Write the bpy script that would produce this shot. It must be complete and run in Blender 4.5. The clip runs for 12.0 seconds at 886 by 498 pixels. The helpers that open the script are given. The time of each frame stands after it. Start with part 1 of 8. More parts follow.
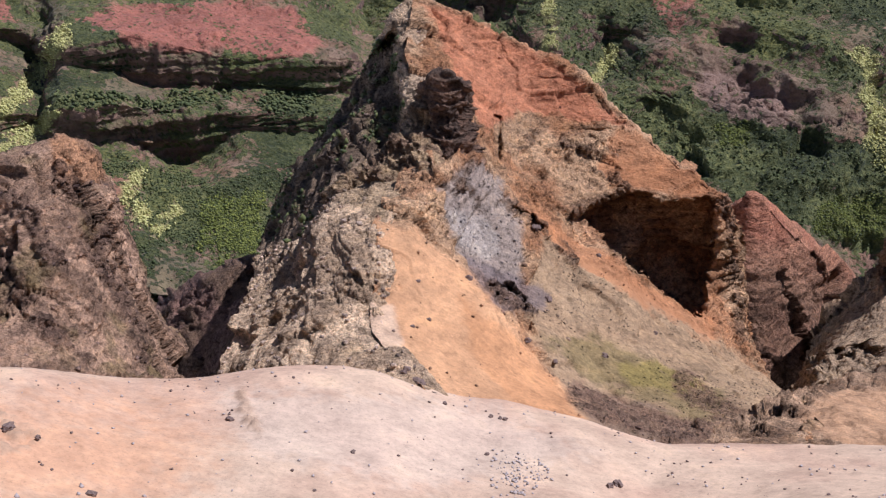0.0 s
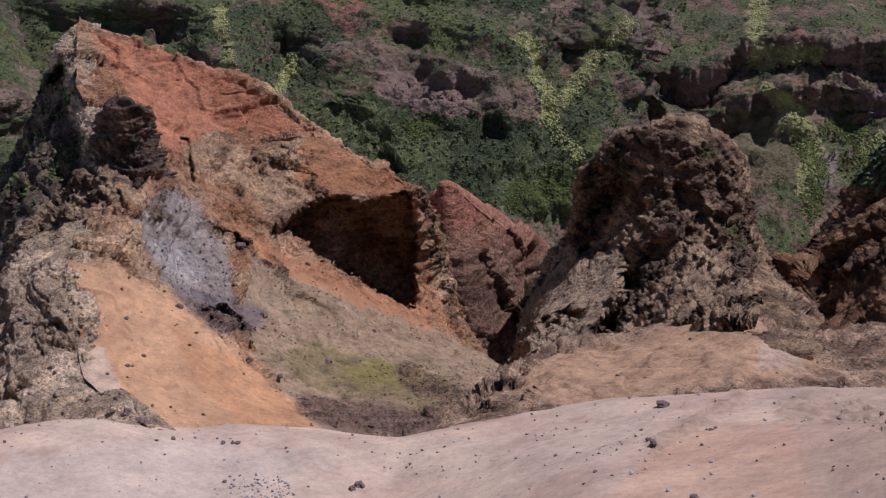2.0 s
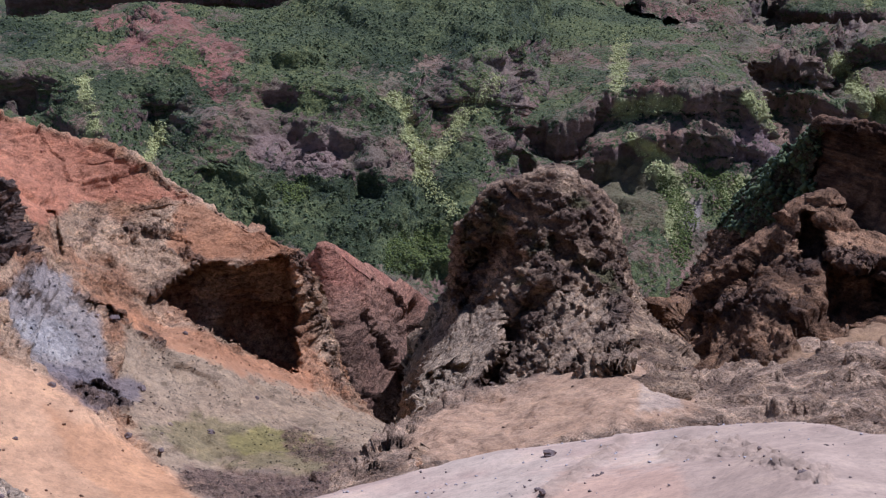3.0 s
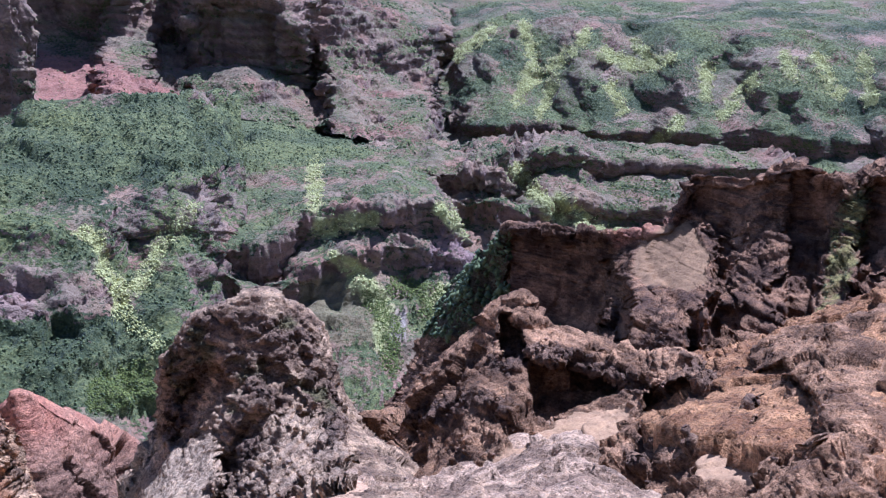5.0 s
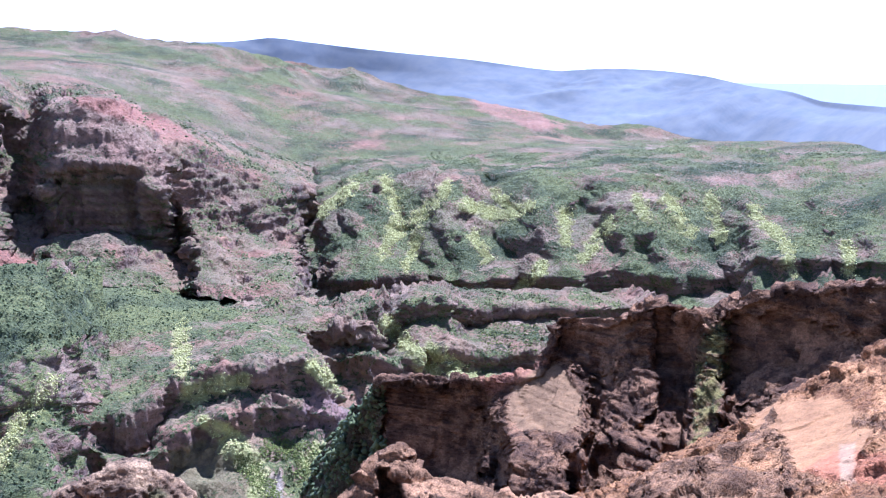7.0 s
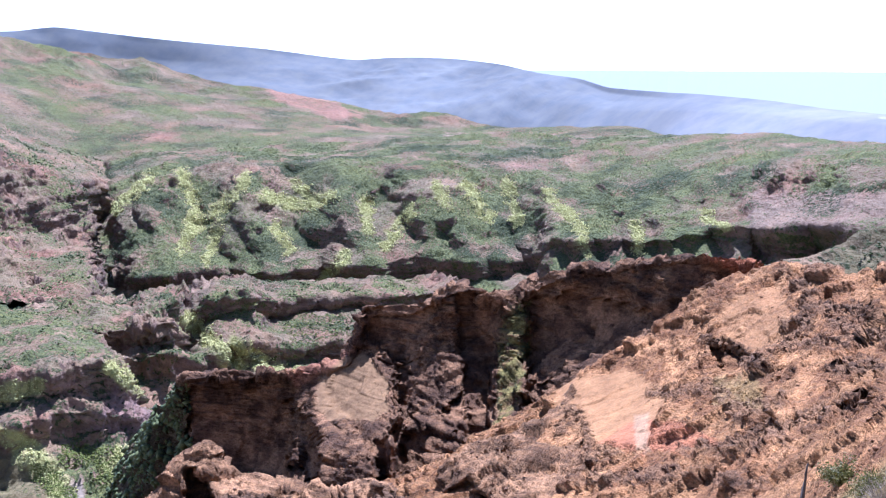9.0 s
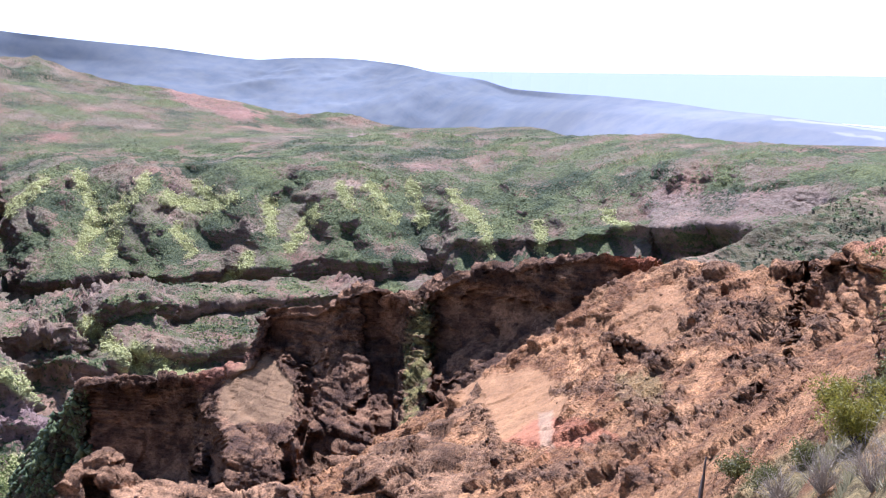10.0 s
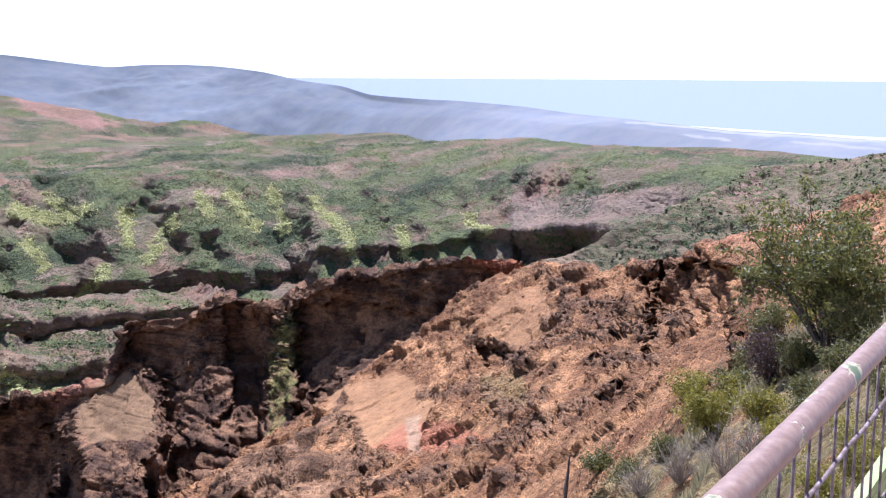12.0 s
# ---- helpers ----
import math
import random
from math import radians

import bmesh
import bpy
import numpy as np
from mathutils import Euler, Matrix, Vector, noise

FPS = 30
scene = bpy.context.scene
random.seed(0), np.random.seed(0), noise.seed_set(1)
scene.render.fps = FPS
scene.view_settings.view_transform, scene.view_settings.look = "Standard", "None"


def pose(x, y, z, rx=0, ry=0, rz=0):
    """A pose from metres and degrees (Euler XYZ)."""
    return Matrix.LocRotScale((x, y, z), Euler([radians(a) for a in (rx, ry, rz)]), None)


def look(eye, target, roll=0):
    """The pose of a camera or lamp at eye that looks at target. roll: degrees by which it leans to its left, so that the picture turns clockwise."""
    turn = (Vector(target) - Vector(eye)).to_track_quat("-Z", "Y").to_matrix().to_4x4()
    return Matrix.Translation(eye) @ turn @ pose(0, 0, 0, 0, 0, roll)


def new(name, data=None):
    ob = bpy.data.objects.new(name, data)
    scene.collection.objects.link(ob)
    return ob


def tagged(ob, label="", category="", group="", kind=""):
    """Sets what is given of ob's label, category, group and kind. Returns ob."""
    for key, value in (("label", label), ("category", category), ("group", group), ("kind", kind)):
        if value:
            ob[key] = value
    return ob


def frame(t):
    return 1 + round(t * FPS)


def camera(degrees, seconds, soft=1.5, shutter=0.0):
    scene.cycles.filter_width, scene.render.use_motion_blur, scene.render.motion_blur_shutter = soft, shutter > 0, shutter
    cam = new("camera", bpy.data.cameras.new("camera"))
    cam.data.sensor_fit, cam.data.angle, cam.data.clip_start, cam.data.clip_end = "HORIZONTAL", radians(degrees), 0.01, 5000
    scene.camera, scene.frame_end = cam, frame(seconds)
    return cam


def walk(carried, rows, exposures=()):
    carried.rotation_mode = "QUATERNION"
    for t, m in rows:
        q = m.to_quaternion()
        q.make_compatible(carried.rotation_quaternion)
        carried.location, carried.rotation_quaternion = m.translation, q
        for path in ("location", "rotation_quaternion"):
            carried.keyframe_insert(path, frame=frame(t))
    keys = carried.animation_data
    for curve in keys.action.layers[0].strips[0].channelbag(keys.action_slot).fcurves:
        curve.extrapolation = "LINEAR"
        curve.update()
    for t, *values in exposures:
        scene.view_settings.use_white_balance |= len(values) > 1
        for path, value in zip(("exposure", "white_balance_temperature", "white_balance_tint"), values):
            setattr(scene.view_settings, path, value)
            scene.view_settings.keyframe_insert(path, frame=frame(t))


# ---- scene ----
# ---- camera: a hand-held pan from one spot at the rail of a lookout ----
cam = camera(42.70, 12.0, 1.2)
EYE = 1.6          # metres above the lookout
REACH = 0.65       # the camera is held this far in front of the turning body
ROWS = [  # seconds, bearing to the right, pitch, roll in degrees
    (0.0, 0.000, -27.900, -2.500),
    (0.5, 4.967, -28.706, -2.452),
    (1.0, 9.201, -29.133, -2.044),
    (1.5, 13.002, -28.976, -1.824),
    (2.0, 16.934, -26.779, -1.629),
    (2.5, 20.350, -26.210, -1.586),
    (3.0, 23.663, -23.629, -1.620),
    (3.5, 27.950, -20.767, -1.721),
    (5.5, 41.143, -15.359, -1.908),
    (6.0, 42.028, -12.092, -1.086),
    (6.5, 43.777, -9.924, -0.648),
    (8.5, 54.115, -9.362, -0.114),
    (9.0, 56.401, -9.650, -0.168),
    (9.5, 58.864, -9.645, -0.412),
    (10.0, 61.215, -9.586, -0.537),
    (10.5, 63.570, -9.617, -0.580),
    (11.0, 65.204, -9.581, -0.222),
    (11.5, 66.829, -9.518, -0.457),
    (12.0, 68.245, -9.235, -0.279),
]


def spot(t, bearing, pitch, roll):
    b = radians(bearing)
    return t, pose(REACH * math.sin(b), REACH * (math.cos(b) - 1), EYE, 90 + pitch, roll, -bearing)


EXPOSURES = [(0.0, 0.07, 5350, 23), (0.5, -0.02, 5350, 24), (1.5, -0.41, 5250, 25), (2.0, -0.49, 5100, 25), (2.5, -0.33, 4900, 24), (3.0, -0.08, 4650, 23), (3.5, 0.19, 4350, 22), (5.5, 1.25, 4350, 26), (6.5, 1.48, 4400, 26), (8.5, 1.42, 4600, 25), (12.0, 1.08, 4900, 23)]
walk(cam, [spot(*row) for row in ROWS], EXPOSURES)

# ---- sky and sun ----
SUN_BEARING, SUN_HEIGHT = 74.0, 58.0
world = bpy.data.worlds.new("sky")
scene.world = world
world.use_nodes = True
wn = world.node_tree.nodes
sky = wn.new("ShaderNodeTexSky")
sky.sky_type = "NISHITA"
sky.sun_disc = False
sky.sun_elevation = radians(SUN_HEIGHT)
sky.sun_rotation = radians(SUN_BEARING)
sky.altitude = 1000
sky.dust_density = 0.6
wl = world.node_tree.links
coords = wn.new("ShaderNodeTexCoord")
split = wn.new("ShaderNodeSeparateXYZ")
wl.new(coords.outputs["Generated"], split.inputs[0])
low = wn.new("ShaderNodeMapRange")          # white haze and thin cloud low over the horizon, all round
low.inputs["From Min"].default_value, low.inputs["From Max"].default_value = 0.02, 0.34
low.inputs["To Min"].default_value, low.inputs["To Max"].default_value = 1.0, 0.0
wl.new(split.outputs["Z"], low.inputs["Value"])
stretch = wn.new("ShaderNodeMapping")
stretch.inputs["Scale"].default_value = (2.2, 2.2, 14.0)
wl.new(coords.outputs["Generated"], stretch.inputs["Vector"])
cloud = wn.new("ShaderNodeTexNoise")
cloud.inputs["Scale"].default_value, cloud.inputs["Detail"].default_value = 1.6, 6
wl.new(stretch.outputs[0], cloud.inputs["Vector"])
billow = wn.new("ShaderNodeMapRange")
billow.inputs["From Min"].default_value, billow.inputs["From Max"].default_value = 0.30, 0.50
billow.inputs["To Min"].default_value = 0.55
wl.new(cloud.outputs["Fac"], billow.inputs["Value"])
cover = wn.new("ShaderNodeMath")
cover.operation = "MULTIPLY"
wl.new(low.outputs[0], cover.inputs[0])
wl.new(billow.outputs[0], cover.inputs[1])
white = wn.new("ShaderNodeMix")
white.data_type = "RGBA"
white.inputs["B"].default_value = (15.0, 15.3, 15.8, 1)
wl.new(cover.outputs[0], white.inputs["Factor"])
wl.new(sky.outputs[0], white.inputs["A"])
wl.new(white.outputs["Result"], wn["Background"].inputs["Color"])
wn["Background"].inputs["Strength"].default_value = 0.052
sun_data = bpy.data.lights.new("sun", "SUN")
sun_data.energy = 5.0
sun_data.angle = radians(0.5)
sun_data.color = (1.0, 0.95, 0.88)
sun = new("sun", sun_data)
sb, se = radians(SUN_BEARING), radians(SUN_HEIGHT)
sun_way = Vector((math.sin(sb) * math.cos(se), math.cos(sb) * math.cos(se), math.sin(se)))
sun.matrix_world = look((0, 0, 200), Vector((0, 0, 200)) - sun_way)


# ---- noise ----
def hash01(ix, iy, iz, seed):
    h = (ix * 374761393 + iy * 668265263 + iz * 2147483647 + seed * 1274126177) & 0xFFFFFFFF
    h = ((h ^ (h >> 13)) * 1274126177) & 0xFFFFFFFF
    h = ((h ^ (h >> 16)) * 2246822519) & 0xFFFFFFFF
    return ((h ^ (h >> 15)) & 0xFFFFFF) / float(0xFFFFFF)


GRADS = np.array([(1, 1, 0), (-1, 1, 0), (1, -1, 0), (-1, -1, 0), (1, 0, 1), (-1, 0, 1), (1, 0, -1), (-1, 0, -1),
                  (0, 1, 1), (0, -1, 1), (0, 1, -1), (0, -1, -1)], np.float32)


def noise3(p, seed=0):
    """Gradient noise, about -1 to 1, for an array of points."""
    i = np.floor(p).astype(np.int64)
    f = (p - i).astype(np.float32)
    w = f * f * f * (f * (f * 6 - 15) + 10)
    out = np.zeros(len(p), np.float32)
    for a in (0, 1):
        wx = w[:, 0] if a else 1 - w[:, 0]
        for b in (0, 1):
            wxy = wx * (w[:, 1] if b else 1 - w[:, 1])
            for c in (0, 1):
                g = GRADS[(hash01(i[:, 0] + a, i[:, 1] + b, i[:, 2] + c, seed) * 11.999).astype(np.int64)]
                dot = g[:, 0] * (f[:, 0] - a) + g[:, 1] * (f[:, 1] - b) + g[:, 2] * (f[:, 2] - c)
                out += wxy * (w[:, 2] if c else 1 - w[:, 2]) * dot
    return (out * 1.25).astype(float)


TURN = np.array(((0.0, 0.8, 0.6), (-0.8, 0.36, -0.48), (-0.6, -0.48, 0.64)))


def fbm(p, scale, octaves=4, seed=0, ridged=False, gain=0.5):
    q, amp, total, out = p / scale, 1.0, 0.0, np.zeros(len(p))
    for k in range(octaves):
        n = noise3(q, seed + k * 7)
        out += amp * (0.62 * np.maximum(0.95 - 3.2 * np.abs(n), -1.2) if ridged else n)
        total += amp
        amp *= gain
        q = (q @ TURN) * 2.03 + 5.7
    return out / total


def facets(p, scale, seed=0):
    """Angular blocks: each cell of a jittered lattice is one tilted, stepped plane, about -1 to 1."""
    q = p / scale
    i = np.floor(q).astype(np.int64)
    best = np.full(len(p), 9.0)
    height = np.zeros(len(p))
    for a in (-1, 0, 1):
        for b in (-1, 0, 1):
            for c in (-1, 0, 1):
                x, y, z = i[:, 0] + a, i[:, 1] + b, i[:, 2] + c
                h1, h2, h3 = hash01(x, y, z, seed), hash01(x, y, z, seed + 1), hash01(x, y, z, seed + 2)
                dx, dy, dz = q[:, 0] - x - 0.1 - 0.8 * h1, q[:, 1] - y - 0.1 - 0.8 * h2, q[:, 2] - z - 0.1 - 0.8 * h3
                d = dx * dx + dy * dy + dz * dz
                k1, k2, k3 = (h1 * 7.31) % 1 - 0.5, (h2 * 5.77) % 1 - 0.5, (h3 * 9.13) % 1 - 0.5
                near = d < best
                best = np.where(near, d, best)
                height = np.where(near, 1.3 * (k1 * dx + k2 * dy + k3 * dz) + 1.1 * ((h1 + h2 * 3.7 + h3 * 2.3) % 1 - 0.5), height)
    return height


def smooth(a, b, x):
    t = np.clip((x - a) / (b - a), 0, 1)
    return t * t * (3 - 2 * t)


# ---- surveying from the lookout: bearing, elevation, distance ----
def at(bearing, elevation, distance):
    b, e = np.radians(bearing), np.radians(elevation)
    return np.stack((distance * np.sin(b), distance * np.cos(b) - REACH, EYE + distance * np.tan(e)), -1)


def spline(rows, n):
    """Catmull-Rom through rows (k, ..., 3), n samples along the first axis."""
    k = len(rows)
    pad = np.concatenate(([2 * rows[0] - rows[1]], rows, [2 * rows[-1] - rows[-2]]))
    s = np.linspace(0, k - 1, n)
    i = np.minimum(s.astype(int), k - 2)
    t = (s - i).reshape((-1,) + (1,) * (rows.ndim - 1))
    a, b, c, d = pad[i], pad[i + 1], pad[i + 2], pad[i + 3]
    cr = 0.5 * (2 * b + (c - a) * t + (2 * a - 5 * b + 4 * c - d) * t ** 2 + (3 * b - a - 3 * c + d) * t ** 3)
    return 0.55 * cr + 0.45 * (b + (c - b) * t)


def grid_normals(P):
    du = np.gradient(P, axis=0)
    dv = np.gradient(P, axis=1)
    n = np.cross(du, dv)
    n /= np.linalg.norm(n, axis=2, keepdims=True) + 1e-9
    toward = np.array((0, 0, EYE)) - P
    if (n * toward).sum() < 0:
        n = -n
    return n


def sheet(net, nu, nv, back=0.0, wrap=(0.0, 0.0)):
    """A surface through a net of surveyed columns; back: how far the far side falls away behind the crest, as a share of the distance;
    wrap: how far both ends bend away."""
    c = np.array([[(b, e, math.log(d)) for b, e, d in col] for col in net], float)
    c = spline(c, nu)
    c = spline(c.transpose(1, 0, 2), nv).transpose(1, 0, 2)
    u = np.linspace(0, 1, nu)
    c[..., 2] += (wrap[0] * smooth(0.09, 0, u) + wrap[1] * smooth(0.91, 1, u))[:, None]
    P = at(c[..., 0], c[..., 1], np.exp(c[..., 2]))
    if back:
        crest = P[:, :1]
        rows = []
        for s in (1.0, 0.72, 0.5, 0.32, 0.18, 0.08, 0.03):
            d = np.linalg.norm(crest[..., :2], axis=-1, keepdims=True)
            q = crest.copy()
            q[..., :2] *= 1 + back * s
            q[..., 2:] -= d * back * (0.25 * s + 1.3 * s * s)
            rows.append(q)
        P = np.concatenate(rows + [P], axis=1)
    foot = P[:, -1:]
    d = np.linalg.norm(foot[..., :2], axis=-1, keepdims=True)
    if np.median(d) < 350:      # the foot goes on down to meet the ground below
        P = np.concatenate([P] + [np.concatenate((foot[..., :2] * (1 - 0.012 * k), foot[..., 2:] - 0.035 * k * d), -1) for k in (1, 2, 3, 4)], axis=1)
    return P


def grid_mesh(name, P, colour, material):
    nu, nv = P.shape[:2]
    me = bpy.data.meshes.new(name)
    me.vertices.add(nu * nv)
    me.vertices.foreach_set("co", P.reshape(-1).astype(np.float32))
    idx = np.arange(nu * nv).reshape(nu, nv)
    quads = np.stack((idx[:-1, :-1], idx[1:, :-1], idx[1:, 1:], idx[:-1, 1:]), -1).reshape(-1, 4)
    me.loops.add(quads.size)
    me.loops.foreach_set("vertex_index", quads.reshape(-1).astype(np.int32))
    me.polygons.add(len(quads))
    me.polygons.foreach_set("loop_start", np.arange(0, quads.size, 4, dtype=np.int32))
    me.update(calc_edges=True)
    at_ = me.attributes.new("soil", "FLOAT_COLOR", "POINT")
    rgba = np.ones((nu * nv, 4), np.float32)
    rgba[:, :colour.shape[-1]] = colour.reshape(-1, colour.shape[-1])
    at_.data.foreach_set("color", rgba.reshape(-1))
    me.materials.append(material)
    return me


def strata(z, thick, seed, sharp=0.35):
    """Bedding: a saw of hard and soft layers along height, 0 to 1."""
    s = z / thick
    i = np.floor(s)
    w = s - i
    hard = hash01(i.astype(np.int64), i.astype(np.int64) * 0, i.astype(np.int64) * 0, seed)
    return hard * smooth(0, sharp, w) * (1 - smooth(1 - sharp * 0.4, 1, w))


def rugged(P, amp, scale, bed=0.0, bed_thick=3.0, crag=0.5, seed=0, mask=None, clot=0.6, strike=None, block=0.0, block_size=2.6, flute=0.0):
    """Weathers a surface along its normal: broad lumps, ridged crags, clotted blocks and bedding. mask: where bare dirt stays smooth (0)."""
    w = np.ones(P.shape[0] * P.shape[1]) if mask is None else mask.reshape(-1)
    N = grid_normals(P)
    p, n = P.reshape(-1, 3), N.reshape(-1, 3)
    lump = fbm(p, scale * 3, 3, seed)
    if strike is not None:      # beds that run one way: stretch the crags along a bearing, by a factor
        sb_, cb_ = math.sin(radians(strike[0])), math.cos(radians(strike[0]))
        run, off = p[:, 0] * sb_ + p[:, 1] * cb_, p[:, 0] * cb_ - p[:, 1] * sb_
        s = np.stack((run / strike[1], off, p[:, 2]), 1)
    else:
        s = p
    rid = fbm(s * np.array((1, 1, 0.8)), scale, 5, seed + 31, True, 0.5)
    q = s + scale * 0.25 * np.stack([fbm(p, scale * 0.6, 2, seed + 60 + k) for k in range(3)], 1)
    clots = fbm(q * np.array((1, 1, 2.2)), scale * 0.5, 4, seed + 53, True, 0.5)
    bold = 0.25 + 1.1 * smooth(-0.25, 0.3, fbm(p, scale * 3.5, 3, seed + 83))     # crags come in bands, with smoother ground between
    d = amp * ((1 - crag) * lump * 1.4 * np.clip(w * 6, 0, 1) * (0.35 + 0.65 * w) + w * (0.26 if scale < 20 else 0.5) * bold * crag * ((1 - clot) * rid + clot * clots))
    if bed:
        steep = 1 - np.abs(n[:, 2])
        zz = p[:, 2] + fbm(p, scale * 4, 2, seed + 77) * bed_thick * 1.2
        broken = smooth(-0.45, 0.25, fbm(p, scale * 1.3, 3, seed + 91))
        d = d + w * bed * (strata(zz, bed_thick, seed) + 0.5 * strata(zz, bed_thick * 0.37, seed + 5)) * (0.3 + steep) * broken
    if np.any(flute):      # spurs and clefts that run down the face
        up = p * np.array((1, 1, 0.12))
        d = d + flute * (0.25 + 1.2 * (1 - np.abs(n[:, 2]))) * fbm(up, scale * 0.9, 4, seed + 131, True, 0.55)
    if block:
        fq = (s if strike is not None else p) + block_size * 0.3 * np.stack([noise3(p / block_size, seed + 95 + k) for k in range(3)], 1)
        fq = fq * np.array((1, 1, 1.6))
        rough_ = smooth(-0.05, 0.3, fbm(p, block_size * 5, 3, seed + 88))
        d = d + w * (0.15 + 0.95 * rough_) * block * (facets(fq, block_size, seed + 97) + 0.55 * facets(fq, block_size * 0.42, seed + 107))
    if scale < 20 and crag > 0.4:      # joints split the rock into slabs with sharp arrises
        big = scale * 1.25
        fq = p + big * 0.22 * np.stack([noise3(p / big, seed + 195 + k) for k in range(3)], 1)
        d = d + w * 0.72 * amp * facets(fq * np.array((1, 1, 0.75)), big, seed + 197)
    d = d * smooth(15, 170, np.hypot(p[:, 0], p[:, 1]))
    return (p + n * d[:, None]).reshape(P.shape)


def terrace(P, step, strength, seed=0, keep=8, mask=None):
    """Cuts a slope into benches and risers along its beds; the crest rows keep their height."""
    p = P.reshape(-1, 3)
    wob = (fbm(p, step * 12, 3, seed) * step * 1.6).reshape(P.shape[:2])
    s = (P[..., 2] + wob) / step
    i = np.floor(s)
    w = s - i
    lip = 0.4 + 0.35 * hash01(i.astype(np.int64), i.astype(np.int64) * 0, i.astype(np.int64) * 0, seed + 3)
    t = np.where(w < lip, w * 0.14 / lip, 0.14 + (w - lip) / (1 - lip) * 0.86)
    k = np.minimum(np.arange(P.shape[1]) / keep, 1.0)[None, :]
    broken = smooth(-0.15, 0.25, fbm(p, step * 5, 3, seed + 6)).reshape(P.shape[:2])
    if mask is not None:
        broken = broken * mask
    Q = P.copy()
    Q[..., 2] += (t - w + 0.2) * step * strength * k * broken
    return Q


def outcrop(P, C, lines, width, height, size, seed, colour=(0.13, 0.085, 0.065)):
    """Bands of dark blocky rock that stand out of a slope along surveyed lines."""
    w = np.zeros(P.shape[:2])
    for k, line in enumerate(lines):
        w = np.maximum(w, streak(P, line, width, seed + k, 0.5))
    p = P.reshape(-1, 3)
    q = (p + size * 0.3 * np.stack([noise3(p / size, seed + 5 + k) for k in range(3)], 1)) * np.array((1, 1, 1.7))
    f = (facets(q, size, seed) + 0.5 * facets(q, size * 0.4, seed + 9)).reshape(w.shape)
    C[..., :3] = C[..., :3] + (np.array(colour) - C[..., :3]) * (w * smooth(-0.7, 0.3, f + 0.2) * 0.75)[..., None]
    return P + grid_normals(P) * (w * height * (0.35 + f))[..., None], C, w


def rim(P, first, rows, reach, seed):
    """A cliff's weathered lip: it leans out towards the viewer below the crest and ends in an overhang."""
    j = np.arange(P.shape[1])[None, :] - first
    long = rows * (1 + 0.9 * fbm(P[:, first] * np.array((1, 1, 0)), 14, 4, seed))[:, None]
    g = np.clip(j / long, 0, 1) * (1 - smooth(1.0, 1.18, j / long)) * (j >= 0)
    way = P - np.array((0, -REACH, EYE))
    return P - way / np.linalg.norm(way, axis=2, keepdims=True) * (g * reach)[..., None]


def ramp_out(P, outline, reach, soft=0.25, warp=0.3, seed=0):
    """A fan or rib that leans out of a face: its foot comes forward by a reach in metres, its head stays."""
    e = bearings(P)[1]
    hi, lo = max(q[1] for q in outline), min(q[1] for q in outline)
    w = patch(P, outline, soft, warp, seed, lo + 0.18 * (hi - lo))
    g = np.clip((hi - e) / (hi - lo), 0, 1) * smooth(lo - 1.3 * (hi - lo), lo, e)
    way = P - np.array((0, -REACH, EYE))
    return P - way / np.linalg.norm(way, axis=2, keepdims=True) * (w * g * reach)[..., None]


def flatiron(P, apex, left, right, reach):
    """A spur that ends in a steep triangular face between two gullies; its apex stands forward by a reach in metres."""
    b, e, r = bearings(P)
    foot = left[1] + (right[1] - left[1]) * np.clip((b - left[0]) / (right[0] - left[0]), 0, 1)
    t = (e - foot) / (apex[1] - foot)
    mid, wide = 0.5 * (left[0] + right[0]), right[0] - left[0]
    axis = mid + np.clip(t, 0, 1.6) * (apex[0] - mid) + 0.08 * wide * field(P, 90, 3, 7)
    half = 0.5 * wide * np.clip(1 - 0.7 * t, 0.4, 1.2)
    side = smooth(2.0, 0.35, np.abs(b - axis) / half)
    push = reach * np.clip(t, 0, 1) * side * np.exp(-1.1 * np.clip(t - 1, 0, None))
    Q = P.copy()
    Q[..., :2] *= (1 - push / r)[..., None]
    return Q


def chip(P, amp, scale, seed, mask=None):
    """A last fine weathering: chips and pits."""
    N = grid_normals(P).reshape(-1, 3)
    p = P.reshape(-1, 3)
    d = 0.5 * amp * fbm(p * np.array((1, 1, 2.4)), scale, 3, seed, True, 0.6)
    if mask is not None:
        d = d * mask.reshape(-1)
    return (p + N * d[:, None]).reshape(P.shape)


def bearings(P):
    """Bearing and elevation of each point from the lookout."""
    r = np.hypot(P[..., 0], P[..., 1] + REACH)
    return np.degrees(np.arctan2(P[..., 0], P[..., 1] + REACH)), np.degrees(np.arctan2(P[..., 2] - EYE, r)), r


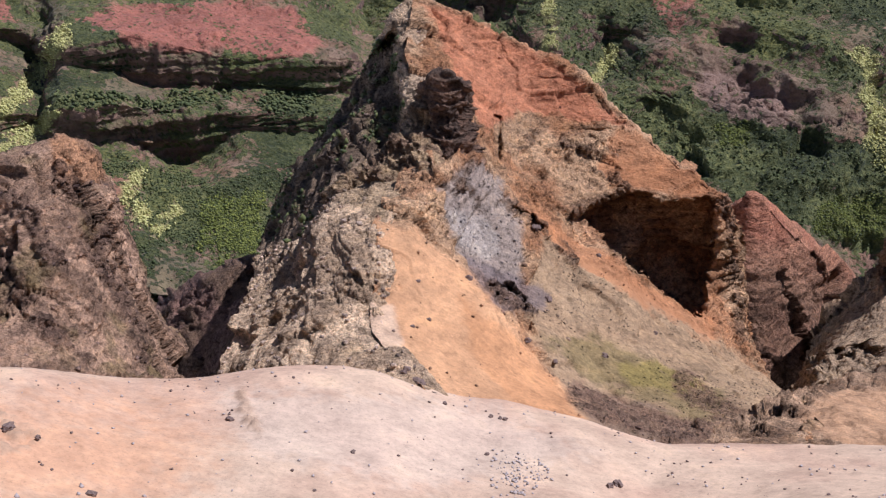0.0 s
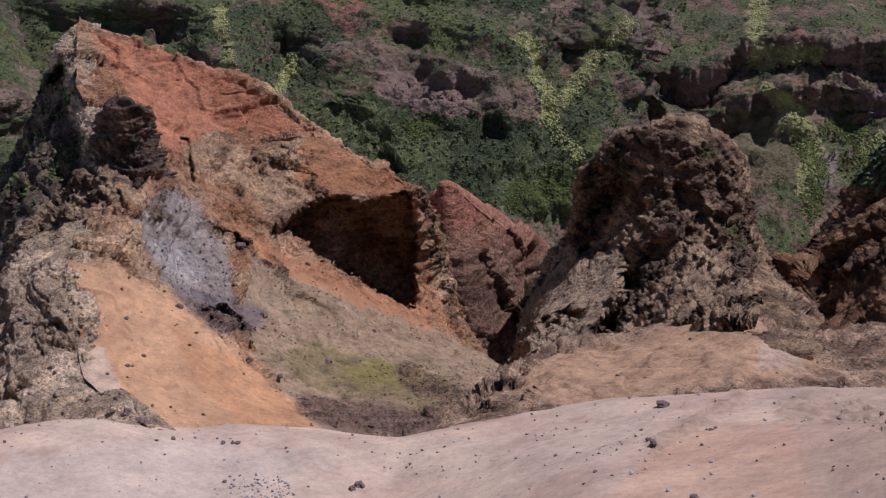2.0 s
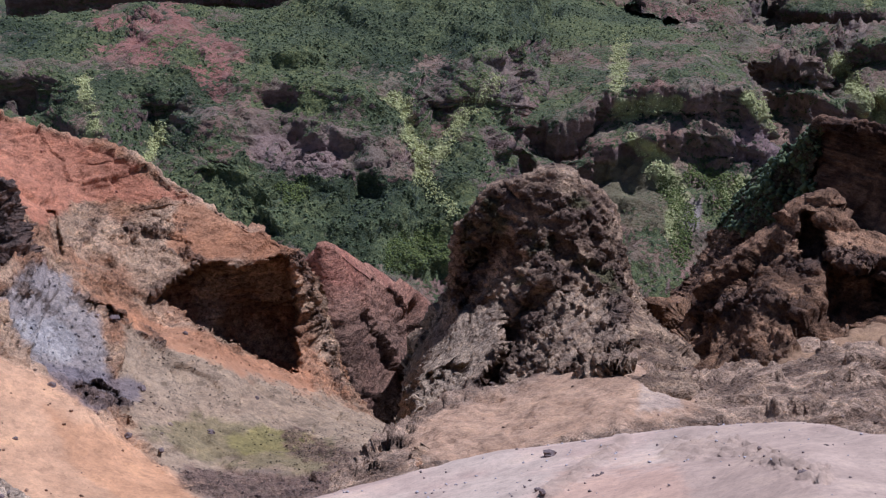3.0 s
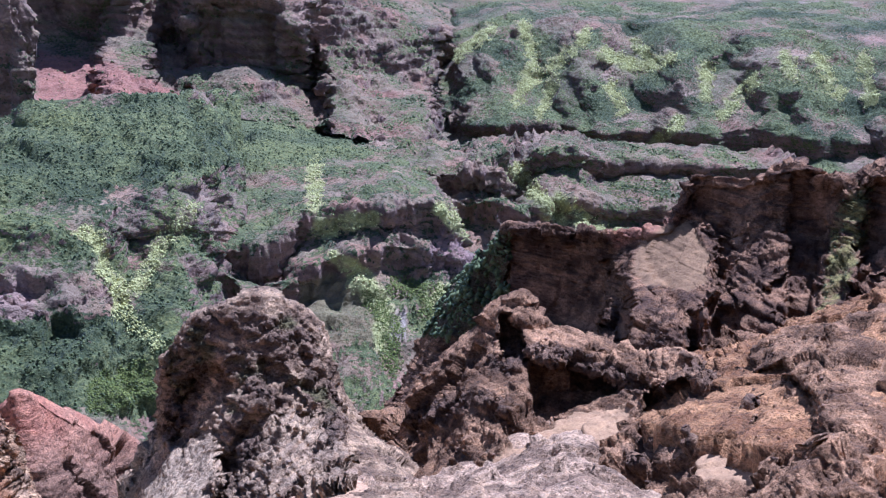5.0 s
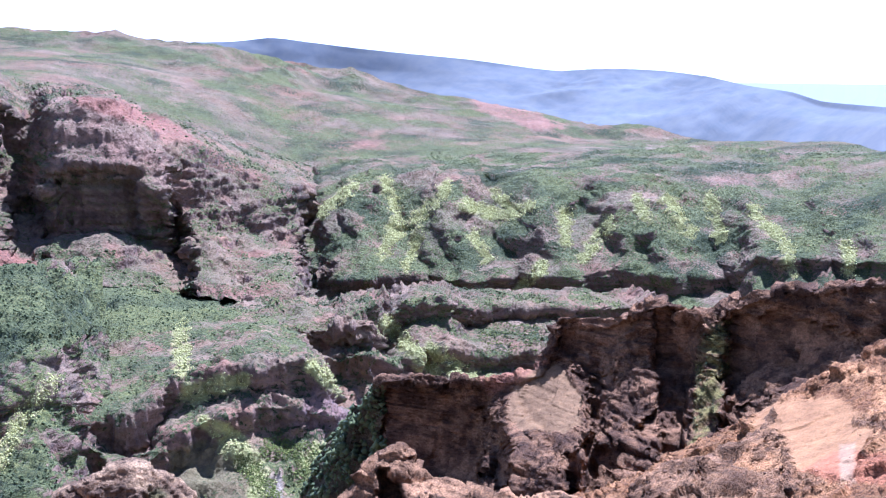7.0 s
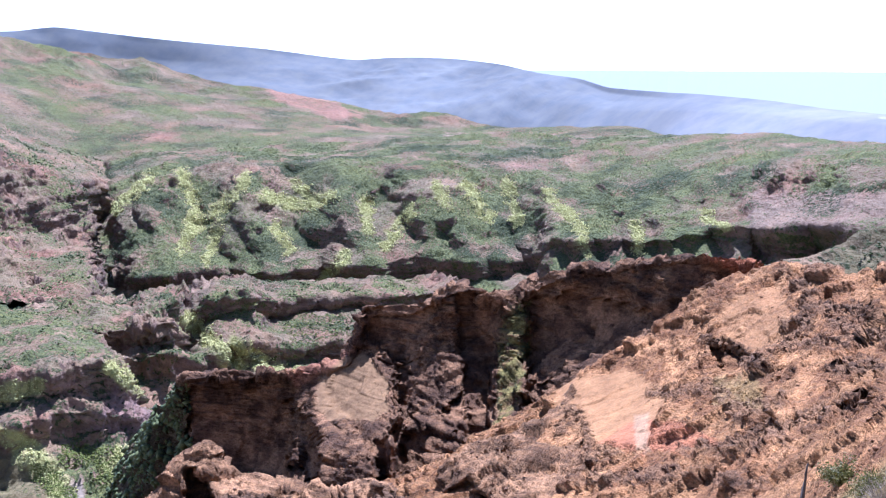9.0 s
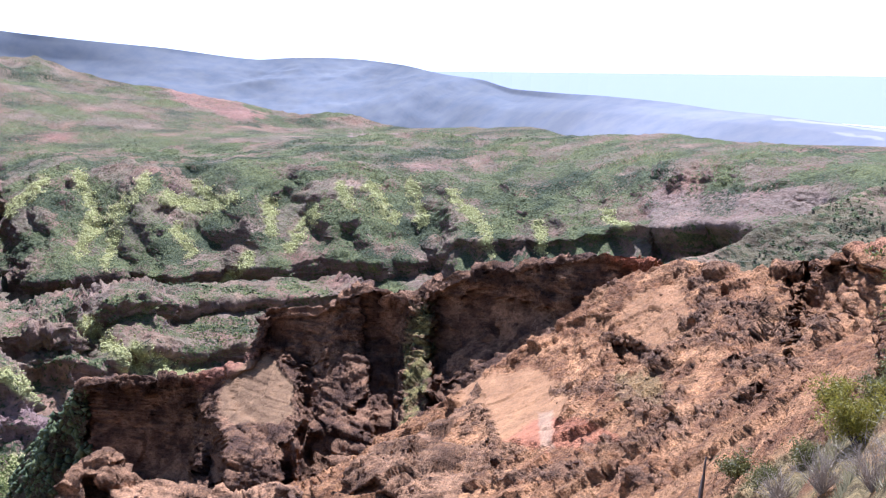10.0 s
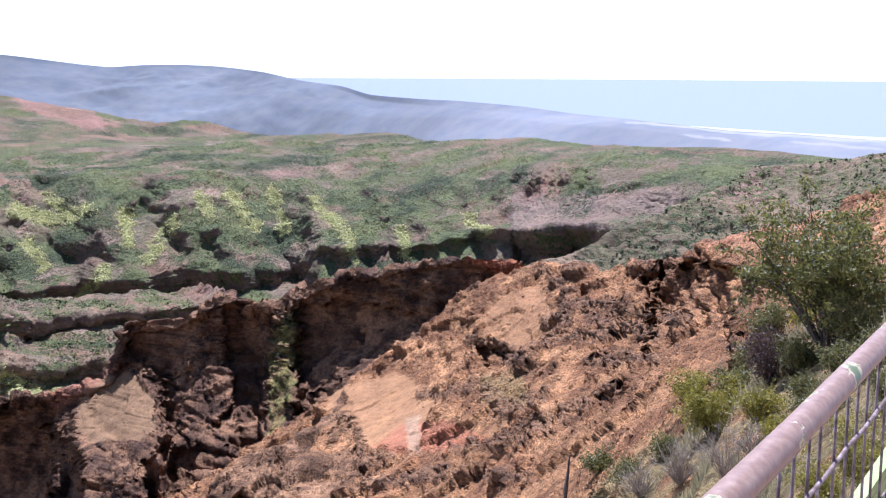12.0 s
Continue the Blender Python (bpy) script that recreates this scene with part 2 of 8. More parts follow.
def patch(P, outline, soft=0.25, warp=0.35, seed=0, floor=-99.0):
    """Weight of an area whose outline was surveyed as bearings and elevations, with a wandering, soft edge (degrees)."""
    b, e, r = bearings(P)
    p = P.reshape(-1, 3)
    soft *= 0.5
    size = float(np.median(r)) * 0.02
    b = b + warp * fbm(p, size, 5, seed, gain=0.62).reshape(b.shape)
    e = e + warp * fbm(p, size, 5, seed + 9, gain=0.62).reshape(e.shape)
    e = np.maximum(e, floor)
    k = math.cos(radians(float(np.mean([q[1] for q in outline]))))
    dist, inside = np.full(b.shape, 1e9), np.zeros(b.shape, bool)
    for (x0, y0), (x1, y1) in zip(outline, outline[1:] + outline[:1]):
        dx, dy = (x1 - x0) * k, y1 - y0
        qx, qy = (b - x0) * k, e - y0
        t = np.clip((qx * dx + qy * dy) / (dx * dx + dy * dy + 1e-9), 0, 1)
        dist = np.minimum(dist, np.hypot(qx - t * dx, qy - t * dy))
        if y0 != y1:
            cross = ((y0 > e) != (y1 > e)) & (b < (x1 - x0) * (e - y0) / (y1 - y0) + x0)
            inside ^= cross
    return smooth(-soft, soft, np.where(inside, dist, -dist))


def streak(P, line, width, seed=0, warp=0.25):
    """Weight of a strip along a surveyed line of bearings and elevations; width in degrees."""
    b, e, r = bearings(P)
    p = P.reshape(-1, 3)
    size = float(np.median(r)) * 0.015
    b = b + warp * fbm(p, size, 3, seed).reshape(b.shape)
    e = e + warp * fbm(p, size, 3, seed + 9).reshape(e.shape)
    dist = np.full(b.shape, 1e9)
    for (x0, y0), (x1, y1) in zip(line, line[1:]):
        dx, dy = x1 - x0, y1 - y0
        t = np.clip(((b - x0) * dx + (e - y0) * dy) / (dx * dx + dy * dy + 1e-9), 0, 1)
        dist = np.minimum(dist, np.hypot(b - x0 - t * dx, e - y0 - t * dy))
    return 1 - smooth(width * 0.6, width * 1.2, dist)


def hollow(P, outline, depth, soft=0.12, warp=0.3, seed=0):
    """Carves a cave or undercut face back into a rock by a depth in metres."""
    w = patch(P, outline, soft, warp, seed)
    eye = np.array((0, -REACH, EYE))
    way = P - eye
    return P + way / np.linalg.norm(way, axis=2, keepdims=True) * (w * depth)[..., None]


# ---- materials ----
def node_material(name, rough=0.95, sheen=0.0):
    m = bpy.data.materials.new(name)
    m.use_nodes = True
    b = m.node_tree.nodes["Principled BSDF"]
    b.inputs["Roughness"].default_value = rough
    b.inputs["Specular IOR Level"].default_value = 0.12
    # a faint blue sheen stands in for haze on distant ground and trees
    b.inputs["Sheen Weight"].default_value = sheen
    b.inputs["Sheen Roughness"].default_value = 0.6
    b.inputs["Sheen Tint"].default_value = (0.7, 0.82, 1.0, 1)
    return m, m.node_tree.nodes, m.node_tree.links, b


def add_noise(nodes, links, coord, scale, detail=6.0, rough=0.6):
    n = nodes.new("ShaderNodeTexNoise")
    n.inputs["Scale"].default_value = scale
    n.inputs["Detail"].default_value = detail
    n.inputs["Roughness"].default_value = rough
    links.new(coord, n.inputs["Vector"])
    return n.outputs["Fac"]


def ramp(nodes, links, fac, stops):
    r = nodes.new("ShaderNodeValToRGB")
    el = r.color_ramp.elements
    while len(el) < len(stops):
        el.new(0.5)
    for e, (x, c) in zip(el, stops):
        e.position, e.color = x, (*c, 1)
    links.new(fac, r.inputs["Fac"])
    return r.outputs["Color"]


def multiply(nodes, links, a, b, fac=1.0, kind="MULTIPLY"):
    m = nodes.new("ShaderNodeMix")
    m.data_type, m.blend_type = "RGBA", kind
    if isinstance(fac, float):
        m.inputs["Factor"].default_value = fac
    else:
        links.new(fac, m.inputs["Factor"])
    links.new(a, m.inputs["A"])
    links.new(b, m.inputs["B"])
    return m.outputs["Result"]


def earth(name, grain, patch_size, bump, bump_dist, contrast=0.5, sheen=0.0, scrub=0.0, block=0.0, block_tone=0.3, soft=False):
    """Weathered ground that takes its soil colour from the mesh, with grain at two sizes (metres), fine relief and,
    where the mesh says so, low scrub in tufts of a given size."""
    m, nodes, links, b = node_material(name, 0.96, sheen)
    soil = nodes.new("ShaderNodeAttribute")
    soil.attribute_name = "soil"
    geo = nodes.new("ShaderNodeNewGeometry")
    where = geo.outputs["Position"]
    firm = nodes.new("ShaderNodeMapRange")      # bare dirt (0) is finer than rock (1)
    links.new(soil.outputs["Alpha"], firm.inputs["Value"])
    firm.inputs["To Min"].default_value = 0.22
    fine = add_noise(nodes, links, where, 1 / grain, 8, 0.7)
    broad = add_noise(nodes, links, where, 1 / patch_size, 5, 0.6)
    k = contrast
    c = multiply(nodes, links, soil.outputs["Color"], ramp(nodes, links, fine, [(0.32, (1 - k, 1 - k, 1 - k)), (0.5, (1, 1, 1)), (0.7, (1 + k * 0.8, 1 + k * 0.77, 1 + k * 0.7))]), firm.outputs[0] if soft else 1.0)
    c = multiply(nodes, links, c, ramp(nodes, links, broad, [(0.3, (0.78, 0.76, 0.76)), (0.55, (1.02, 1, 1)), (0.75, (1.2, 1.17, 1.1))]))
    speck = add_noise(nodes, links, where, 3.2 / grain, 4, 0.6)
    c = multiply(nodes, links, c, ramp(nodes, links, speck, [(0.33, (1 - k, 1 - k, 1 - k)), (0.45, (1, 1, 1)), (0.62, (1, 1, 1)), (0.72, (1 + k * 0.6, 1 + k * 0.57, 1 + k * 0.5))]), firm.outputs[0] if soft else 1.0)
    height = fine
    if soft:      # dark weathered rock stands out of paler dust
        long_ = nodes.new("ShaderNodeVectorMath")
        long_.operation = "MULTIPLY"
        links.new(where, long_.inputs[0])
        long_.inputs[1].default_value = (0.42, 0.42, 0.95)
        crust = add_noise(nodes, links, long_.outputs[0], 1.0, 9, 0.72)
        c = multiply(nodes, links, c, ramp(nodes, links, crust, [(0.39, (0.46, 0.44, 0.43)), (0.47, (1.0, 1.0, 1.0)), (0.62, (1.26, 1.22, 1.14))]), firm.outputs[0])
        add = nodes.new("ShaderNodeMath")
        add.operation = "MULTIPLY_ADD"
        links.new(crust, add.inputs[0])
        add.inputs[1].default_value = 1.5
        links.new(fine, add.inputs[2])
        height = add.outputs[0]
    for size, share in ((block, 1.0), (block * 0.36, 0.5)) if block else ():
        warp = nodes.new("ShaderNodeTexNoise")
        warp.inputs["Scale"].default_value = 1.2 / size
        links.new(where, warp.inputs["Vector"])
        bend = nodes.new("ShaderNodeVectorMath")
        bend.operation = "MULTIPLY_ADD"
        links.new(warp.outputs["Color"], bend.inputs[0])
        bend.inputs[1].default_value = (size * 0.7,) * 3
        links.new(where, bend.inputs[2])
        flat = nodes.new("ShaderNodeVectorMath")
        flat.operation = "MULTIPLY"
        links.new(bend.outputs[0], flat.inputs[0])
        flat.inputs[1].default_value = (1 / size, 1 / size, 1.9 / size)
        cell = nodes.new("ShaderNodeTexVoronoi")
        cell.inputs["Scale"].default_value = 1.0
        links.new(flat.outputs[0], cell.inputs["Vector"])
        away = nodes.new("ShaderNodeVectorMath")
        away.operation = "SUBTRACT"
        links.new(flat.outputs[0], away.inputs[0])
        links.new(cell.outputs["Position"], away.inputs[1])
        lean = nodes.new("ShaderNodeVectorMath")
        lean.operation = "SUBTRACT"
        links.new(cell.outputs["Color"], lean.inputs[0])
        lean.inputs[1].default_value = (0.5, 0.5, 0.5)
        tilt = nodes.new("ShaderNodeVectorMath")
        tilt.operation = "DOT_PRODUCT"
        links.new(away.outputs[0], tilt.inputs[0])
        links.new(lean.outputs[0], tilt.inputs[1])
        add = nodes.new("ShaderNodeMath")
        add.operation = "MULTIPLY_ADD"
        links.new(tilt.outputs["Value"], add.inputs[0])
        add.inputs[1].default_value = 2.2 * share
        links.new(height, add.inputs[2])
        height = add.outputs[0]
        pick_ = nodes.new("ShaderNodeSeparateColor")
        links.new(cell.outputs["Color"], pick_.inputs[0])
        q = block_tone * share
        c = multiply(nodes, links, c, fac=firm.outputs[0] if soft else 1.0, b=ramp(nodes, links, pick_.outputs[0], [(0.0, (1 - q, 1 - q, 1 - q)), (0.5, (1, 1, 1)), (1.0, (1 + q, 1 + q * 0.95, 1 + q * 0.85))]))
    rock_height = height
    if scrub:
        tuft = add_noise(nodes, links, where, 1 / scrub, 5, 0.62)
        limit = nodes.new("ShaderNodeMath")
        limit.operation = "MULTIPLY_ADD"
        links.new(soil.outputs["Alpha"], limit.inputs[0])
        limit.inputs[1].default_value, limit.inputs[2].default_value = 0.42, -0.70
        over = nodes.new("ShaderNodeMath")
        over.operation = "ADD"
        links.new(tuft, over.inputs[0])
        links.new(limit.outputs[0], over.inputs[1])
        cover = nodes.new("ShaderNodeMapRange")
        cover.inputs["From Min"].default_value, cover.inputs["From Max"].default_value = -0.02, 0.05
        links.new(over.outputs[0], cover.inputs["Value"])
        tone = add_noise(nodes, links, where, 1 / (scrub * 0.8), 4, 0.7)
        leaf = ramp(nodes, links, tone, [(0.3, (0.046, 0.056, 0.018)), (0.5, (0.102, 0.108, 0.033)), (0.68, (0.195, 0.182, 0.055))])
        stand_ = add_noise(nodes, links, where, 1 / (scrub * 28), 3, 0.55)
        leaf = multiply(nodes, links, leaf, ramp(nodes, links, stand_, [(0.36, (0.5, 0.54, 0.56)), (0.5, (1, 1, 1)), (0.64, (1.18, 1.14, 1.0))]))
        mx = nodes.new("ShaderNodeMix")
        mx.data_type = "RGBA"
        links.new(cover.outputs[0], mx.inputs["Factor"])
        links.new(c, mx.inputs["A"])
        links.new(leaf, mx.inputs["B"])
        c = mx.outputs["Result"]
        both = nodes.new("ShaderNodeMath")
        both.operation = "MULTIPLY_ADD"
        links.new(cover.outputs[0], both.inputs[0])
        links.new(tone, both.inputs[1])
        links.new(rock_height, both.inputs[2])
        height = both.outputs[0]
    links.new(c, b.inputs["Base Color"])
    bm_ = nodes.new("ShaderNodeBump")
    bm_.inputs["Strength"].default_value = bump
    if soft:
        firm.inputs["To Min"].default_value, firm.inputs["To Max"].default_value = 0.22 * bump, bump
        links.new(firm.outputs[0], bm_.inputs["Strength"])
    bm_.inputs["Distance"].default_value = bump_dist
    links.new(height, bm_.inputs["Height"])
    links.new(bm_.outputs["Normal"], b.inputs["Normal"])
    return m


rock_near = earth("weathered_rock", 0.5, 6, 0.95, 0.36, 0.48, block=1.1, block_tone=0.26, soft=True)
dirt_near = earth("bare_dirt", 1.0, 6, 0.6, 0.16, 0.17)
def foliage(name, dark, light, sheen=0.15):
    """Leaf masses: each clump has its own tone, and leaves break it up."""
    m, nodes, links, b = node_material(name, 0.75, sheen)
    geo = nodes.new("ShaderNodeNewGeometry")
    tone = ramp(nodes, links, geo.outputs["Random Per Island"], [(0.0, dark), (0.65, tuple((x + y) / 2 for x, y in zip(dark, light))), (1.0, light)])
    fine = add_noise(nodes, links, geo.outputs["Position"], 1.1, 6, 0.75)
    links.new(multiply(nodes, links, tone, ramp(nodes, links, fine, [(0.3, (0.65, 0.65, 0.65)), (0.52, (1, 1, 1)), (0.72, (1.3, 1.28, 1.2))])), b.inputs["Base Color"])
    return m


forest_green = foliage("forest_leaves", (0.062, 0.08, 0.027), (0.135, 0.145, 0.046), 0.04)
pale_green = foliage("pale_leaves", (0.37, 0.35, 0.11), (0.64, 0.60, 0.23), 0.03)
bright_green = foliage("bright_leaves", (0.10, 0.118, 0.022), (0.23, 0.24, 0.05), 0.03)
rock_far = earth("canyon_ground", 7, 60, 0.8, 3.0, 0.24, 0.05, 4.5, block=12.0, block_tone=0.14)


def mixc(base, colour, w):
    return base + (np.array(colour) - base) * w[..., None]


def field(P, scale, octaves=4, seed=0, ridged=False, squash=1.0):
    return fbm(P.reshape(-1, 3) * np.array((1, 1, squash)), scale, octaves, seed, ridged).reshape(P.shape[:2])


def sprigs():
    """A small lumpy ball of 20 triangles: points and faces."""
    bm = bmesh.new()
    bmesh.ops.create_icosphere(bm, subdivisions=1, radius=1)
    v = np.array([x.co[:] for x in bm.verts])
    bm.verts.index_update()
    f = np.array([[x.index for x in q.verts] for q in bm.faces])
    bm.free()
    return v, f


BALL = sprigs()
OCTA = (np.array(((1, 0, 0), (0, 1, 0), (-1, 0, 0), (0, -1, 0), (0, 0, 1), (0, 0, -1)), float),
        np.array(((0, 1, 4), (1, 2, 4), (2, 3, 4), (3, 0, 4), (1, 0, 5), (2, 1, 5), (3, 2, 5), (0, 3, 5))))
CUBE = (np.array([(x, y, z) for x in (-0.7, 0.7) for y in (-0.7, 0.7) for z in (-0.7, 0.7)]),
        np.array(((0, 1, 3), (0, 3, 2), (4, 6, 7), (4, 7, 5), (0, 4, 5), (0, 5, 1), (2, 3, 7), (2, 7, 6), (0, 2, 6), (0, 6, 4), (1, 5, 7), (1, 7, 3))))


def soup(name, V, F, material, colour=None):
    me = bpy.data.meshes.new(name)
    me.vertices.add(len(V))
    me.vertices.foreach_set("co", V.reshape(-1).astype(np.float32))
    me.loops.add(F.size)
    me.loops.foreach_set("vertex_index", F.reshape(-1).astype(np.int32))
    me.polygons.add(len(F))
    me.polygons.foreach_set("loop_start", np.arange(0, F.size, F.shape[1], dtype=np.int32))
    me.update(calc_edges=True)
    if colour is not None:
        layer = me.attributes.new("soil", "FLOAT_COLOR", "POINT")
        rgba = np.ones((len(V), 4), np.float32)
        rgba[:, :3] = colour
        layer.data.foreach_set("color", rgba.reshape(-1))
    me.materials.append(material)
    return me


def pick(P, weight, count, rng):
    """Random places on a sheet, as many to a square metre as the weight says."""
    a = np.linalg.norm(np.cross(P[1:, :-1] - P[:-1, :-1], P[:-1, 1:] - P[:-1, :-1]), axis=2)
    w = (a * weight[:-1, :-1]).reshape(-1)
    if w.sum() <= 0:
        return np.zeros((0, 3))
    k = rng.choice(len(w), count, p=w / w.sum())
    i, j = np.divmod(k, P.shape[1] - 1)
    s, t = rng.random(count)[:, None], rng.random(count)[:, None]
    pick.last = (i, j)
    return P[i, j] * (1 - s) * (1 - t) + P[i + 1, j] * s * (1 - t) + P[i, j + 1] * (1 - s) * t + P[i + 1, j + 1] * s * t


def clumps(places, size, rng, tall=1.1, jitter=0.38, sink=0.3, shape=BALL):
    """Lumpy crowns at places; size: least and most radius in metres."""
    BALL_V, BALL_F = shape
    n = len(places)
    r = size[0] + (size[1] - size[0]) * rng.random(n) ** 1.6
    turn = rng.random(n) * 2 * math.pi
    v = np.repeat(BALL_V[None], n, 0) * (1 + jitter * rng.standard_normal((n, len(BALL_V), 1)).clip(-1.6, 1.6))
    c, s = np.cos(turn)[:, None], np.sin(turn)[:, None]
    x, y = v[..., 0] * c - v[..., 1] * s, v[..., 0] * s + v[..., 1] * c
    v = np.stack((x, y, v[..., 2] * tall), -1) * r[:, None, None]
    v += places[:, None]
    v[..., 2] += (r * (1 - sink))[:, None]
    f = (BALL_F[None] + (np.arange(n) * len(BALL_V))[:, None, None]).reshape(-1, 3)
    return v.reshape(-1, 3), f


def formation(name, label, category, P, colour, material):
    if material in (rock_near, dirt_near):      # iron-rich volcanic earth
        colour = np.concatenate((colour[..., :3] * np.array((1.02, 0.98, 0.82)), colour[..., 3:]), -1)
    return tagged(new(name, grid_mesh(name, P, colour, material)), label, category, kind="structure")


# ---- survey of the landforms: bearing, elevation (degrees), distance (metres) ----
MAIN_PEAK = [None] * 10
MAIN_PEAK[0] = [(-0.82, -15.38, 250), (-1.3, -18.29, 228), (0.17, -21.03, 205), (-0.94, -23.91, 185), (-2.74, -26.67, 160), (-2.69, -29.09, 148), (-2.61, -31.94, 135), (0.58, -34.96, 118)]
MAIN_PEAK[1] = [(0.8, -15.86, 250), (1.05, -17.92, 235), (1.67, -20.68, 205), (1.22, -23.54, 183), (-0.5, -26.75, 162), (0.28, -29.58, 150), (1.78, -32.36, 138), (3.12, -36.24, 116)]
MAIN_PEAK[2] = [(2.88, -16.58, 249), (3.05, -18.93, 236), (3.26, -21.73, 212), (3.15, -24.29, 190), (2.47, -28.04, 168), (3.98, -30.52, 152), (5.25, -33.27, 138), (6.65, -36.53, 118)]
MAIN_PEAK[3] = [(5.31, -17.67, 247), (5.58, -20.44, 236), (5.85, -23.25, 214), (5.48, -25.84, 190), (5.83, -29.24, 172), (6.73, -31.44, 158), (8.37, -33.83, 142), (11.12, -36.18, 122)]
MAIN_PEAK[4] = [(8.39, -18.96, 243), (8.12, -21.64, 230), (8.08, -23.91, 214), (8.08, -26.47, 196), (8.72, -28.97, 184), (10.07, -31.66, 168), (11.77, -33.99, 152), (14.31, -36.69, 125)]
MAIN_PEAK[5] = [(10.69, -20.69, 236), (10.35, -22.55, 226), (10, -24.43, 214), (10.02, -26.84, 200), (11.51, -28.37, 192), (13.23, -30.97, 178), (15.01, -33.51, 160), (17.6, -36.26, 128)]
MAIN_PEAK[6] = [(13.46, -22.33, 226), (13.2, -23.49, 219), (13.04, -24.35, 214), (13.19, -26.17, 213), (13.97, -28.88, 204), (15.77, -30.86, 188), (17.84, -33.02, 168), (20.09, -35.62, 132)]
MAIN_PEAK[7] = [(15.74, -23.51, 216), (15.63, -23.72, 214), (15.7, -24.12, 212), (15.88, -26.62, 215), (16.29, -29.51, 205), (18.15, -31.57, 192), (20.64, -32.74, 175), (22.45, -34.82, 135)]
MAIN_PEAK[8] = [(16.28, -24.32, 222), (16.64, -25.1, 222), (17.2, -26.41, 222), (17.83, -27.99, 220), (17.73, -29.68, 212), (19.42, -31.6, 200), (21.61, -32.87, 180), (23.42, -33.77, 140)]
MAIN_PEAK[9] = [(16.74, -25.65, 240), (17.51, -27.2, 240), (18.21, -28.76, 238), (18.9, -30.03, 235), (19.41, -31.33, 225), (20.9, -32.55, 215), (22.31, -33.15, 195), (24.07, -33.88, 160)]
PEAK_WEST = [None] * 4
PEAK_WEST[0] = [(-3.2, -19.74, 258), (-7.15, -23.99, 250), (-8.46, -26.81, 240), (-9.13, -28.21, 205), (-10.22, -31.27, 160), (-11.29, -32.91, 150), (-12.08, -34.81, 138), (-11.83, -36.21, 124)]
PEAK_WEST[1] = [(-2.49, -18.33, 250), (-4.68, -22.01, 240), (-6.22, -24, 222), (-7.2, -27.39, 190), (-7.25, -30.23, 154), (-7.61, -31.64, 147), (-9.33, -33.56, 135), (-7.36, -35.86, 121)]
PEAK_WEST[2] = [(-1.81, -16.24, 246), (-2.46, -19.16, 232), (-3.17, -21.14, 215), (-4.35, -24.84, 190), (-5.61, -26.84, 165), (-5.29, -29.4, 149), (-5.62, -32.24, 136), (-4.6, -35.06, 121)]
PEAK_WEST[3] = [(-0.82, -15.38, 250), (-1.3, -18.29, 228), (0.17, -21.03, 205), (-0.94, -23.91, 185), (-2.74, -26.67, 160), (-2.69, -29.09, 148), (-2.61, -31.94, 135), (0.58, -34.96, 118)]
NOTCH_STACK = [None] * 5
NOTCH_STACK[0] = [(-0, -20.06, 202), (0.21, -21.88, 198), (0.49, -23.85, 190)]
NOTCH_STACK[1] = [(0.44, -19.34, 199), (0.65, -21.58, 194), (0.87, -23.84, 187)]
NOTCH_STACK[2] = [(1.11, -18.97, 198), (1.29, -21.55, 193), (1.48, -23.75, 186)]
NOTCH_STACK[3] = [(1.73, -19.28, 199), (1.9, -21.52, 194), (2.09, -23.49, 187)]
NOTCH_STACK[4] = [(2.31, -20.37, 203), (2.36, -21.92, 199), (2.33, -23.34, 192)]
PEAK_RIB = [None] * 7
PEAK_RIB[0] = [(-5.54, -25.27, 196), (-5.23, -25.7, 190), (-4.65, -27.12, 176)]
PEAK_RIB[1] = [(-4.92, -24.79, 190), (-4.51, -25.47, 184), (-4.02, -26.97, 172)]
PEAK_RIB[2] = [(-3.43, -23.92, 190), (-3.1, -25.1, 182), (-2.74, -26.75, 166)]
PEAK_RIB[3] = [(-2.21, -23.04, 192), (-1.86, -24.51, 182), (-1.47, -26.58, 165)]
PEAK_RIB[4] = [(-0.72, -21.77, 196), (-0.47, -23.89, 182), (-0.03, -26.53, 166)]
PEAK_RIB[5] = [(0.34, -20.91, 201), (0.6, -23.57, 185), (1, -26.11, 172)]
PEAK_RIB[6] = [(0.98, -21.42, 206), (1.24, -23.82, 190), (1.55, -25.8, 180)]
SPIRE_LEFT = [None] * 7
SPIRE_LEFT[0] = [(-27.14, -25.72, 165), (-28.08, -30.33, 150), (-28.99, -34.37, 128)]
SPIRE_LEFT[1] = [(-23.55, -23.82, 168), (-24.39, -28.81, 150), (-25.47, -34.54, 128)]
SPIRE_LEFT[2] = [(-21.76, -22.94, 170), (-22.25, -28.02, 150), (-23.1, -34.95, 128)]
SPIRE_LEFT[3] = [(-19.12, -21.9, 172), (-19.83, -27.49, 152), (-20.64, -35.32, 128)]
SPIRE_LEFT[4] = [(-17.39, -22.9, 174), (-17.53, -28.27, 158), (-17.47, -35.72, 130)]
SPIRE_LEFT[5] = [(-16.79, -25.56, 180), (-15.86, -29.8, 165), (-14.85, -35.98, 132)]
SPIRE_LEFT[6] = [(-15.55, -29.83, 190), (-14.52, -32.41, 175), (-11.5, -36.23, 135)]
LOW_ROCK = [None] * 5
LOW_ROCK[0] = [(-14.71, -31.01, 240), (-14.91, -33.21, 225), (-15.29, -37.04, 200)]
LOW_ROCK[1] = [(-12.36, -29.34, 236), (-12.97, -33.36, 212), (-13.61, -37.18, 190)]
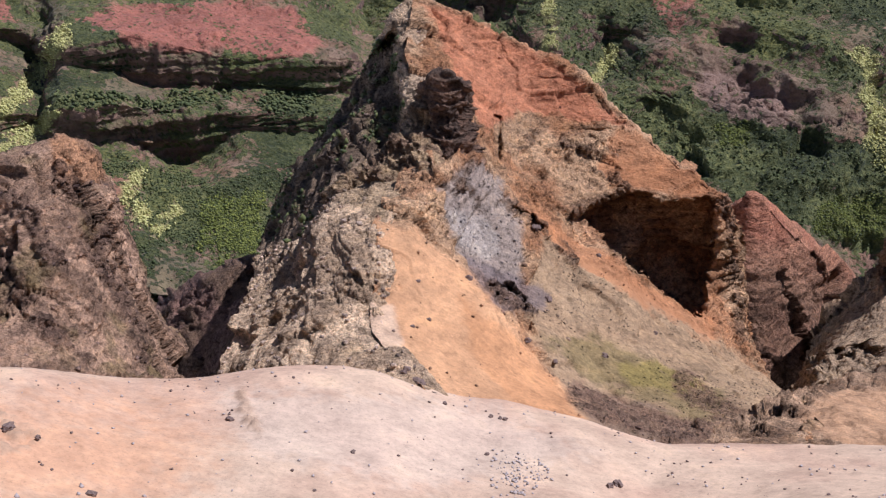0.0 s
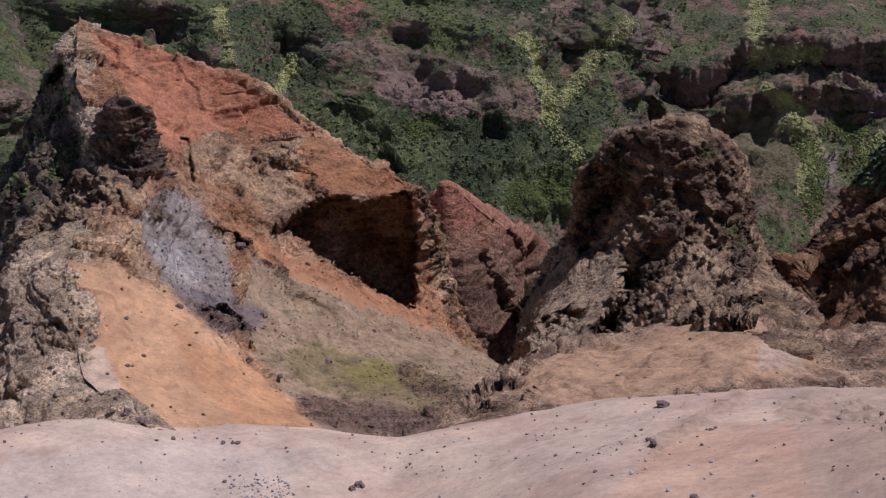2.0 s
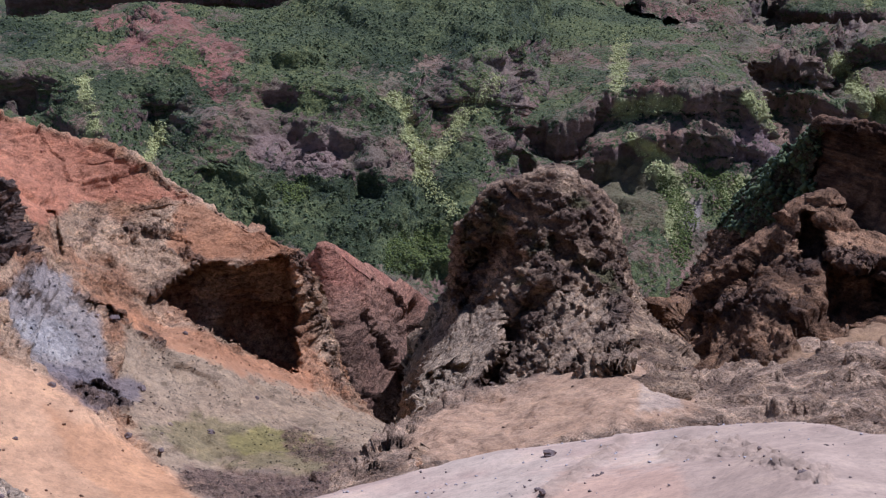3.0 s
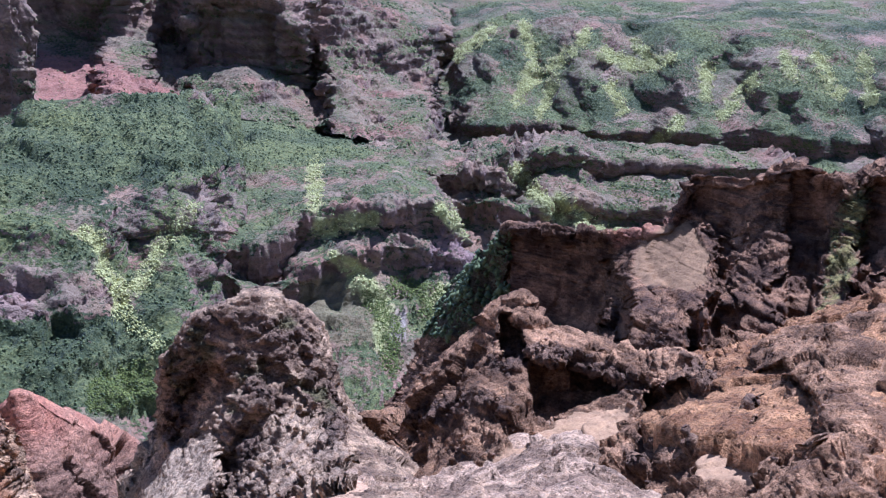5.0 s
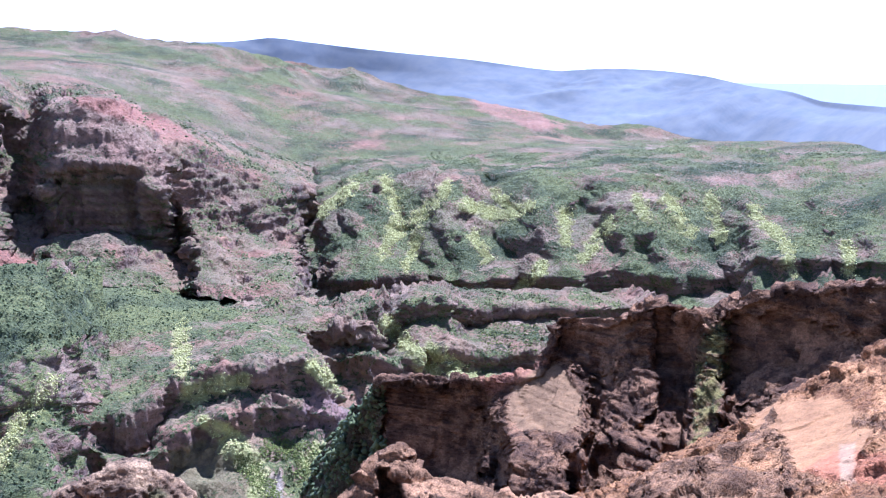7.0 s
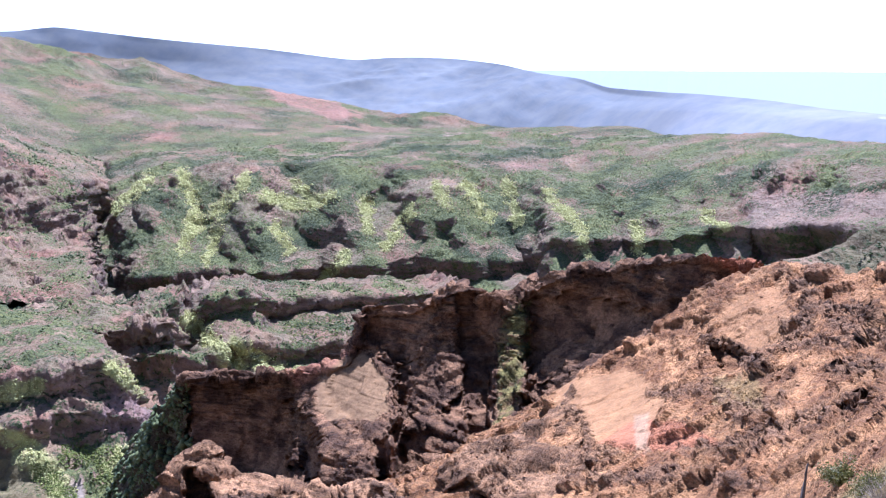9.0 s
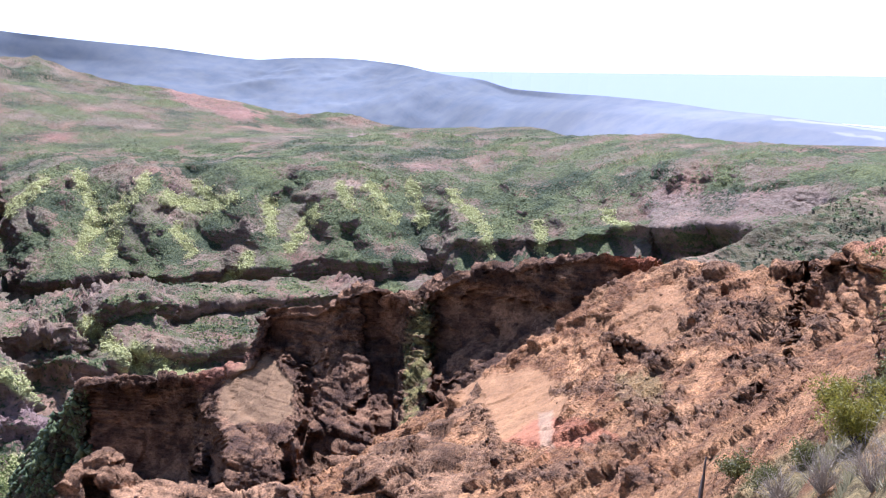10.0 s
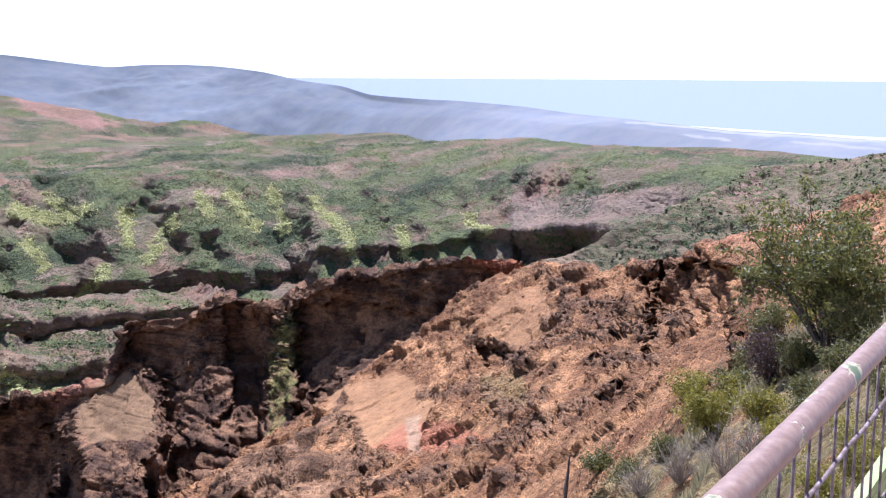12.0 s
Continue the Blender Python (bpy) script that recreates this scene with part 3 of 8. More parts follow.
LOW_ROCK[2] = [(-9.78, -28.41, 235), (-10.25, -31.84, 208), (-11.57, -37.33, 170)]
LOW_ROCK[3] = [(-7.22, -28.25, 245), (-7.6, -31.36, 205), (-8.8, -37.48, 160)]
LOW_ROCK[4] = [(-4.64, -28.83, 250), (-4.63, -31.39, 215), (-5.29, -37.56, 170)]
RED_CONE = [None] * 5
RED_CONE[0] = [(15.78, -25.08, 345), (16.08, -27.93, 335), (16.39, -32.47, 310)]
RED_CONE[1] = [(17.81, -23.57, 332), (18.16, -26.5, 318), (19.07, -32.47, 295)]
RED_CONE[2] = [(19.86, -24.62, 332), (19.93, -27.33, 318), (20.76, -32.43, 295)]
RED_CONE[3] = [(21.8, -25.85, 338), (21.9, -28.13, 325), (21.76, -32.4, 300)]
RED_CONE[4] = [(23.78, -27.2, 352), (23.6, -29.49, 335), (23.11, -32.35, 310)]
SPIRE_RIGHT = [None] * 9
SPIRE_RIGHT[0] = [(22.56, -28.39, 262), (22.32, -30.11, 240), (22.07, -31.83, 220), (21.84, -34.09, 200)]
SPIRE_RIGHT[1] = [(24.98, -25.99, 250), (24.5, -28.3, 232), (24, -30.61, 215), (23.89, -34, 195)]
SPIRE_RIGHT[2] = [(25.38, -22.83, 246), (25.92, -25.94, 232), (26.2, -29.34, 215), (26.52, -33, 190)]
SPIRE_RIGHT[3] = [(26.73, -20.63, 243), (27.7, -24.67, 226), (28.66, -28.01, 208), (29.11, -32.22, 182)]
SPIRE_RIGHT[4] = [(28.47, -19.95, 240), (29.51, -24.24, 222), (30.17, -27.31, 204), (31.32, -31.43, 175)]
SPIRE_RIGHT[5] = [(30.51, -19.59, 240), (31.3, -23.8, 222), (32.3, -26.8, 202), (33.47, -30.61, 170)]
SPIRE_RIGHT[6] = [(32.36, -20.32, 243), (33.17, -24.17, 226), (34.47, -26.83, 200), (35.91, -30, 165)]
SPIRE_RIGHT[7] = [(33.57, -22.72, 248), (34.52, -25.13, 235), (36.31, -26.86, 205), (38.04, -29.67, 165)]
SPIRE_RIGHT[8] = [(34.9, -25.65, 255), (35.88, -26.08, 240), (37.88, -27.19, 210), (40.11, -29.32, 165)]
NEAR_SLOPE = [None] * 17
NEAR_SLOPE[0] = [(-35.48, -30.22, 104), (-36.78, -32.91, 88), (-38.57, -36.87, 70), (-41.85, -44.01, 45)]
NEAR_SLOPE[1] = [(-27.94, -32.26, 106), (-28.83, -34.93, 90), (-30.22, -39.3, 72), (-32.92, -47.07, 46)]
NEAR_SLOPE[2] = [(-22.16, -33.07, 108), (-22.63, -35.83, 93), (-23.5, -40.46, 74), (-25.45, -48.91, 47)]
NEAR_SLOPE[3] = [(-16.66, -34.43, 110), (-16.98, -37.13, 94), (-17.52, -41.36, 76), (-18.91, -50.04, 48)]
NEAR_SLOPE[4] = [(-12.4, -34.57, 112), (-12.59, -37.26, 96), (-12.96, -41.83, 76), (-13.85, -50.63, 48)]
NEAR_SLOPE[5] = [(-8.01, -34.22, 113), (-8.09, -37.23, 97), (-8.24, -42.12, 76), (-8.59, -51.01, 48)]
NEAR_SLOPE[6] = [(-2.54, -34.54, 115), (-2.46, -37.56, 98), (-2.31, -42.2, 77), (-1.94, -51.14, 48)]
NEAR_SLOPE[7] = [(3.07, -35.68, 115), (3.29, -38.18, 100), (3.66, -41.98, 79), (4.72, -50.89, 49)]
NEAR_SLOPE[8] = [(9.74, -36.21, 113), (10.09, -38.39, 100), (10.64, -41.59, 80), (12.42, -50.12, 49)]
NEAR_SLOPE[9] = [(15.65, -36.86, 112), (15.06, -38.78, 100), (14.52, -41.83, 82), (14.43, -52.14, 48)]
NEAR_SLOPE[10] = [(21.16, -35.85, 114), (21.03, -37.54, 100), (20.74, -40.89, 80), (21.4, -50.49, 47)]
NEAR_SLOPE[11] = [(27.98, -34.14, 116), (27.8, -35.69, 98), (27.72, -38.17, 78), (28.56, -47.75, 45)]
NEAR_SLOPE[12] = [(33.81, -32.86, 118), (34.07, -34.44, 97), (34.23, -37.44, 75), (35.74, -46.87, 43)]
NEAR_SLOPE[13] = [(39.95, -31.5, 116), (40.3, -33.14, 93), (41, -36.27, 70), (43.45, -45.37, 40)]
NEAR_SLOPE[14] = [(45.05, -30.34, 112), (45.41, -31.51, 88), (46.35, -35.04, 64), (49.15, -43.86, 36)]
NEAR_SLOPE[15] = [(48.39, -30.09, 100), (48.93, -32.0, 80), (49.43, -35.44, 58), (51.26, -43.43, 30)]
NEAR_SLOPE[16] = [(53.46, -29.31, 92), (54.57, -32.4, 74), (55.15, -36.6, 54), (56.94, -43.07, 28)]
MID_RIDGE = [None] * 13
MID_RIDGE[0] = [(16.38, -36.46, 128), (16.36, -37.27, 120), (16.32, -38.6, 112)]
MID_RIDGE[1] = [(19.14, -35.04, 138), (19.13, -36, 126), (19.12, -38.15, 112)]
MID_RIDGE[2] = [(21.16, -33.54, 150), (21.52, -34.91, 132), (21.58, -38.17, 110)]
MID_RIDGE[3] = [(24.45, -31.47, 166), (24.89, -33.75, 138), (25.44, -38.09, 106)]
MID_RIDGE[4] = [(27.73, -30.83, 172), (28.23, -33.31, 140), (28.94, -37.91, 104)]
MID_RIDGE[5] = [(30.89, -29.54, 178), (31.5, -32.52, 142), (32.39, -37.63, 102)]
MID_RIDGE[6] = [(34.93, -28.43, 180), (35.33, -31.57, 142), (36.11, -37.21, 100)]
MID_RIDGE[7] = [(37.85, -29.09, 176), (38.21, -31.48, 140), (39.07, -36.79, 98)]
MID_RIDGE[8] = [(41.07, -28.01, 190), (41.58, -30.96, 145), (42.58, -36.19, 97)]
MID_RIDGE[9] = [(44.28, -26.1, 205), (45.01, -29.79, 150), (46.23, -35.44, 95)]
MID_RIDGE[10] = [(47.46, -25.23, 210), (48.19, -28.59, 150), (49.64, -34.63, 92)]
MID_RIDGE[11] = [(53, -27.4, 195), (53.21, -29.52, 140), (53.78, -34.61, 90)]
MID_RIDGE[12] = [(58.87, -26.6, 180), (59.14, -28.66, 130), (59.85, -33.65, 85)]
NEAR_CRAGS = [None] * 13
NEAR_CRAGS[0] = [(34.56, -25.56, 240), (34.88, -27.21, 225), (35.21, -29.91, 190), (35.23, -33.57, 150)]
NEAR_CRAGS[1] = [(38.28, -25.57, 238), (38.32, -27.22, 222), (38.38, -29.92, 185), (38.47, -33.6, 145)]
NEAR_CRAGS[2] = [(40.06, -22.75, 240), (40.49, -26.36, 215), (40.29, -29.9, 180), (40.43, -33.57, 140)]
NEAR_CRAGS[3] = [(41.83, -21.01, 240), (41.99, -24.93, 212), (42.2, -29.84, 175), (42.38, -33.52, 136)]
NEAR_CRAGS[4] = [(43.73, -19.31, 242), (44.1, -23.73, 214), (44.75, -29.73, 172), (44.97, -33.4, 132)]
NEAR_CRAGS[5] = [(45.44, -20.28, 238), (46.32, -24.71, 208), (47.28, -29.56, 170), (47.55, -33.22, 130)]
NEAR_CRAGS[6] = [(48.83, -21.32, 232), (48.79, -24.81, 205), (49.78, -29.35, 162), (50.1, -33, 125)]
NEAR_CRAGS[7] = [(50.67, -21.87, 226), (51.23, -24.87, 198), (52.24, -29.1, 155), (52.62, -32.72, 120)]
NEAR_CRAGS[8] = [(52.39, -21.09, 222), (53.54, -23.8, 190), (54.67, -28.8, 145), (55.08, -32.4, 115)]
NEAR_CRAGS[9] = [(55.15, -22.24, 212), (56.54, -24.25, 180), (57.63, -28.38, 138), (58.09, -31.94, 108)]
NEAR_CRAGS[10] = [(57.81, -20.25, 218), (58.75, -23.4, 172), (59.93, -28.01, 128), (60.43, -31.53, 100)]
NEAR_CRAGS[11] = [(59.94, -19.42, 215), (61.17, -22.48, 165), (62.17, -27.6, 120), (62.7, -31.09, 92)]
NEAR_CRAGS[12] = [(63.56, -16.73, 215), (64.15, -20.91, 158), (65.09, -27.02, 110), (65.66, -30.45, 85)]
BIG_CLIFF = [None] * 14
BIG_CLIFF[0] = [(40.72, -19.20, 430), (39.18, -21.36, 422), (37.70, -23.91, 405), (36.04, -26.67, 370)]
BIG_CLIFF[1] = [(42.07, -17.31, 420), (40.96, -20.19, 412), (39.82, -22.76, 394), (38.51, -25.84, 350)]
BIG_CLIFF[2] = [(43.23, -15.57, 405), (43.15, -18.11, 400), (43.06, -20.82, 385), (42.94, -24.54, 320)]
BIG_CLIFF[3] = [(46.1, -15.58, 395), (46.04, -18.24, 390), (45.99, -20.71, 380), (45.89, -24.72, 315)]
BIG_CLIFF[4] = [(48.86, -15.54, 385), (48.69, -17.78, 380), (48.66, -19.99, 365), (48.88, -24.85, 308)]
BIG_CLIFF[5] = [(51.36, -15.16, 375), (52.24, -16.72, 358), (52.53, -19.23, 335), (51.9, -24.92, 300)]
BIG_CLIFF[6] = [(52.25, -12.61, 375), (53.72, -15.59, 360), (54.31, -18.68, 332), (54.94, -24.93, 295)]
BIG_CLIFF[7] = [(55.17, -12.33, 364), (55.77, -15.02, 352), (56.1, -18.39, 325), (57.06, -24.9, 288)]
BIG_CLIFF[8] = [(57.49, -11.31, 355), (57.68, -14.43, 350), (58.01, -17.8, 320), (59.17, -24.84, 280)]
BIG_CLIFF[9] = [(59.97, -12.26, 354), (59.3, -15.52, 345), (59.22, -19.15, 310), (60.97, -24.77, 270)]
BIG_CLIFF[10] = [(61.24, -10.95, 345), (61.04, -14.91, 338), (61.12, -18.26, 300), (62.76, -24.67, 250)]
BIG_CLIFF[11] = [(65.46, -10.17, 325), (65.28, -13.06, 318), (65.11, -16.13, 285), (64.53, -24.56, 225)]
BIG_CLIFF[12] = [(69.56, -9.47, 300), (68.6, -12.34, 295), (67.33, -15.18, 265), (66.57, -24.4, 200)]
BIG_CLIFF[13] = [(72.23, -9.66, 285), (71.6, -12.7, 270), (71.23, -15.99, 225), (69.43, -24.13, 170)]
RIGHT_SLOPE = [None] * 12
RIGHT_SLOPE[0] = [(57.01, -19.71, 262), (55.23, -20.74, 245), (52.29, -21.95, 225), (47.89, -24.76, 200)]
RIGHT_SLOPE[1] = [(60.57, -17.82, 262), (58.79, -19.47, 240), (55.82, -21.04, 218), (52.8, -24.9, 180)]
RIGHT_SLOPE[2] = [(63.52, -15.85, 264), (61.76, -18.38, 235), (59.38, -20.58, 212), (56.96, -25.1, 160)]
RIGHT_SLOPE[3] = [(67.01, -13.52, 268), (66.48, -16.65, 230), (64.75, -19.47, 196), (63.01, -25.2, 140)]
RIGHT_SLOPE[4] = [(69.85, -11.17, 272), (69.97, -15.13, 225), (68.89, -18.53, 178), (67.87, -25.09, 112)]
RIGHT_SLOPE[5] = [(72.95, -9.99, 270), (73.1, -13.87, 215), (72.68, -17.8, 155), (72.07, -24.87, 88)]
RIGHT_SLOPE[6] = [(75.76, -10.09, 255), (76.19, -13.42, 195), (76.4, -17.55, 125), (76.47, -24.52, 62)]
RIGHT_SLOPE[7] = [(79.31, -9.91, 230), (79.77, -13.18, 155), (80.55, -17.2, 88), (81.27, -23.98, 36)]
RIGHT_SLOPE[8] = [(82.64, -8.13, 200), (83.68, -12.05, 112), (84.53, -16.77, 52), (86.09, -23.29, 16)]
RIGHT_SLOPE[9] = [(85.09, -7.52, 190), (87.2, -11.73, 80), (89.04, -16.2, 30), (90.83, -22.45, 8)]
RIGHT_SLOPE[10] = [(90.52, -5.75, 150), (92.14, -11.2, 50), (93.68, -15.5, 16), (95.42, -21.5, 5)]
RIGHT_SLOPE[11] = [(100.65, -4.12, 120), (102.21, -9.87, 36), (103.56, -15.5, 12), (105.11, -30.0, 5)]
FAR_HILL = [None] * 10
FAR_HILL[0] = [(70.18, -11.47, 560), (70.2, -13.75, 540), (70.25, -18.25, 500)]
FAR_HILL[1] = [(74.77, -9.63, 600), (74.84, -12.52, 560), (74.97, -18.12, 500)]
FAR_HILL[2] = [(77.29, -8.26, 630), (77.38, -11.31, 580), (77.59, -18, 500)]
FAR_HILL[3] = [(80.03, -6.94, 660), (80.17, -10.63, 590), (80.46, -17.83, 500)]
FAR_HILL[4] = [(82.72, -5.92, 690), (82.9, -9.95, 600), (83.26, -17.62, 500)]
FAR_HILL[5] = [(83.88, -5.03, 720), (84.22, -9.33, 600), (84.64, -17.5, 500)]
FAR_HILL[6] = [(86.88, -4.85, 720), (87.12, -9.17, 590), (87.6, -17.22, 500)]
FAR_HILL[7] = [(89.58, -4.33, 700), (89.84, -8.47, 580), (90.4, -16.9, 500)]
FAR_HILL[8] = [(97.23, -2.94, 640), (97.64, -7.9, 540), (98.33, -15.81, 460)]
FAR_HILL[9] = [(106.89, -1.69, 560), (107.45, -6.98, 480), (108.21, -14.02, 400)]
UPLAND = [None] * 17
UPLAND[0] = [(14.69, 1.5, 4400), (14.61, 0.42, 3200), (14.52, -0.79, 2500), (14.44, -1.77, 2250)]
UPLAND[1] = [(23.43, 1.5, 4400), (23.37, 0.17, 3300), (23.31, -1, 2550), (23.25, -2.05, 2250)]
UPLAND[2] = [(27.72, 1.22, 4400), (27.67, -0.04, 3300), (27.6, -1.78, 2600), (27.55, -3.13, 2350)]
UPLAND[3] = [(31.13, 1.12, 4300), (31.08, -0.68, 3300), (31.02, -2.86, 2700), (30.98, -4.24, 2450)]
UPLAND[4] = [(34.37, 0.85, 4250), (34.33, -1.34, 3300), (34.28, -3.97, 2750), (34.26, -5.37, 2500)]
UPLAND[5] = [(38.5, 0.3, 4200), (38.49, -2.14, 3400), (38.48, -5.09, 2800), (38.47, -6.79, 2500)]
UPLAND[6] = [(42.71, -0.32, 4150), (42.73, -2.8, 3400), (42.75, -4.92, 2800), (42.76, -6.48, 2500)]
UPLAND[7] = [(49.77, -1.97, 4000), (49.82, -3.41, 3300), (49.86, -4.67, 2800), (49.91, -6.37, 2450)]
UPLAND[8] = [(52.87, -2.84, 3900), (52.91, -3.63, 3250), (52.94, -4.6, 2780), (53.01, -6.29, 2430)]
UPLAND[9] = [(56.73, -3.17, 3700), (56.75, -3.81, 3200), (56.79, -4.5, 2750), (56.87, -6.16, 2400)]
UPLAND[10] = [(60.7, -3.4, 3400), (60.7, -4.05, 3000), (60.71, -4.61, 2700), (60.73, -6.46, 2300)]
UPLAND[11] = [(66.35, -3.61, 3000), (66.36, -4.03, 2750), (66.37, -4.45, 2560), (66.43, -6.51, 2200)]
UPLAND[12] = [(73.21, -3.59, 2600), (73.22, -3.92, 2450), (73.24, -4.3, 2330), (73.31, -5.76, 2020)]
UPLAND[13] = [(78.54, -3.77, 2250), (78.55, -4.02, 2150), (78.56, -4.38, 2030), (78.61, -5.78, 1830)]
UPLAND[14] = [(85.27, -3.79, 2000), (85.28, -4.04, 1930), (85.3, -4.41, 1830), (85.36, -5.58, 1720)]
UPLAND[15] = [(97.31, -3.93, 1800), (97.33, -4.18, 1740), (97.36, -4.55, 1680), (97.43, -5.42, 1560)]
UPLAND[16] = [(108.79, -3.57, 1700), (108.81, -3.74, 1640), (108.83, -4, 1580), (108.91, -4.65, 1480)]
WEST_MESA = [None] * 12
WEST_MESA[0] = [(-29.1, -13.32, 1100), (-29.44, -14.98, 1020), (-29.69, -16.17, 960), (-29.94, -17.38, 955), (-30.36, -19.32, 850), (-30.68, -20.78, 846), (-31.11, -22.74, 780), (-32.21, -27.41, 640)]
WEST_MESA[1] = [(-23.5, -13.7, 1100), (-23.71, -15.06, 1030), (-23.93, -16.39, 970), (-24.08, -17.33, 965), (-24.54, -20.14, 850), (-24.82, -21.81, 846), (-25.14, -23.62, 780), (-26.04, -28.55, 640)]
WEST_MESA[2] = [(-20.51, -13.84, 1100), (-20.69, -15.24, 1040), (-20.88, -16.6, 985), (-20.99, -17.43, 980), (-21.38, -20.3, 865), (-21.51, -21.22, 861), (-21.84, -23.47, 785), (-22.7, -29.05, 640)]
WEST_MESA[3] = [(-18.97, -13.9, 1090), (-19.02, -15.45, 1035), (-19.32, -17.27, 985), (-19.5, -18.31, 980), (-19.77, -20.43, 868), (-19.87, -21.22, 864), (-19.9, -23.65, 780), (-20.67, -29.31, 640)]
WEST_MESA[4] = [(-17.93, -13.94, 1080), (-18, -15.76, 1000), (-18.37, -17.45, 905), (-18.44, -18.51, 900), (-19.01, -20.53, 838), (-19.35, -21.94, 834), (-18.56, -24.32, 760), (-18.6, -29.54, 650)]
WEST_MESA[5] = [(-15.55, -14.01, 1080), (-15.74, -16.1, 985), (-15.83, -17.16, 915), (-16.01, -19.04, 910), (-16.14, -20.44, 842), (-16.02, -22.17, 838), (-15.65, -24.53, 760), (-16.16, -29.77, 650)]
WEST_MESA[6] = [(-13.39, -14.05, 1080), (-13.54, -16.16, 988), (-13.5, -17.64, 912), (-13.94, -19.66, 907), (-13.88, -20.82, 848), (-14.34, -22.95, 844), (-13, -24.96, 770), (-13.99, -29.94, 655)]
WEST_MESA[7] = [(-12.02, -14.06, 1080), (-12.14, -16.19, 990), (-11.96, -17.95, 910), (-12.22, -19.86, 905), (-12.14, -20.96, 852), (-12.45, -23.59, 848), (-12.1, -25.14, 770), (-12.73, -30.02, 655)]
WEST_MESA[8] = [(-9.8, -14.07, 1090), (-9.89, -16.21, 1000), (-9.97, -18.25, 915), (-10.04, -19.9, 910), (-10.09, -21.1, 858), (-10.13, -22.13, 854), (-9.94, -24.79, 780), (-10.81, -30.12, 660)]
WEST_MESA[9] = [(-6.99, -14.05, 1100), (-7.03, -16.48, 1010), (-7.06, -18.35, 920), (-7.08, -20.06, 915), (-7.1, -21.12, 865), (-7.12, -22.16, 861), (-7.16, -24.84, 790), (-7.91, -30.22, 670)]
WEST_MESA[10] = [(-4.73, -14.01, 1150), (-4.71, -17, 1030), (-4.7, -18.52, 925), (-4.69, -20.19, 920), (-4.69, -21.31, 875), (-4.68, -22.29, 871), (-4.67, -24.84, 800), (-4.63, -30.25, 680)]
WEST_MESA[11] = [(-1.31, -13.91, 1150), (-1.19, -17.18, 1040), (-1.14, -18.56, 935), (-1.08, -20.24, 930), (-1.04, -21.36, 880), (-0.99, -22.49, 876), (-0.91, -24.76, 810), (-0.68, -30.18, 690)]
EAST_SLOPE = [None] * 11
EAST_SLOPE[0] = [(-3.9, -11.6, 1350), (-4.39, -12.13, 1200), (-4.69, -13.84, 1080), (-4.95, -15.32, 1030), (-5.57, -18.79, 940), (-6.13, -21.79, 860), (-6.97, -26.02, 740)]
EAST_SLOPE[1] = [(3.69, -11.9, 1350), (3.33, -12.63, 1200), (3.11, -14.45, 1080), (2.92, -16.03, 1074), (2.46, -19.73, 940), (2.05, -22.93, 860), (1.42, -27.45, 740)]
EAST_SLOPE[2] = [(7.26, -11.75, 1350), (6.98, -12.79, 1180), (6.76, -15.19, 1060), (6.61, -16.75, 1000), (6.29, -20.05, 930), (5.95, -23.33, 850), (5.45, -27.96, 750)]
EAST_SLOPE[3] = [(9.9, -11.2, 1330), (9.94, -12.88, 1150), (9.46, -15.71, 1050), (9.35, -17.16, 1044), (9.14, -19.96, 935), (8.85, -23.56, 850), (8.45, -28.25, 750)]
EAST_SLOPE[4] = [(12.59, -11.6, 1330), (12.12, -13.47, 1120), (12.27, -15.8, 1040), (12.23, -16.63, 1005), (12.1, -18.98, 950), (12.04, -19.96, 940), (11.53, -28.49, 750)]
EAST_SLOPE[5] = [(15.88, -11.8, 1310), (15.79, -13.24, 1120), (15.72, -15.44, 1040), (15.69, -16.7, 1018), (15.6, -19.64, 940), (15.5, -23.03, 850), (15.31, -28.68, 750)]
EAST_SLOPE[6] = [(19.5, -9.69, 1280), (19.5, -13.5, 1120), (19.5, -15.3, 1040), (19.5, -16.34, 995), (19.49, -19.67, 930), (19.49, -23.08, 850), (19.49, -28.77, 760)]
EAST_SLOPE[7] = [(22.03, -9.64, 1280), (22.1, -13.74, 1110), (22.13, -15.46, 1030), (22.15, -16.3, 1008), (22.21, -19.64, 930), (22.27, -22.49, 870), (22.4, -28.76, 770)]
EAST_SLOPE[8] = [(23.71, -9.6, 1280), (23.84, -13.69, 1120), (23.61, -15.93, 1050), (23.63, -16.63, 1044), (23.11, -19.34, 960), (23.19, -22.47, 885), (23.7, -28.73, 780)]
EAST_SLOPE[9] = [(25.96, -9.53, 1280), (26.15, -13.62, 1100), (25.96, -15.72, 1030), (25.99, -16.42, 1024), (25.52, -19.26, 950), (25.65, -22.11, 880), (25.97, -28.65, 790)]
EAST_SLOPE[10] = [(29.31, -9.4, 1280), (29.6, -13.47, 1110), (29.51, -16.25, 1020), (29.42, -16.96, 1014), (29.14, -19.38, 940), (29.02, -21.94, 880), (28.87, -28.5, 800)]
SHADE_WALL = [None] * 7
SHADE_WALL[0] = [(2.93, -3.31, 1585), (2.93, -7.81, 1568), (2.93, -13.31, 1560)]
SHADE_WALL[1] = [(6.72, -4.20, 1563), (6.72, -8.90, 1546), (6.72, -14.40, 1538)]
SHADE_WALL[2] = [(10.62, -3.89, 1541), (10.62, -8.39, 1524), (10.62, -13.89, 1516)]
SHADE_WALL[3] = [(14.59, -4.20, 1519), (14.59, -9.30, 1502), (14.59, -14.80, 1494)]
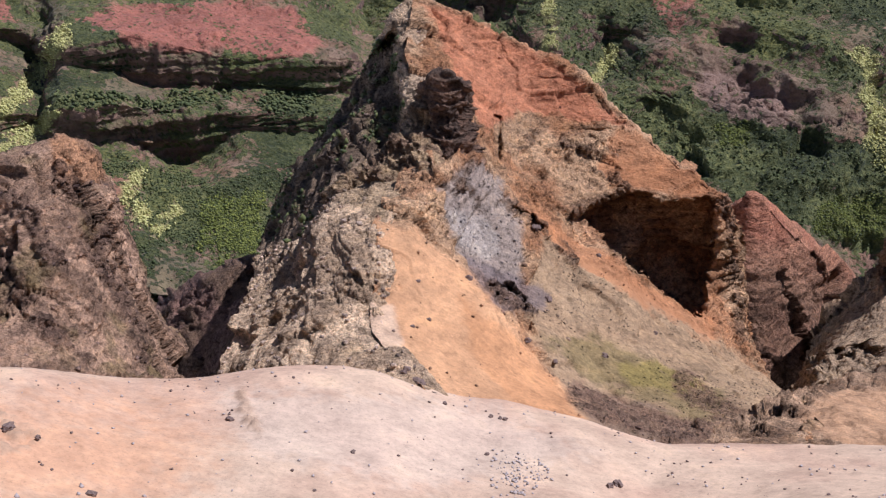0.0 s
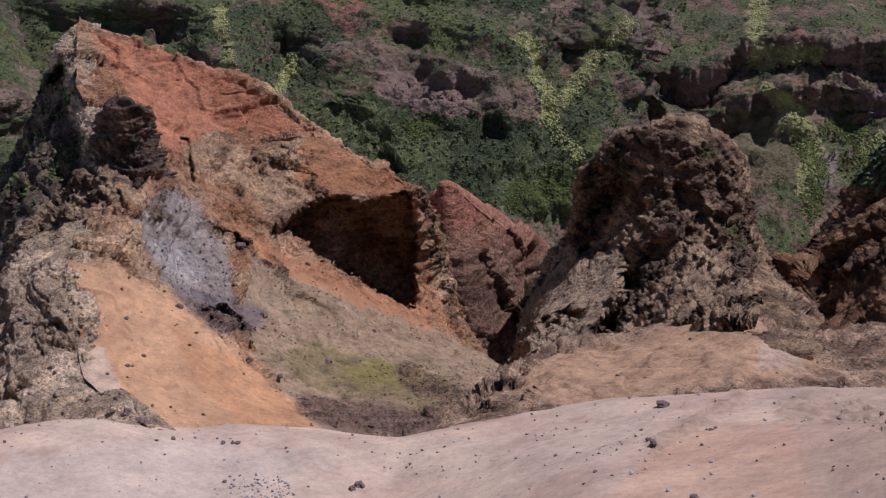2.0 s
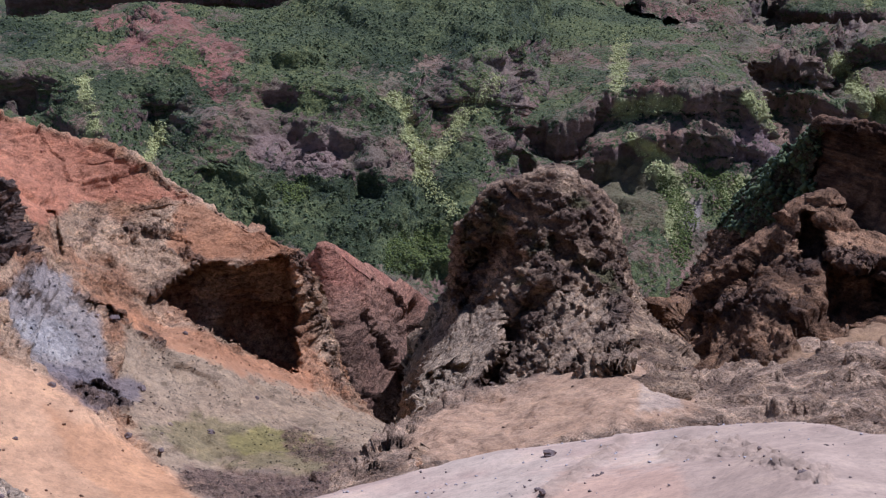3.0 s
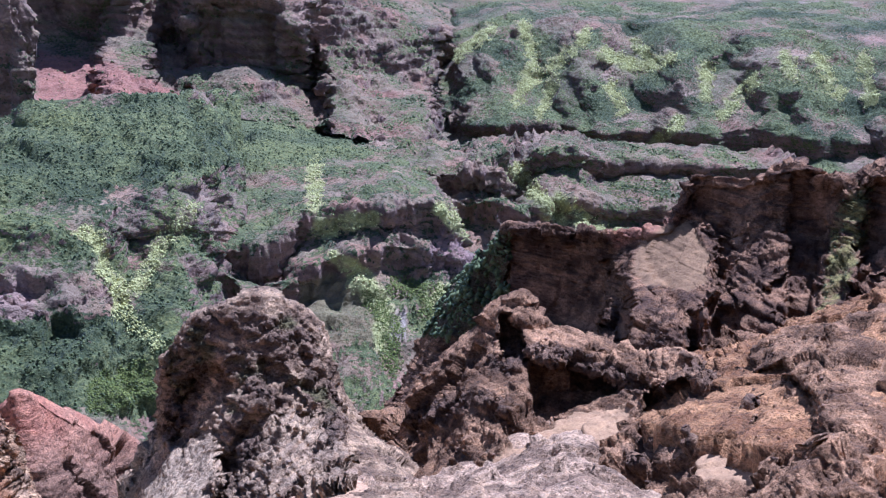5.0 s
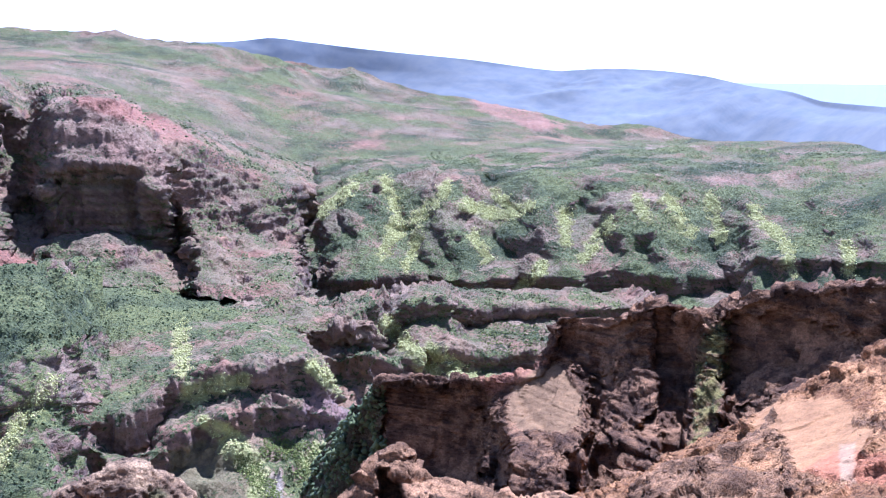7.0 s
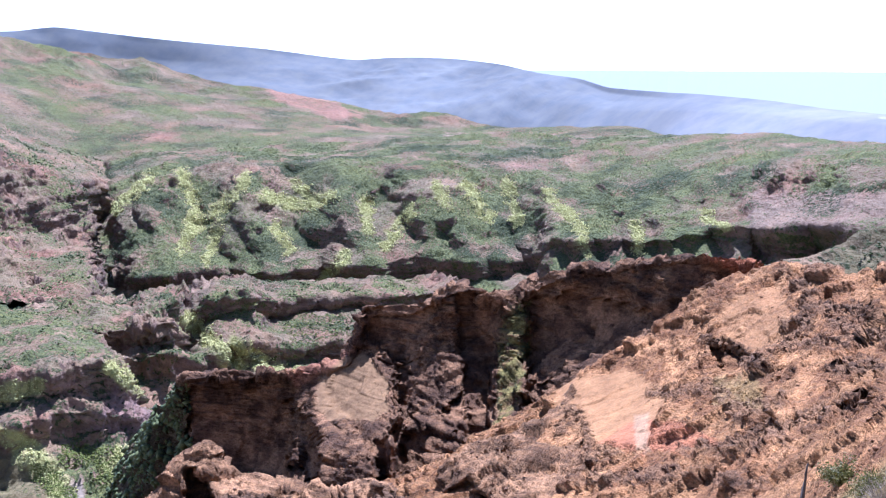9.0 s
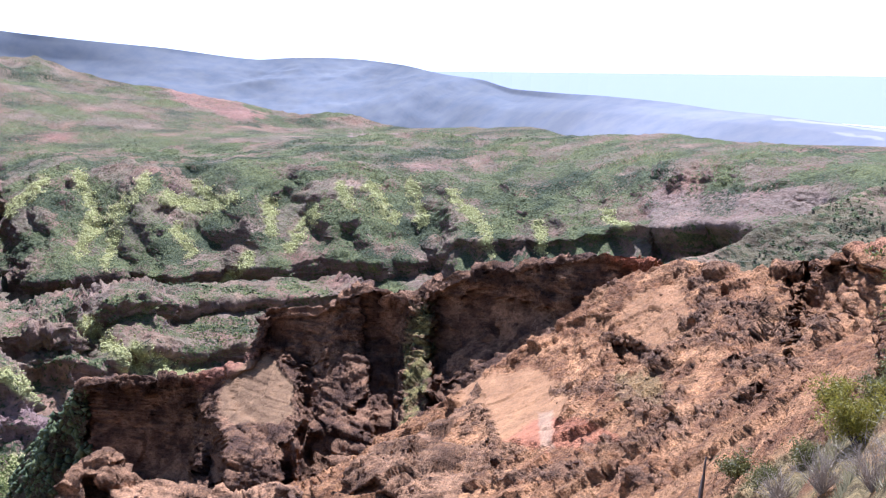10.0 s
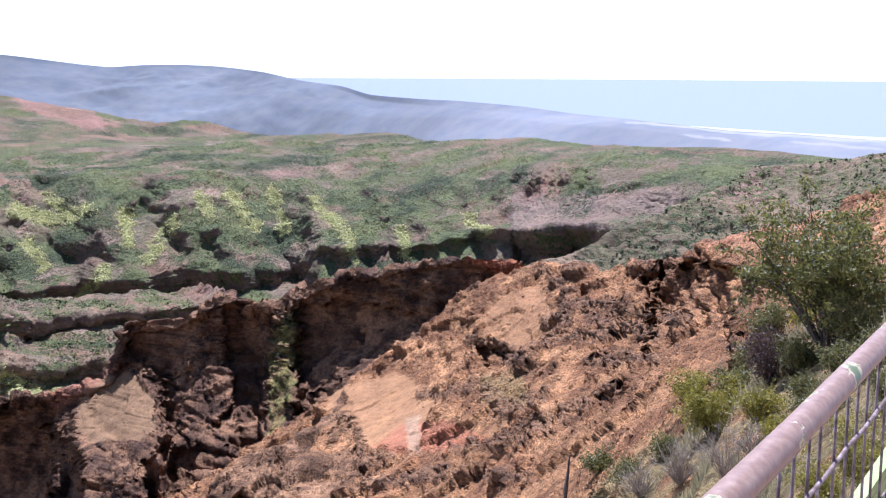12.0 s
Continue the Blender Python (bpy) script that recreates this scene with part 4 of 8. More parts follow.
SHADE_WALL[4] = [(17.37, -4.20, 1497), (17.37, -8.79, 1480), (17.37, -14.29, 1472)]
SHADE_WALL[5] = [(18.80, -3.34, 1475), (18.80, -7.84, 1458), (18.80, -13.34, 1450)]
SHADE_WALL[6] = [(19.66, -6.75, 1488), (19.66, -8.25, 1468), (19.66, -12.25, 1428)]
MESA_NEAR = [None] * 12
MESA_NEAR[0] = [(14.52, -9.42, 1800), (14.33, -11.96, 1500), (14.21, -13.45, 1300), (14.08, -15.19, 1150), (14.06, -15.43, 1145), (13.94, -16.91, 1060), (13.8, -18.61, 1054), (13.46, -22.68, 880)]
MESA_NEAR[1] = [(18.9, -9.78, 1800), (18.74, -12.38, 1500), (18.63, -13.92, 1300), (18.52, -15.72, 1140), (18.5, -15.98, 1135), (18.4, -17.51, 1055), (18.28, -19.28, 1049), (17.98, -23.49, 880)]
MESA_NEAR[2] = [(23.61, -10.11, 1800), (23.48, -12.74, 1500), (23.4, -14.34, 1300), (23.3, -16.2, 1130), (23.29, -16.47, 1125), (23.2, -18.05, 1050), (23.11, -19.87, 1044), (22.86, -24.22, 880)]
MESA_NEAR[3] = [(25.95, -10.23, 1800), (25.84, -12.89, 1500), (25.77, -14.51, 1300), (25.68, -16.4, 1130), (25.66, -16.8, 1125), (25.6, -18.27, 1050), (25.51, -20.12, 1044), (25.3, -24.52, 880)]
MESA_NEAR[4] = [(28.62, -10.42, 1800), (28.53, -13.03, 1450), (28.48, -14.41, 1280), (28.39, -16.86, 1080), (28.36, -17.68, 1075), (28.34, -18.22, 1040), (28.28, -19.83, 1034), (28.09, -24.82, 880)]
MESA_NEAR[5] = [(30.53, -10.62, 1800), (30.47, -12.84, 1420), (30.42, -14.5, 1260), (30.63, -16.72, 1070), (30.55, -19.31, 1065), (30.54, -19.72, 1020), (30.51, -20.8, 1014), (30.37, -25.02, 880)]
MESA_NEAR[6] = [(32.75, -10.96, 1800), (32.71, -12.78, 1400), (32.67, -14.32, 1230), (32.51, -15.43, 1110), (32.47, -16.81, 1105), (32.58, -18.2, 1050), (32.54, -19.84, 1044), (32.41, -25.17, 880)]
MESA_NEAR[7] = [(35, -11.43, 1800), (34.99, -12.56, 1400), (34.96, -14.11, 1220), (35.24, -14.82, 1110), (35.22, -16.22, 1105), (35.2, -17.19, 1060), (35.47, -18.59, 1054), (35.37, -25.34, 880)]
MESA_NEAR[8] = [(37.29, -11.75, 1800), (37.28, -12.74, 1380), (37.27, -13.87, 1210), (37.56, -14.67, 1110), (37.55, -16.13, 1105), (37.54, -16.97, 1075), (37.82, -18.79, 1069), (37.17, -25.42, 880)]
MESA_NEAR[9] = [(39.02, -12.48, 1800), (39.02, -13.61, 1350), (39.02, -14.18, 1220), (39.31, -14.75, 1115), (39.45, -16.3, 1110), (39.89, -17.29, 1090), (39.6, -18.54, 1084), (38.98, -25.47, 880)]
MESA_NEAR[10] = [(39.75, -13.62, 1800), (39.75, -14.47, 1330), (39.75, -14.75, 1240), (39.84, -15.32, 1125), (40.19, -16.73, 1120), (41.38, -17.86, 1100), (41.08, -18.97, 1094), (40.19, -25.49, 880)]
MESA_NEAR[11] = [(40.33, -14.47, 1800), (40.33, -15.04, 1330), (40.42, -15.6, 1250), (40.54, -16.17, 1180), (41.08, -17.29, 1175), (42.56, -17.85, 1130), (42.57, -19.25, 1124), (42.02, -25.51, 890)]
MESA_MID = [None] * 12
MESA_MID[0] = [(33.87, -11.55, 1650), (34.13, -12.68, 1400), (34.12, -13.1, 1395), (34.38, -14.37, 1330), (34.65, -15.5, 1325), (34.87, -19.94, 1150)]
MESA_MID[1] = [(36.43, -11.6, 1650), (36.41, -13.07, 1400), (36.69, -13.86, 1395), (37.27, -14.44, 1330), (37.55, -15.57, 1325), (37.81, -20.04, 1150)]
MESA_MID[2] = [(38.45, -11.62, 1650), (38.44, -13.1, 1380), (38.44, -14.12, 1375), (38.72, -14.74, 1330), (39.01, -15.59, 1325), (39.59, -20.07, 1150)]
MESA_MID[3] = [(40.77, -11.48, 1650), (41.06, -12.91, 1370), (41.07, -14.13, 1365), (41.07, -14.47, 1320), (41.07, -15.75, 1315), (41.38, -20.08, 1150)]
MESA_MID[4] = [(42.37, -11.34, 1650), (42.46, -12.48, 1370), (42.53, -14.04, 1365), (42.54, -14.38, 1320), (42.69, -15.88, 1315), (43.18, -20.08, 1150)]
MESA_MID[5] = [(43.1, -11.62, 1700), (43.26, -13.18, 1450), (43.42, -14.46, 1445), (43.72, -14.88, 1360), (44.03, -16.15, 1355), (44.38, -20.07, 1150)]
MESA_MID[6] = [(44.26, -11.32, 1700), (44.27, -12.03, 1480), (44.28, -12.97, 1475), (45.18, -14.15, 1400), (45.79, -15.56, 1395), (46.17, -20.03, 1150)]
MESA_MID[7] = [(46, -11.15, 1720), (46.3, -11.57, 1490), (46.32, -12.71, 1485), (46.94, -14.12, 1400), (47.26, -15.3, 1395), (47.96, -19.98, 1150)]
MESA_MID[8] = [(47.17, -11.27, 1750), (47.33, -12.12, 1560), (47.5, -13.25, 1555), (48.11, -14.37, 1430), (49.02, -15.33, 1425), (49.74, -19.91, 1150)]
MESA_MID[9] = [(50.06, -11.19, 1750), (50.08, -12.04, 1600), (50.11, -12.75, 1595), (50.73, -14.28, 1440), (51.64, -15.23, 1435), (52.68, -19.76, 1150)]
MESA_MID[10] = [(54.33, -11.02, 1760), (54.36, -11.86, 1630), (54.4, -12.65, 1625), (55.03, -14.07, 1450), (55.64, -15.01, 1445), (56.44, -19.49, 1150)]
MESA_MID[11] = [(59.04, -11.04, 1760), (59.08, -11.73, 1640), (59.12, -12.42, 1635), (59.47, -13.77, 1450), (59.8, -14.7, 1445), (60.35, -19.13, 1150)]
RED_CLIFFS = [None] * 12
RED_CLIFFS[0] = [(14.62, 0.66, 2600), (14.59, 0.17, 2150), (14.29, -3.73, 2100), (14.09, -6.44, 2078), (13.97, -7.93, 1950), (13.82, -9.91, 1750)]
RED_CLIFFS[1] = [(21.18, 0.27, 2600), (21.15, -0.24, 2150), (20.99, -3.08, 2110), (20.78, -6.74, 2088), (20.69, -8.31, 1950), (20.57, -10.42, 1750)]
RED_CLIFFS[2] = [(24.09, -0.21, 2600), (24.06, -0.87, 2140), (23.91, -3.9, 2110), (23.77, -6.97, 2088), (23.69, -8.45, 1950), (23.59, -10.6, 1750)]
RED_CLIFFS[3] = [(26.08, -0.99, 2650), (26.27, -2.72, 2200), (25.92, -4.74, 2150), (26.11, -6.36, 2128), (26.02, -8.54, 1960), (25.93, -10.71, 1750)]
RED_CLIFFS[4] = [(27.11, -0.98, 2600), (27.34, -1.92, 2090), (26.83, -4.75, 2060), (26.43, -8.14, 2038), (26.54, -8.69, 1930), (26.99, -10.76, 1750)]
RED_CLIFFS[5] = [(28.42, -0.97, 2600), (28.39, -1.67, 2080), (27.89, -4.63, 2050), (27.76, -8.18, 2028), (27.87, -8.74, 1930), (28.07, -10.81, 1750)]
RED_CLIFFS[6] = [(29.86, -1.23, 2600), (29.98, -1.77, 2080), (29.34, -5.05, 2030), (29.25, -7.95, 2008), (29.5, -8.37, 1930), (29.7, -10.87, 1750)]
RED_CLIFFS[7] = [(31.31, -2.31, 2600), (31.42, -3, 2090), (31.49, -5.63, 2040), (31.97, -8.56, 2018), (32.5, -9.69, 1920), (32.18, -11.23, 1750)]
RED_CLIFFS[8] = [(33.48, -2.86, 2600), (33.73, -3.97, 2120), (33.41, -6.2, 2080), (33.93, -7.89, 2058), (34.18, -9.87, 1930), (34.15, -11.56, 1750)]
RED_CLIFFS[9] = [(35.68, -3.69, 2650), (35.66, -4.81, 2200), (35.64, -6.78, 2140), (35.9, -8.48, 2118), (36.16, -9.89, 1950), (36.14, -11.88, 1750)]
RED_CLIFFS[10] = [(37.92, -4.53, 2700), (37.91, -5.66, 2260), (37.9, -7.35, 2200), (38.46, -8.92, 2178), (38.17, -9.63, 1960), (38.16, -11.9, 1750)]
RED_CLIFFS[11] = [(39.9, -5.08, 2700), (39.61, -6.22, 2320), (39.61, -7.35, 2280), (39.61, -8.49, 2258), (39.61, -9.92, 1990), (39.6, -12.19, 1750)]
RIBBED_WALL = [None] * 14
RIBBED_WALL[0] = [(38.47, -5.94, 2750), (38.75, -7.92, 2299), (39.03, -9.06, 2138), (39.61, -9.92, 2027), (39.9, -10.77, 1950), (39.9, -11.48, 1944), (40.19, -13.33, 1750)]
RIBBED_WALL[1] = [(40.18, -4.94, 2750), (40.47, -6.78, 2299), (40.76, -8.49, 2138), (41.05, -9.92, 2027), (41.35, -10.77, 1950), (41.35, -11.57, 1944), (41.36, -13.34, 1720)]
RIBBED_WALL[2] = [(43.03, -4.49, 2750), (43.04, -5.63, 2340), (43.06, -7.62, 2178), (43.08, -9.33, 2052), (43.09, -10.47, 1960), (43.1, -11.47, 1954), (43.41, -13.32, 1720)]
RIBBED_WALL[3] = [(47.02, -4.44, 2750), (47.04, -5.43, 2338), (47.09, -7.56, 2175), (47.13, -9.56, 2034), (47.15, -10.7, 1950), (47.17, -11.55, 1944), (47.21, -13.26, 1720)]
RIBBED_WALL[4] = [(52.09, -4.2, 2750), (52.13, -5.33, 2315), (52.21, -7.44, 2145), (52.27, -9.13, 2021), (52.6, -10.3, 1920), (52.64, -11.46, 1914), (52.71, -13.07, 1750)]
RIBBED_WALL[5] = [(56.76, -3.95, 2700), (56.82, -5.19, 2288), (56.91, -6.99, 2125), (57.01, -8.93, 1992), (57.07, -10.1, 1900), (57.13, -11.24, 1894), (57.21, -12.82, 1720)]
RIBBED_WALL[6] = [(60.74, -3.83, 2700), (60.84, -5.46, 2244), (60.94, -7.09, 2082), (61.05, -8.72, 1972), (61.13, -10.08, 1880), (61.19, -10.98, 1874), (61.29, -12.53, 1700)]
RIBBED_WALL[7] = [(62.12, -3.89, 2650), (62.16, -5.87, 2199), (62.18, -7.3, 2038), (62.2, -8.44, 1927), (62.21, -9.01, 1850), (62.22, -9.72, 1844), (62.28, -12.99, 1650)]
RIBBED_WALL[8] = [(66.36, -3.84, 2550), (66.42, -5.94, 2110), (66.46, -7.21, 1972), (66.49, -8.35, 1862), (66.51, -9.05, 1800), (66.53, -9.7, 1794), (66.63, -12.87, 1600)]
RIBBED_WALL[9] = [(70.51, -3.76, 2450), (70.58, -5.42, 2010), (70.63, -6.82, 1872), (70.68, -7.79, 1777), (70.97, -8.2, 1700), (71.01, -9.04, 1694), (70.88, -12.68, 1500)]
RIBBED_WALL[10] = [(73.21, -3.7, 2350), (73.28, -5.07, 1910), (73.35, -6.45, 1788), (73.4, -7.55, 1692), (73.7, -8.15, 1600), (73.78, -9.8, 1594), (73.65, -12.52, 1450)]
RIBBED_WALL[11] = [(78.55, -4.1, 2050), (78.58, -5.08, 1785), (78.62, -6.2, 1680), (78.66, -7.32, 1606), (78.68, -7.83, 1560), (78.74, -9.62, 1554), (78.83, -12.37, 1400)]
RIBBED_WALL[12] = [(82.64, -4.29, 1950), (82.67, -4.98, 1724), (82.72, -5.94, 1620), (82.77, -7.19, 1569), (82.8, -7.74, 1530), (82.88, -9.45, 1524), (83, -12.16, 1380)]
RIBBED_WALL[13] = [(90.38, -4.46, 1850), (90.41, -4.99, 1646), (90.47, -5.91, 1565), (90.55, -7.1, 1491), (90.58, -7.63, 1460), (90.68, -9, 1454), (90.85, -11.58, 1350)]
BLUE_RANGE = [None] * 27
BLUE_RANGE[0] = [(29.00, 1.00, 4750), (29.00, -0.07, 4500), (29.00, -2.92, 3864)]
BLUE_RANGE[1] = [(32.50, 1.00, 4750), (32.50, -0.20, 4500), (32.50, -3.07, 3864)]
BLUE_RANGE[2] = [(35.85, 1.09, 4750), (35.85, -0.42, 4500), (35.85, -3.68, 3864)]
BLUE_RANGE[3] = [(37.80, 1.30, 4744), (37.80, -0.60, 4500), (37.80, -4.02, 3864)]
BLUE_RANGE[4] = [(39.70, 1.10, 4720), (39.70, -0.84, 4500), (39.70, -4.13, 3864)]
BLUE_RANGE[5] = [(41.40, 0.90, 4699), (41.40, -0.97, 4498), (41.40, -4.15, 3862)]
BLUE_RANGE[6] = [(43.80, 0.66, 4677), (43.80, -1.07, 4455), (43.80, -4.25, 3823)]
BLUE_RANGE[7] = [(47.60, 0.33, 4641), (47.60, -1.16, 4383), (47.60, -4.33, 3757)]
BLUE_RANGE[8] = [(50.70, -0.06, 4605), (50.70, -1.42, 4310), (50.70, -4.59, 3689)]
BLUE_RANGE[9] = [(52.10, -0.18, 4588), (52.10, -1.55, 4276), (52.10, -4.81, 3647)]
BLUE_RANGE[10] = [(53.70, -0.08, 4568), (53.70, -1.49, 4237), (53.70, -4.91, 3593)]
BLUE_RANGE[11] = [(55.40, -0.06, 4546), (55.40, -1.51, 4196), (55.40, -5.07, 3535)]
BLUE_RANGE[12] = [(57.20, -0.14, 4513), (57.20, -1.55, 4163), (57.20, -5.11, 3474)]
BLUE_RANGE[13] = [(59.30, -0.39, 4297), (59.30, -1.71, 3958), (59.30, -5.08, 3364)]
BLUE_RANGE[14] = [(61.20, -0.81, 4030), (61.20, -2.04, 3708), (61.20, -5.18, 3224)]
BLUE_RANGE[15] = [(63.20, -1.08, 3773), (63.20, -2.18, 3471), (63.20, -5.13, 3018)]
BLUE_RANGE[16] = [(64.70, -1.51, 3567), (64.70, -2.52, 3281), (64.70, -5.37, 2853)]
BLUE_RANGE[17] = [(67.50, -1.72, 3206), (67.50, -2.57, 2950), (67.50, -5.27, 2565)]
BLUE_RANGE[18] = [(69.10, -1.79, 3047), (69.10, -2.57, 2804), (69.10, -5.18, 2438)]
BLUE_RANGE[19] = [(72.30, -2.05, 2819), (72.30, -2.66, 2594), (72.30, -5.22, 2255)]
BLUE_RANGE[20] = [(74.90, -2.39, 2648), (74.90, -2.92, 2436), (74.90, -5.44, 2118)]
BLUE_RANGE[21] = [(77.40, -2.60, 2489), (77.40, -3.09, 2290), (77.40, -5.57, 1991)]
BLUE_RANGE[22] = [(79.90, -2.86, 2365), (79.90, -3.29, 2176), (79.90, -5.73, 1892)]
BLUE_RANGE[23] = [(82.60, -3.11, 2261), (82.60, -3.47, 2080), (82.60, -5.85, 1809)]
BLUE_RANGE[24] = [(85.30, -3.20, 2158), (85.30, -3.50, 1985), (85.30, -5.81, 1726)]
BLUE_RANGE[25] = [(89.50, -3.40, 2074), (89.50, -3.66, 1908), (89.50, -5.92, 1659)]
BLUE_RANGE[26] = [(97.30, -3.60, 1920), (97.30, -3.80, 1766), (97.30, -5.97, 1536)]

# ---- soil and rock colours ----
PALE = (0.575, 0.435, 0.335)
PINK = (0.53, 0.37, 0.285)
APRICOT = (0.56, 0.34, 0.225)
ORANGE = (0.42, 0.20, 0.10)
TAN = (0.50, 0.335, 0.215)
BROWN = (0.17, 0.115, 0.085)
# shade on the peak's west wall, kept as a colour
WALL_SHADE = (0.075, 0.055, 0.045)
OLIVE = (0.17, 0.14, 0.055)
YELLOW = (0.33, 0.27, 0.08)
MOSS = (0.075, 0.085, 0.03)
MAUVE = (0.20, 0.125, 0.11)


def base_colour(P, a, b, scale, seed, ridged=False):
    w = smooth(-0.28, 0.28, field(P, scale, 5, seed, ridged))
    return mixc(np.ones(P.shape) * np.array(a), b, w)


def steepness(P):
    return 1 - np.abs(grid_normals(P)[..., 2])


def layered(P, C, thick, seed, strength=0.6):
    """Beds of darker and redder rock along the height."""
    z = P[..., 2] + field(P, thick * 6, 3, seed) * thick * 0.9
    i = np.floor(z / thick).astype(np.int64)
    k = hash01(i, i * 0, i * 0, seed).reshape(z.shape)
    return C * (1 - strength * 0.6 + strength * k)[..., None]


rng = np.random.default_rng(7)
forest, pale, bright, rubble = [], [], [], []      # clump geometry gathered from the sheets


def plant(store, P, weight, count, size, tall=0.62, sink=0.3, shape=OCTA, jitter=0.5):
    places = pick(P, weight, count, rng)
    if len(places):
        store.append(clumps(places, size, rng, tall, jitter, sink, shape))


rubble_tone = []


def boulders(P, weight, count, size, C=None):
    """Loose angular rocks half sunk in the slope, of its own stone."""
    plant(rubble, P, weight, count, size, 0.75, 0.8, CUBE, 0.34)
    i, j = pick.last
    own = C[i, j, :3] * (0.65 + 0.55 * rng.random((count, 1)))
    rubble_tone.append(np.repeat(own, len(CUBE[0]), 0))


def gullies(P, C, lines, width, count, size=(0.9, 2.2), seed=0):
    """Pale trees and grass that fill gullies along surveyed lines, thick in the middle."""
    w = np.zeros(P.shape[:2])
    for k, line in enumerate(lines):
        w = np.maximum(w, streak(P, line, width, seed + k, 0.4))
    w = w * smooth(-0.5, 0.0, field(P, float(np.median(bearings(P)[2])) * 0.010, 4, seed + 31))
    C[..., :3] = mixc(C[..., :3], (0.38, 0.36, 0.12), 0.92 * w)
    C[..., 3] *= 1 - 0.9 * w
    plant(pale, P, w, int(count * 2.2), (size[0] * 0.55, size[1] * 0.62), 0.9)
    return C


def gather(store):
    V, F, n = [], [], 0
    for v, f in store:
        V.append(v)
        F.append(f + n)
        n += len(v)
    return np.concatenate(V), np.concatenate(F)


# ---- the near bare slope ----
P = sheet(NEAR_SLOPE, 380, 150, 0.5)
P = rugged(P, 1.5, 7, crag=0.3, seed=3)
P = chip(P, 0.3, 3.5, 29, smooth(-0.3, 0.3, field(P, 14, 3, 28)))
C = base_colour(P, PALE, PINK, 16, 5)
C = mixc(C, (0.55, 0.31, 0.185), 0.7 * patch(P, [(-26.64, -32.99), (-14.47, -35.46), (-12.29, -37.83), (-16.67, -40.13), (-29.27, -37.97)], 5.0, 3.0, 1))
C = mixc(C, (0.56, 0.46, 0.39), 0.6 * patch(P, [(-12.08, -34.81), (4.45, -35.59), (11.62, -37.08), (1.24, -39.66), (-9.52, -38.0)], 1.0, 1.2, 2))
C = mixc(C, APRICOT, 0.6 * patch(P, [(31.4, -34.5), (45.63, -31.46), (46.72, -35.48), (28.48, -38.65)], 1.2, 1.2, 4))
C = mixc(C, (0.46, 0.33, 0.25), 0.85 * patch(P, [(35.97, -30.47), (44.66, -29.41), (56.3, -29.66), (57.48, -34.43), (41.14, -37.92), (38.12, -32.45)], 1.0, 1.0, 6))
P, C, out = outcrop(P, C, [[(-24.09, -34.51), (-22.48, -35.72), (-24.37, -35.92)], [(-10.39, -35.14), (-9.78, -36.42)], [(30.99, -35.43), (31.92, -34.77), (35.20, -32.40)], [(37.81, -32.56), (41.43, -31.77), (46.39, -32.19)]], 0.45, 0.5, 1.1, 551, (0.42, 0.30, 0.22))
near_slope = formation("near_slope", "pale pinkish bare dirt slope below the lookout", "slope", P, C, dirt_near)
NEAR_P = P

# ---- the peak ----
PATH_LINE = [(-2.9, -26.67), (-0.18, -26.73), (2.53, -28.89), (6.1, -31.78), (11.12, -36.18), (3.83, -36.33), (0.93, -34.95), (-1.2, -33.61), (-2.6, -32.51), (-2.99, -30.24), (-1.36, -29.63), (-2.07, -27.94)]
P = sheet(MAIN_PEAK, 300, 300, 0.5)
path = patch(P, PATH_LINE, 0.5, 0.4, 1)
scree = patch(P, [(2.15, -23.49), (4.39, -24.21), (5.75, -26.96), (5.83, -29.24), (3.85, -29.1), (2.15, -28.06), (0.9, -26.12), (0.98, -24.69)], 0.4, 0.5, 2)
cap = patch(P, [(-0.37, -15.78), (1.69, -16.23), (5.94, -18.05), (11.04, -21.08), (8.63, -20.9), (5.0, -20.77), (2.98, -22.02), (1.6, -19.56), (0.57, -17.11)], 0.4, 0.4, 3)
band = patch(P, [(10.17, -21.31), (11.66, -21.29), (15.89, -23.54), (13.9, -24.1), (11.16, -24.01), (9.52, -23.2)], 0.4, 0.4, 4)
strip = patch(P, [(5.4, -24.99), (8.74, -26.69), (12.82, -28.62), (16.83, -29.84), (17.06, -30.92), (12.99, -29.59), (9.59, -28.31), (6.17, -26.35)], 0.4, 0.4, 5)
lower = patch(P, [(6.86, -26.87), (12.89, -29.04), (21.17, -32.35), (23.12, -34.94), (10.94, -37.17), (7.52, -32.5), (6.01, -30.93)], 0.5, 0.5, 6)
even = patch(P, PATH_LINE, 1.3, 0.3, 1)
mask = np.clip(1 - 0.85 * even - 0.4 * scree - 0.45 * cap - 0.5 * band - 0.55 * lower - 0.5 * strip, 0.08, 1)
P = terrace(P, 2.2, 0.8, 311, mask=mask)
P = rugged(P, 2.6, 8, 2.0, 2.2, 0.55, seed=11, mask=mask, clot=0.35, block=0.55, block_size=2.6, flute=0.8 * mask.reshape(-1))
P = hollow(P, [(8.77, -25.69), (9.75, -24.88), (11.19, -24.21), (13.96, -24.43), (15.66, -23.91), (16.26, -26.56), (16.34, -29.59), (14.84, -29.32), (13.11, -28.44), (10.68, -27.05)], 14, 0.2, 0.5, 1)
P = hollow(P, [(0.25, -19.63), (1.43, -19.29), (2.01, -20.39), (2.08, -22.36), (1.37, -23.39), (0.66, -23.56), (0.39, -21.87)], 7, 0.1, 0.2, 2)
P = hollow(P, [(4.87, -25.37), (6.26, -25.77), (6.9, -26.43), (6.37, -26.76), (5.19, -26.14)], 4, 0.1, 0.2, 3)
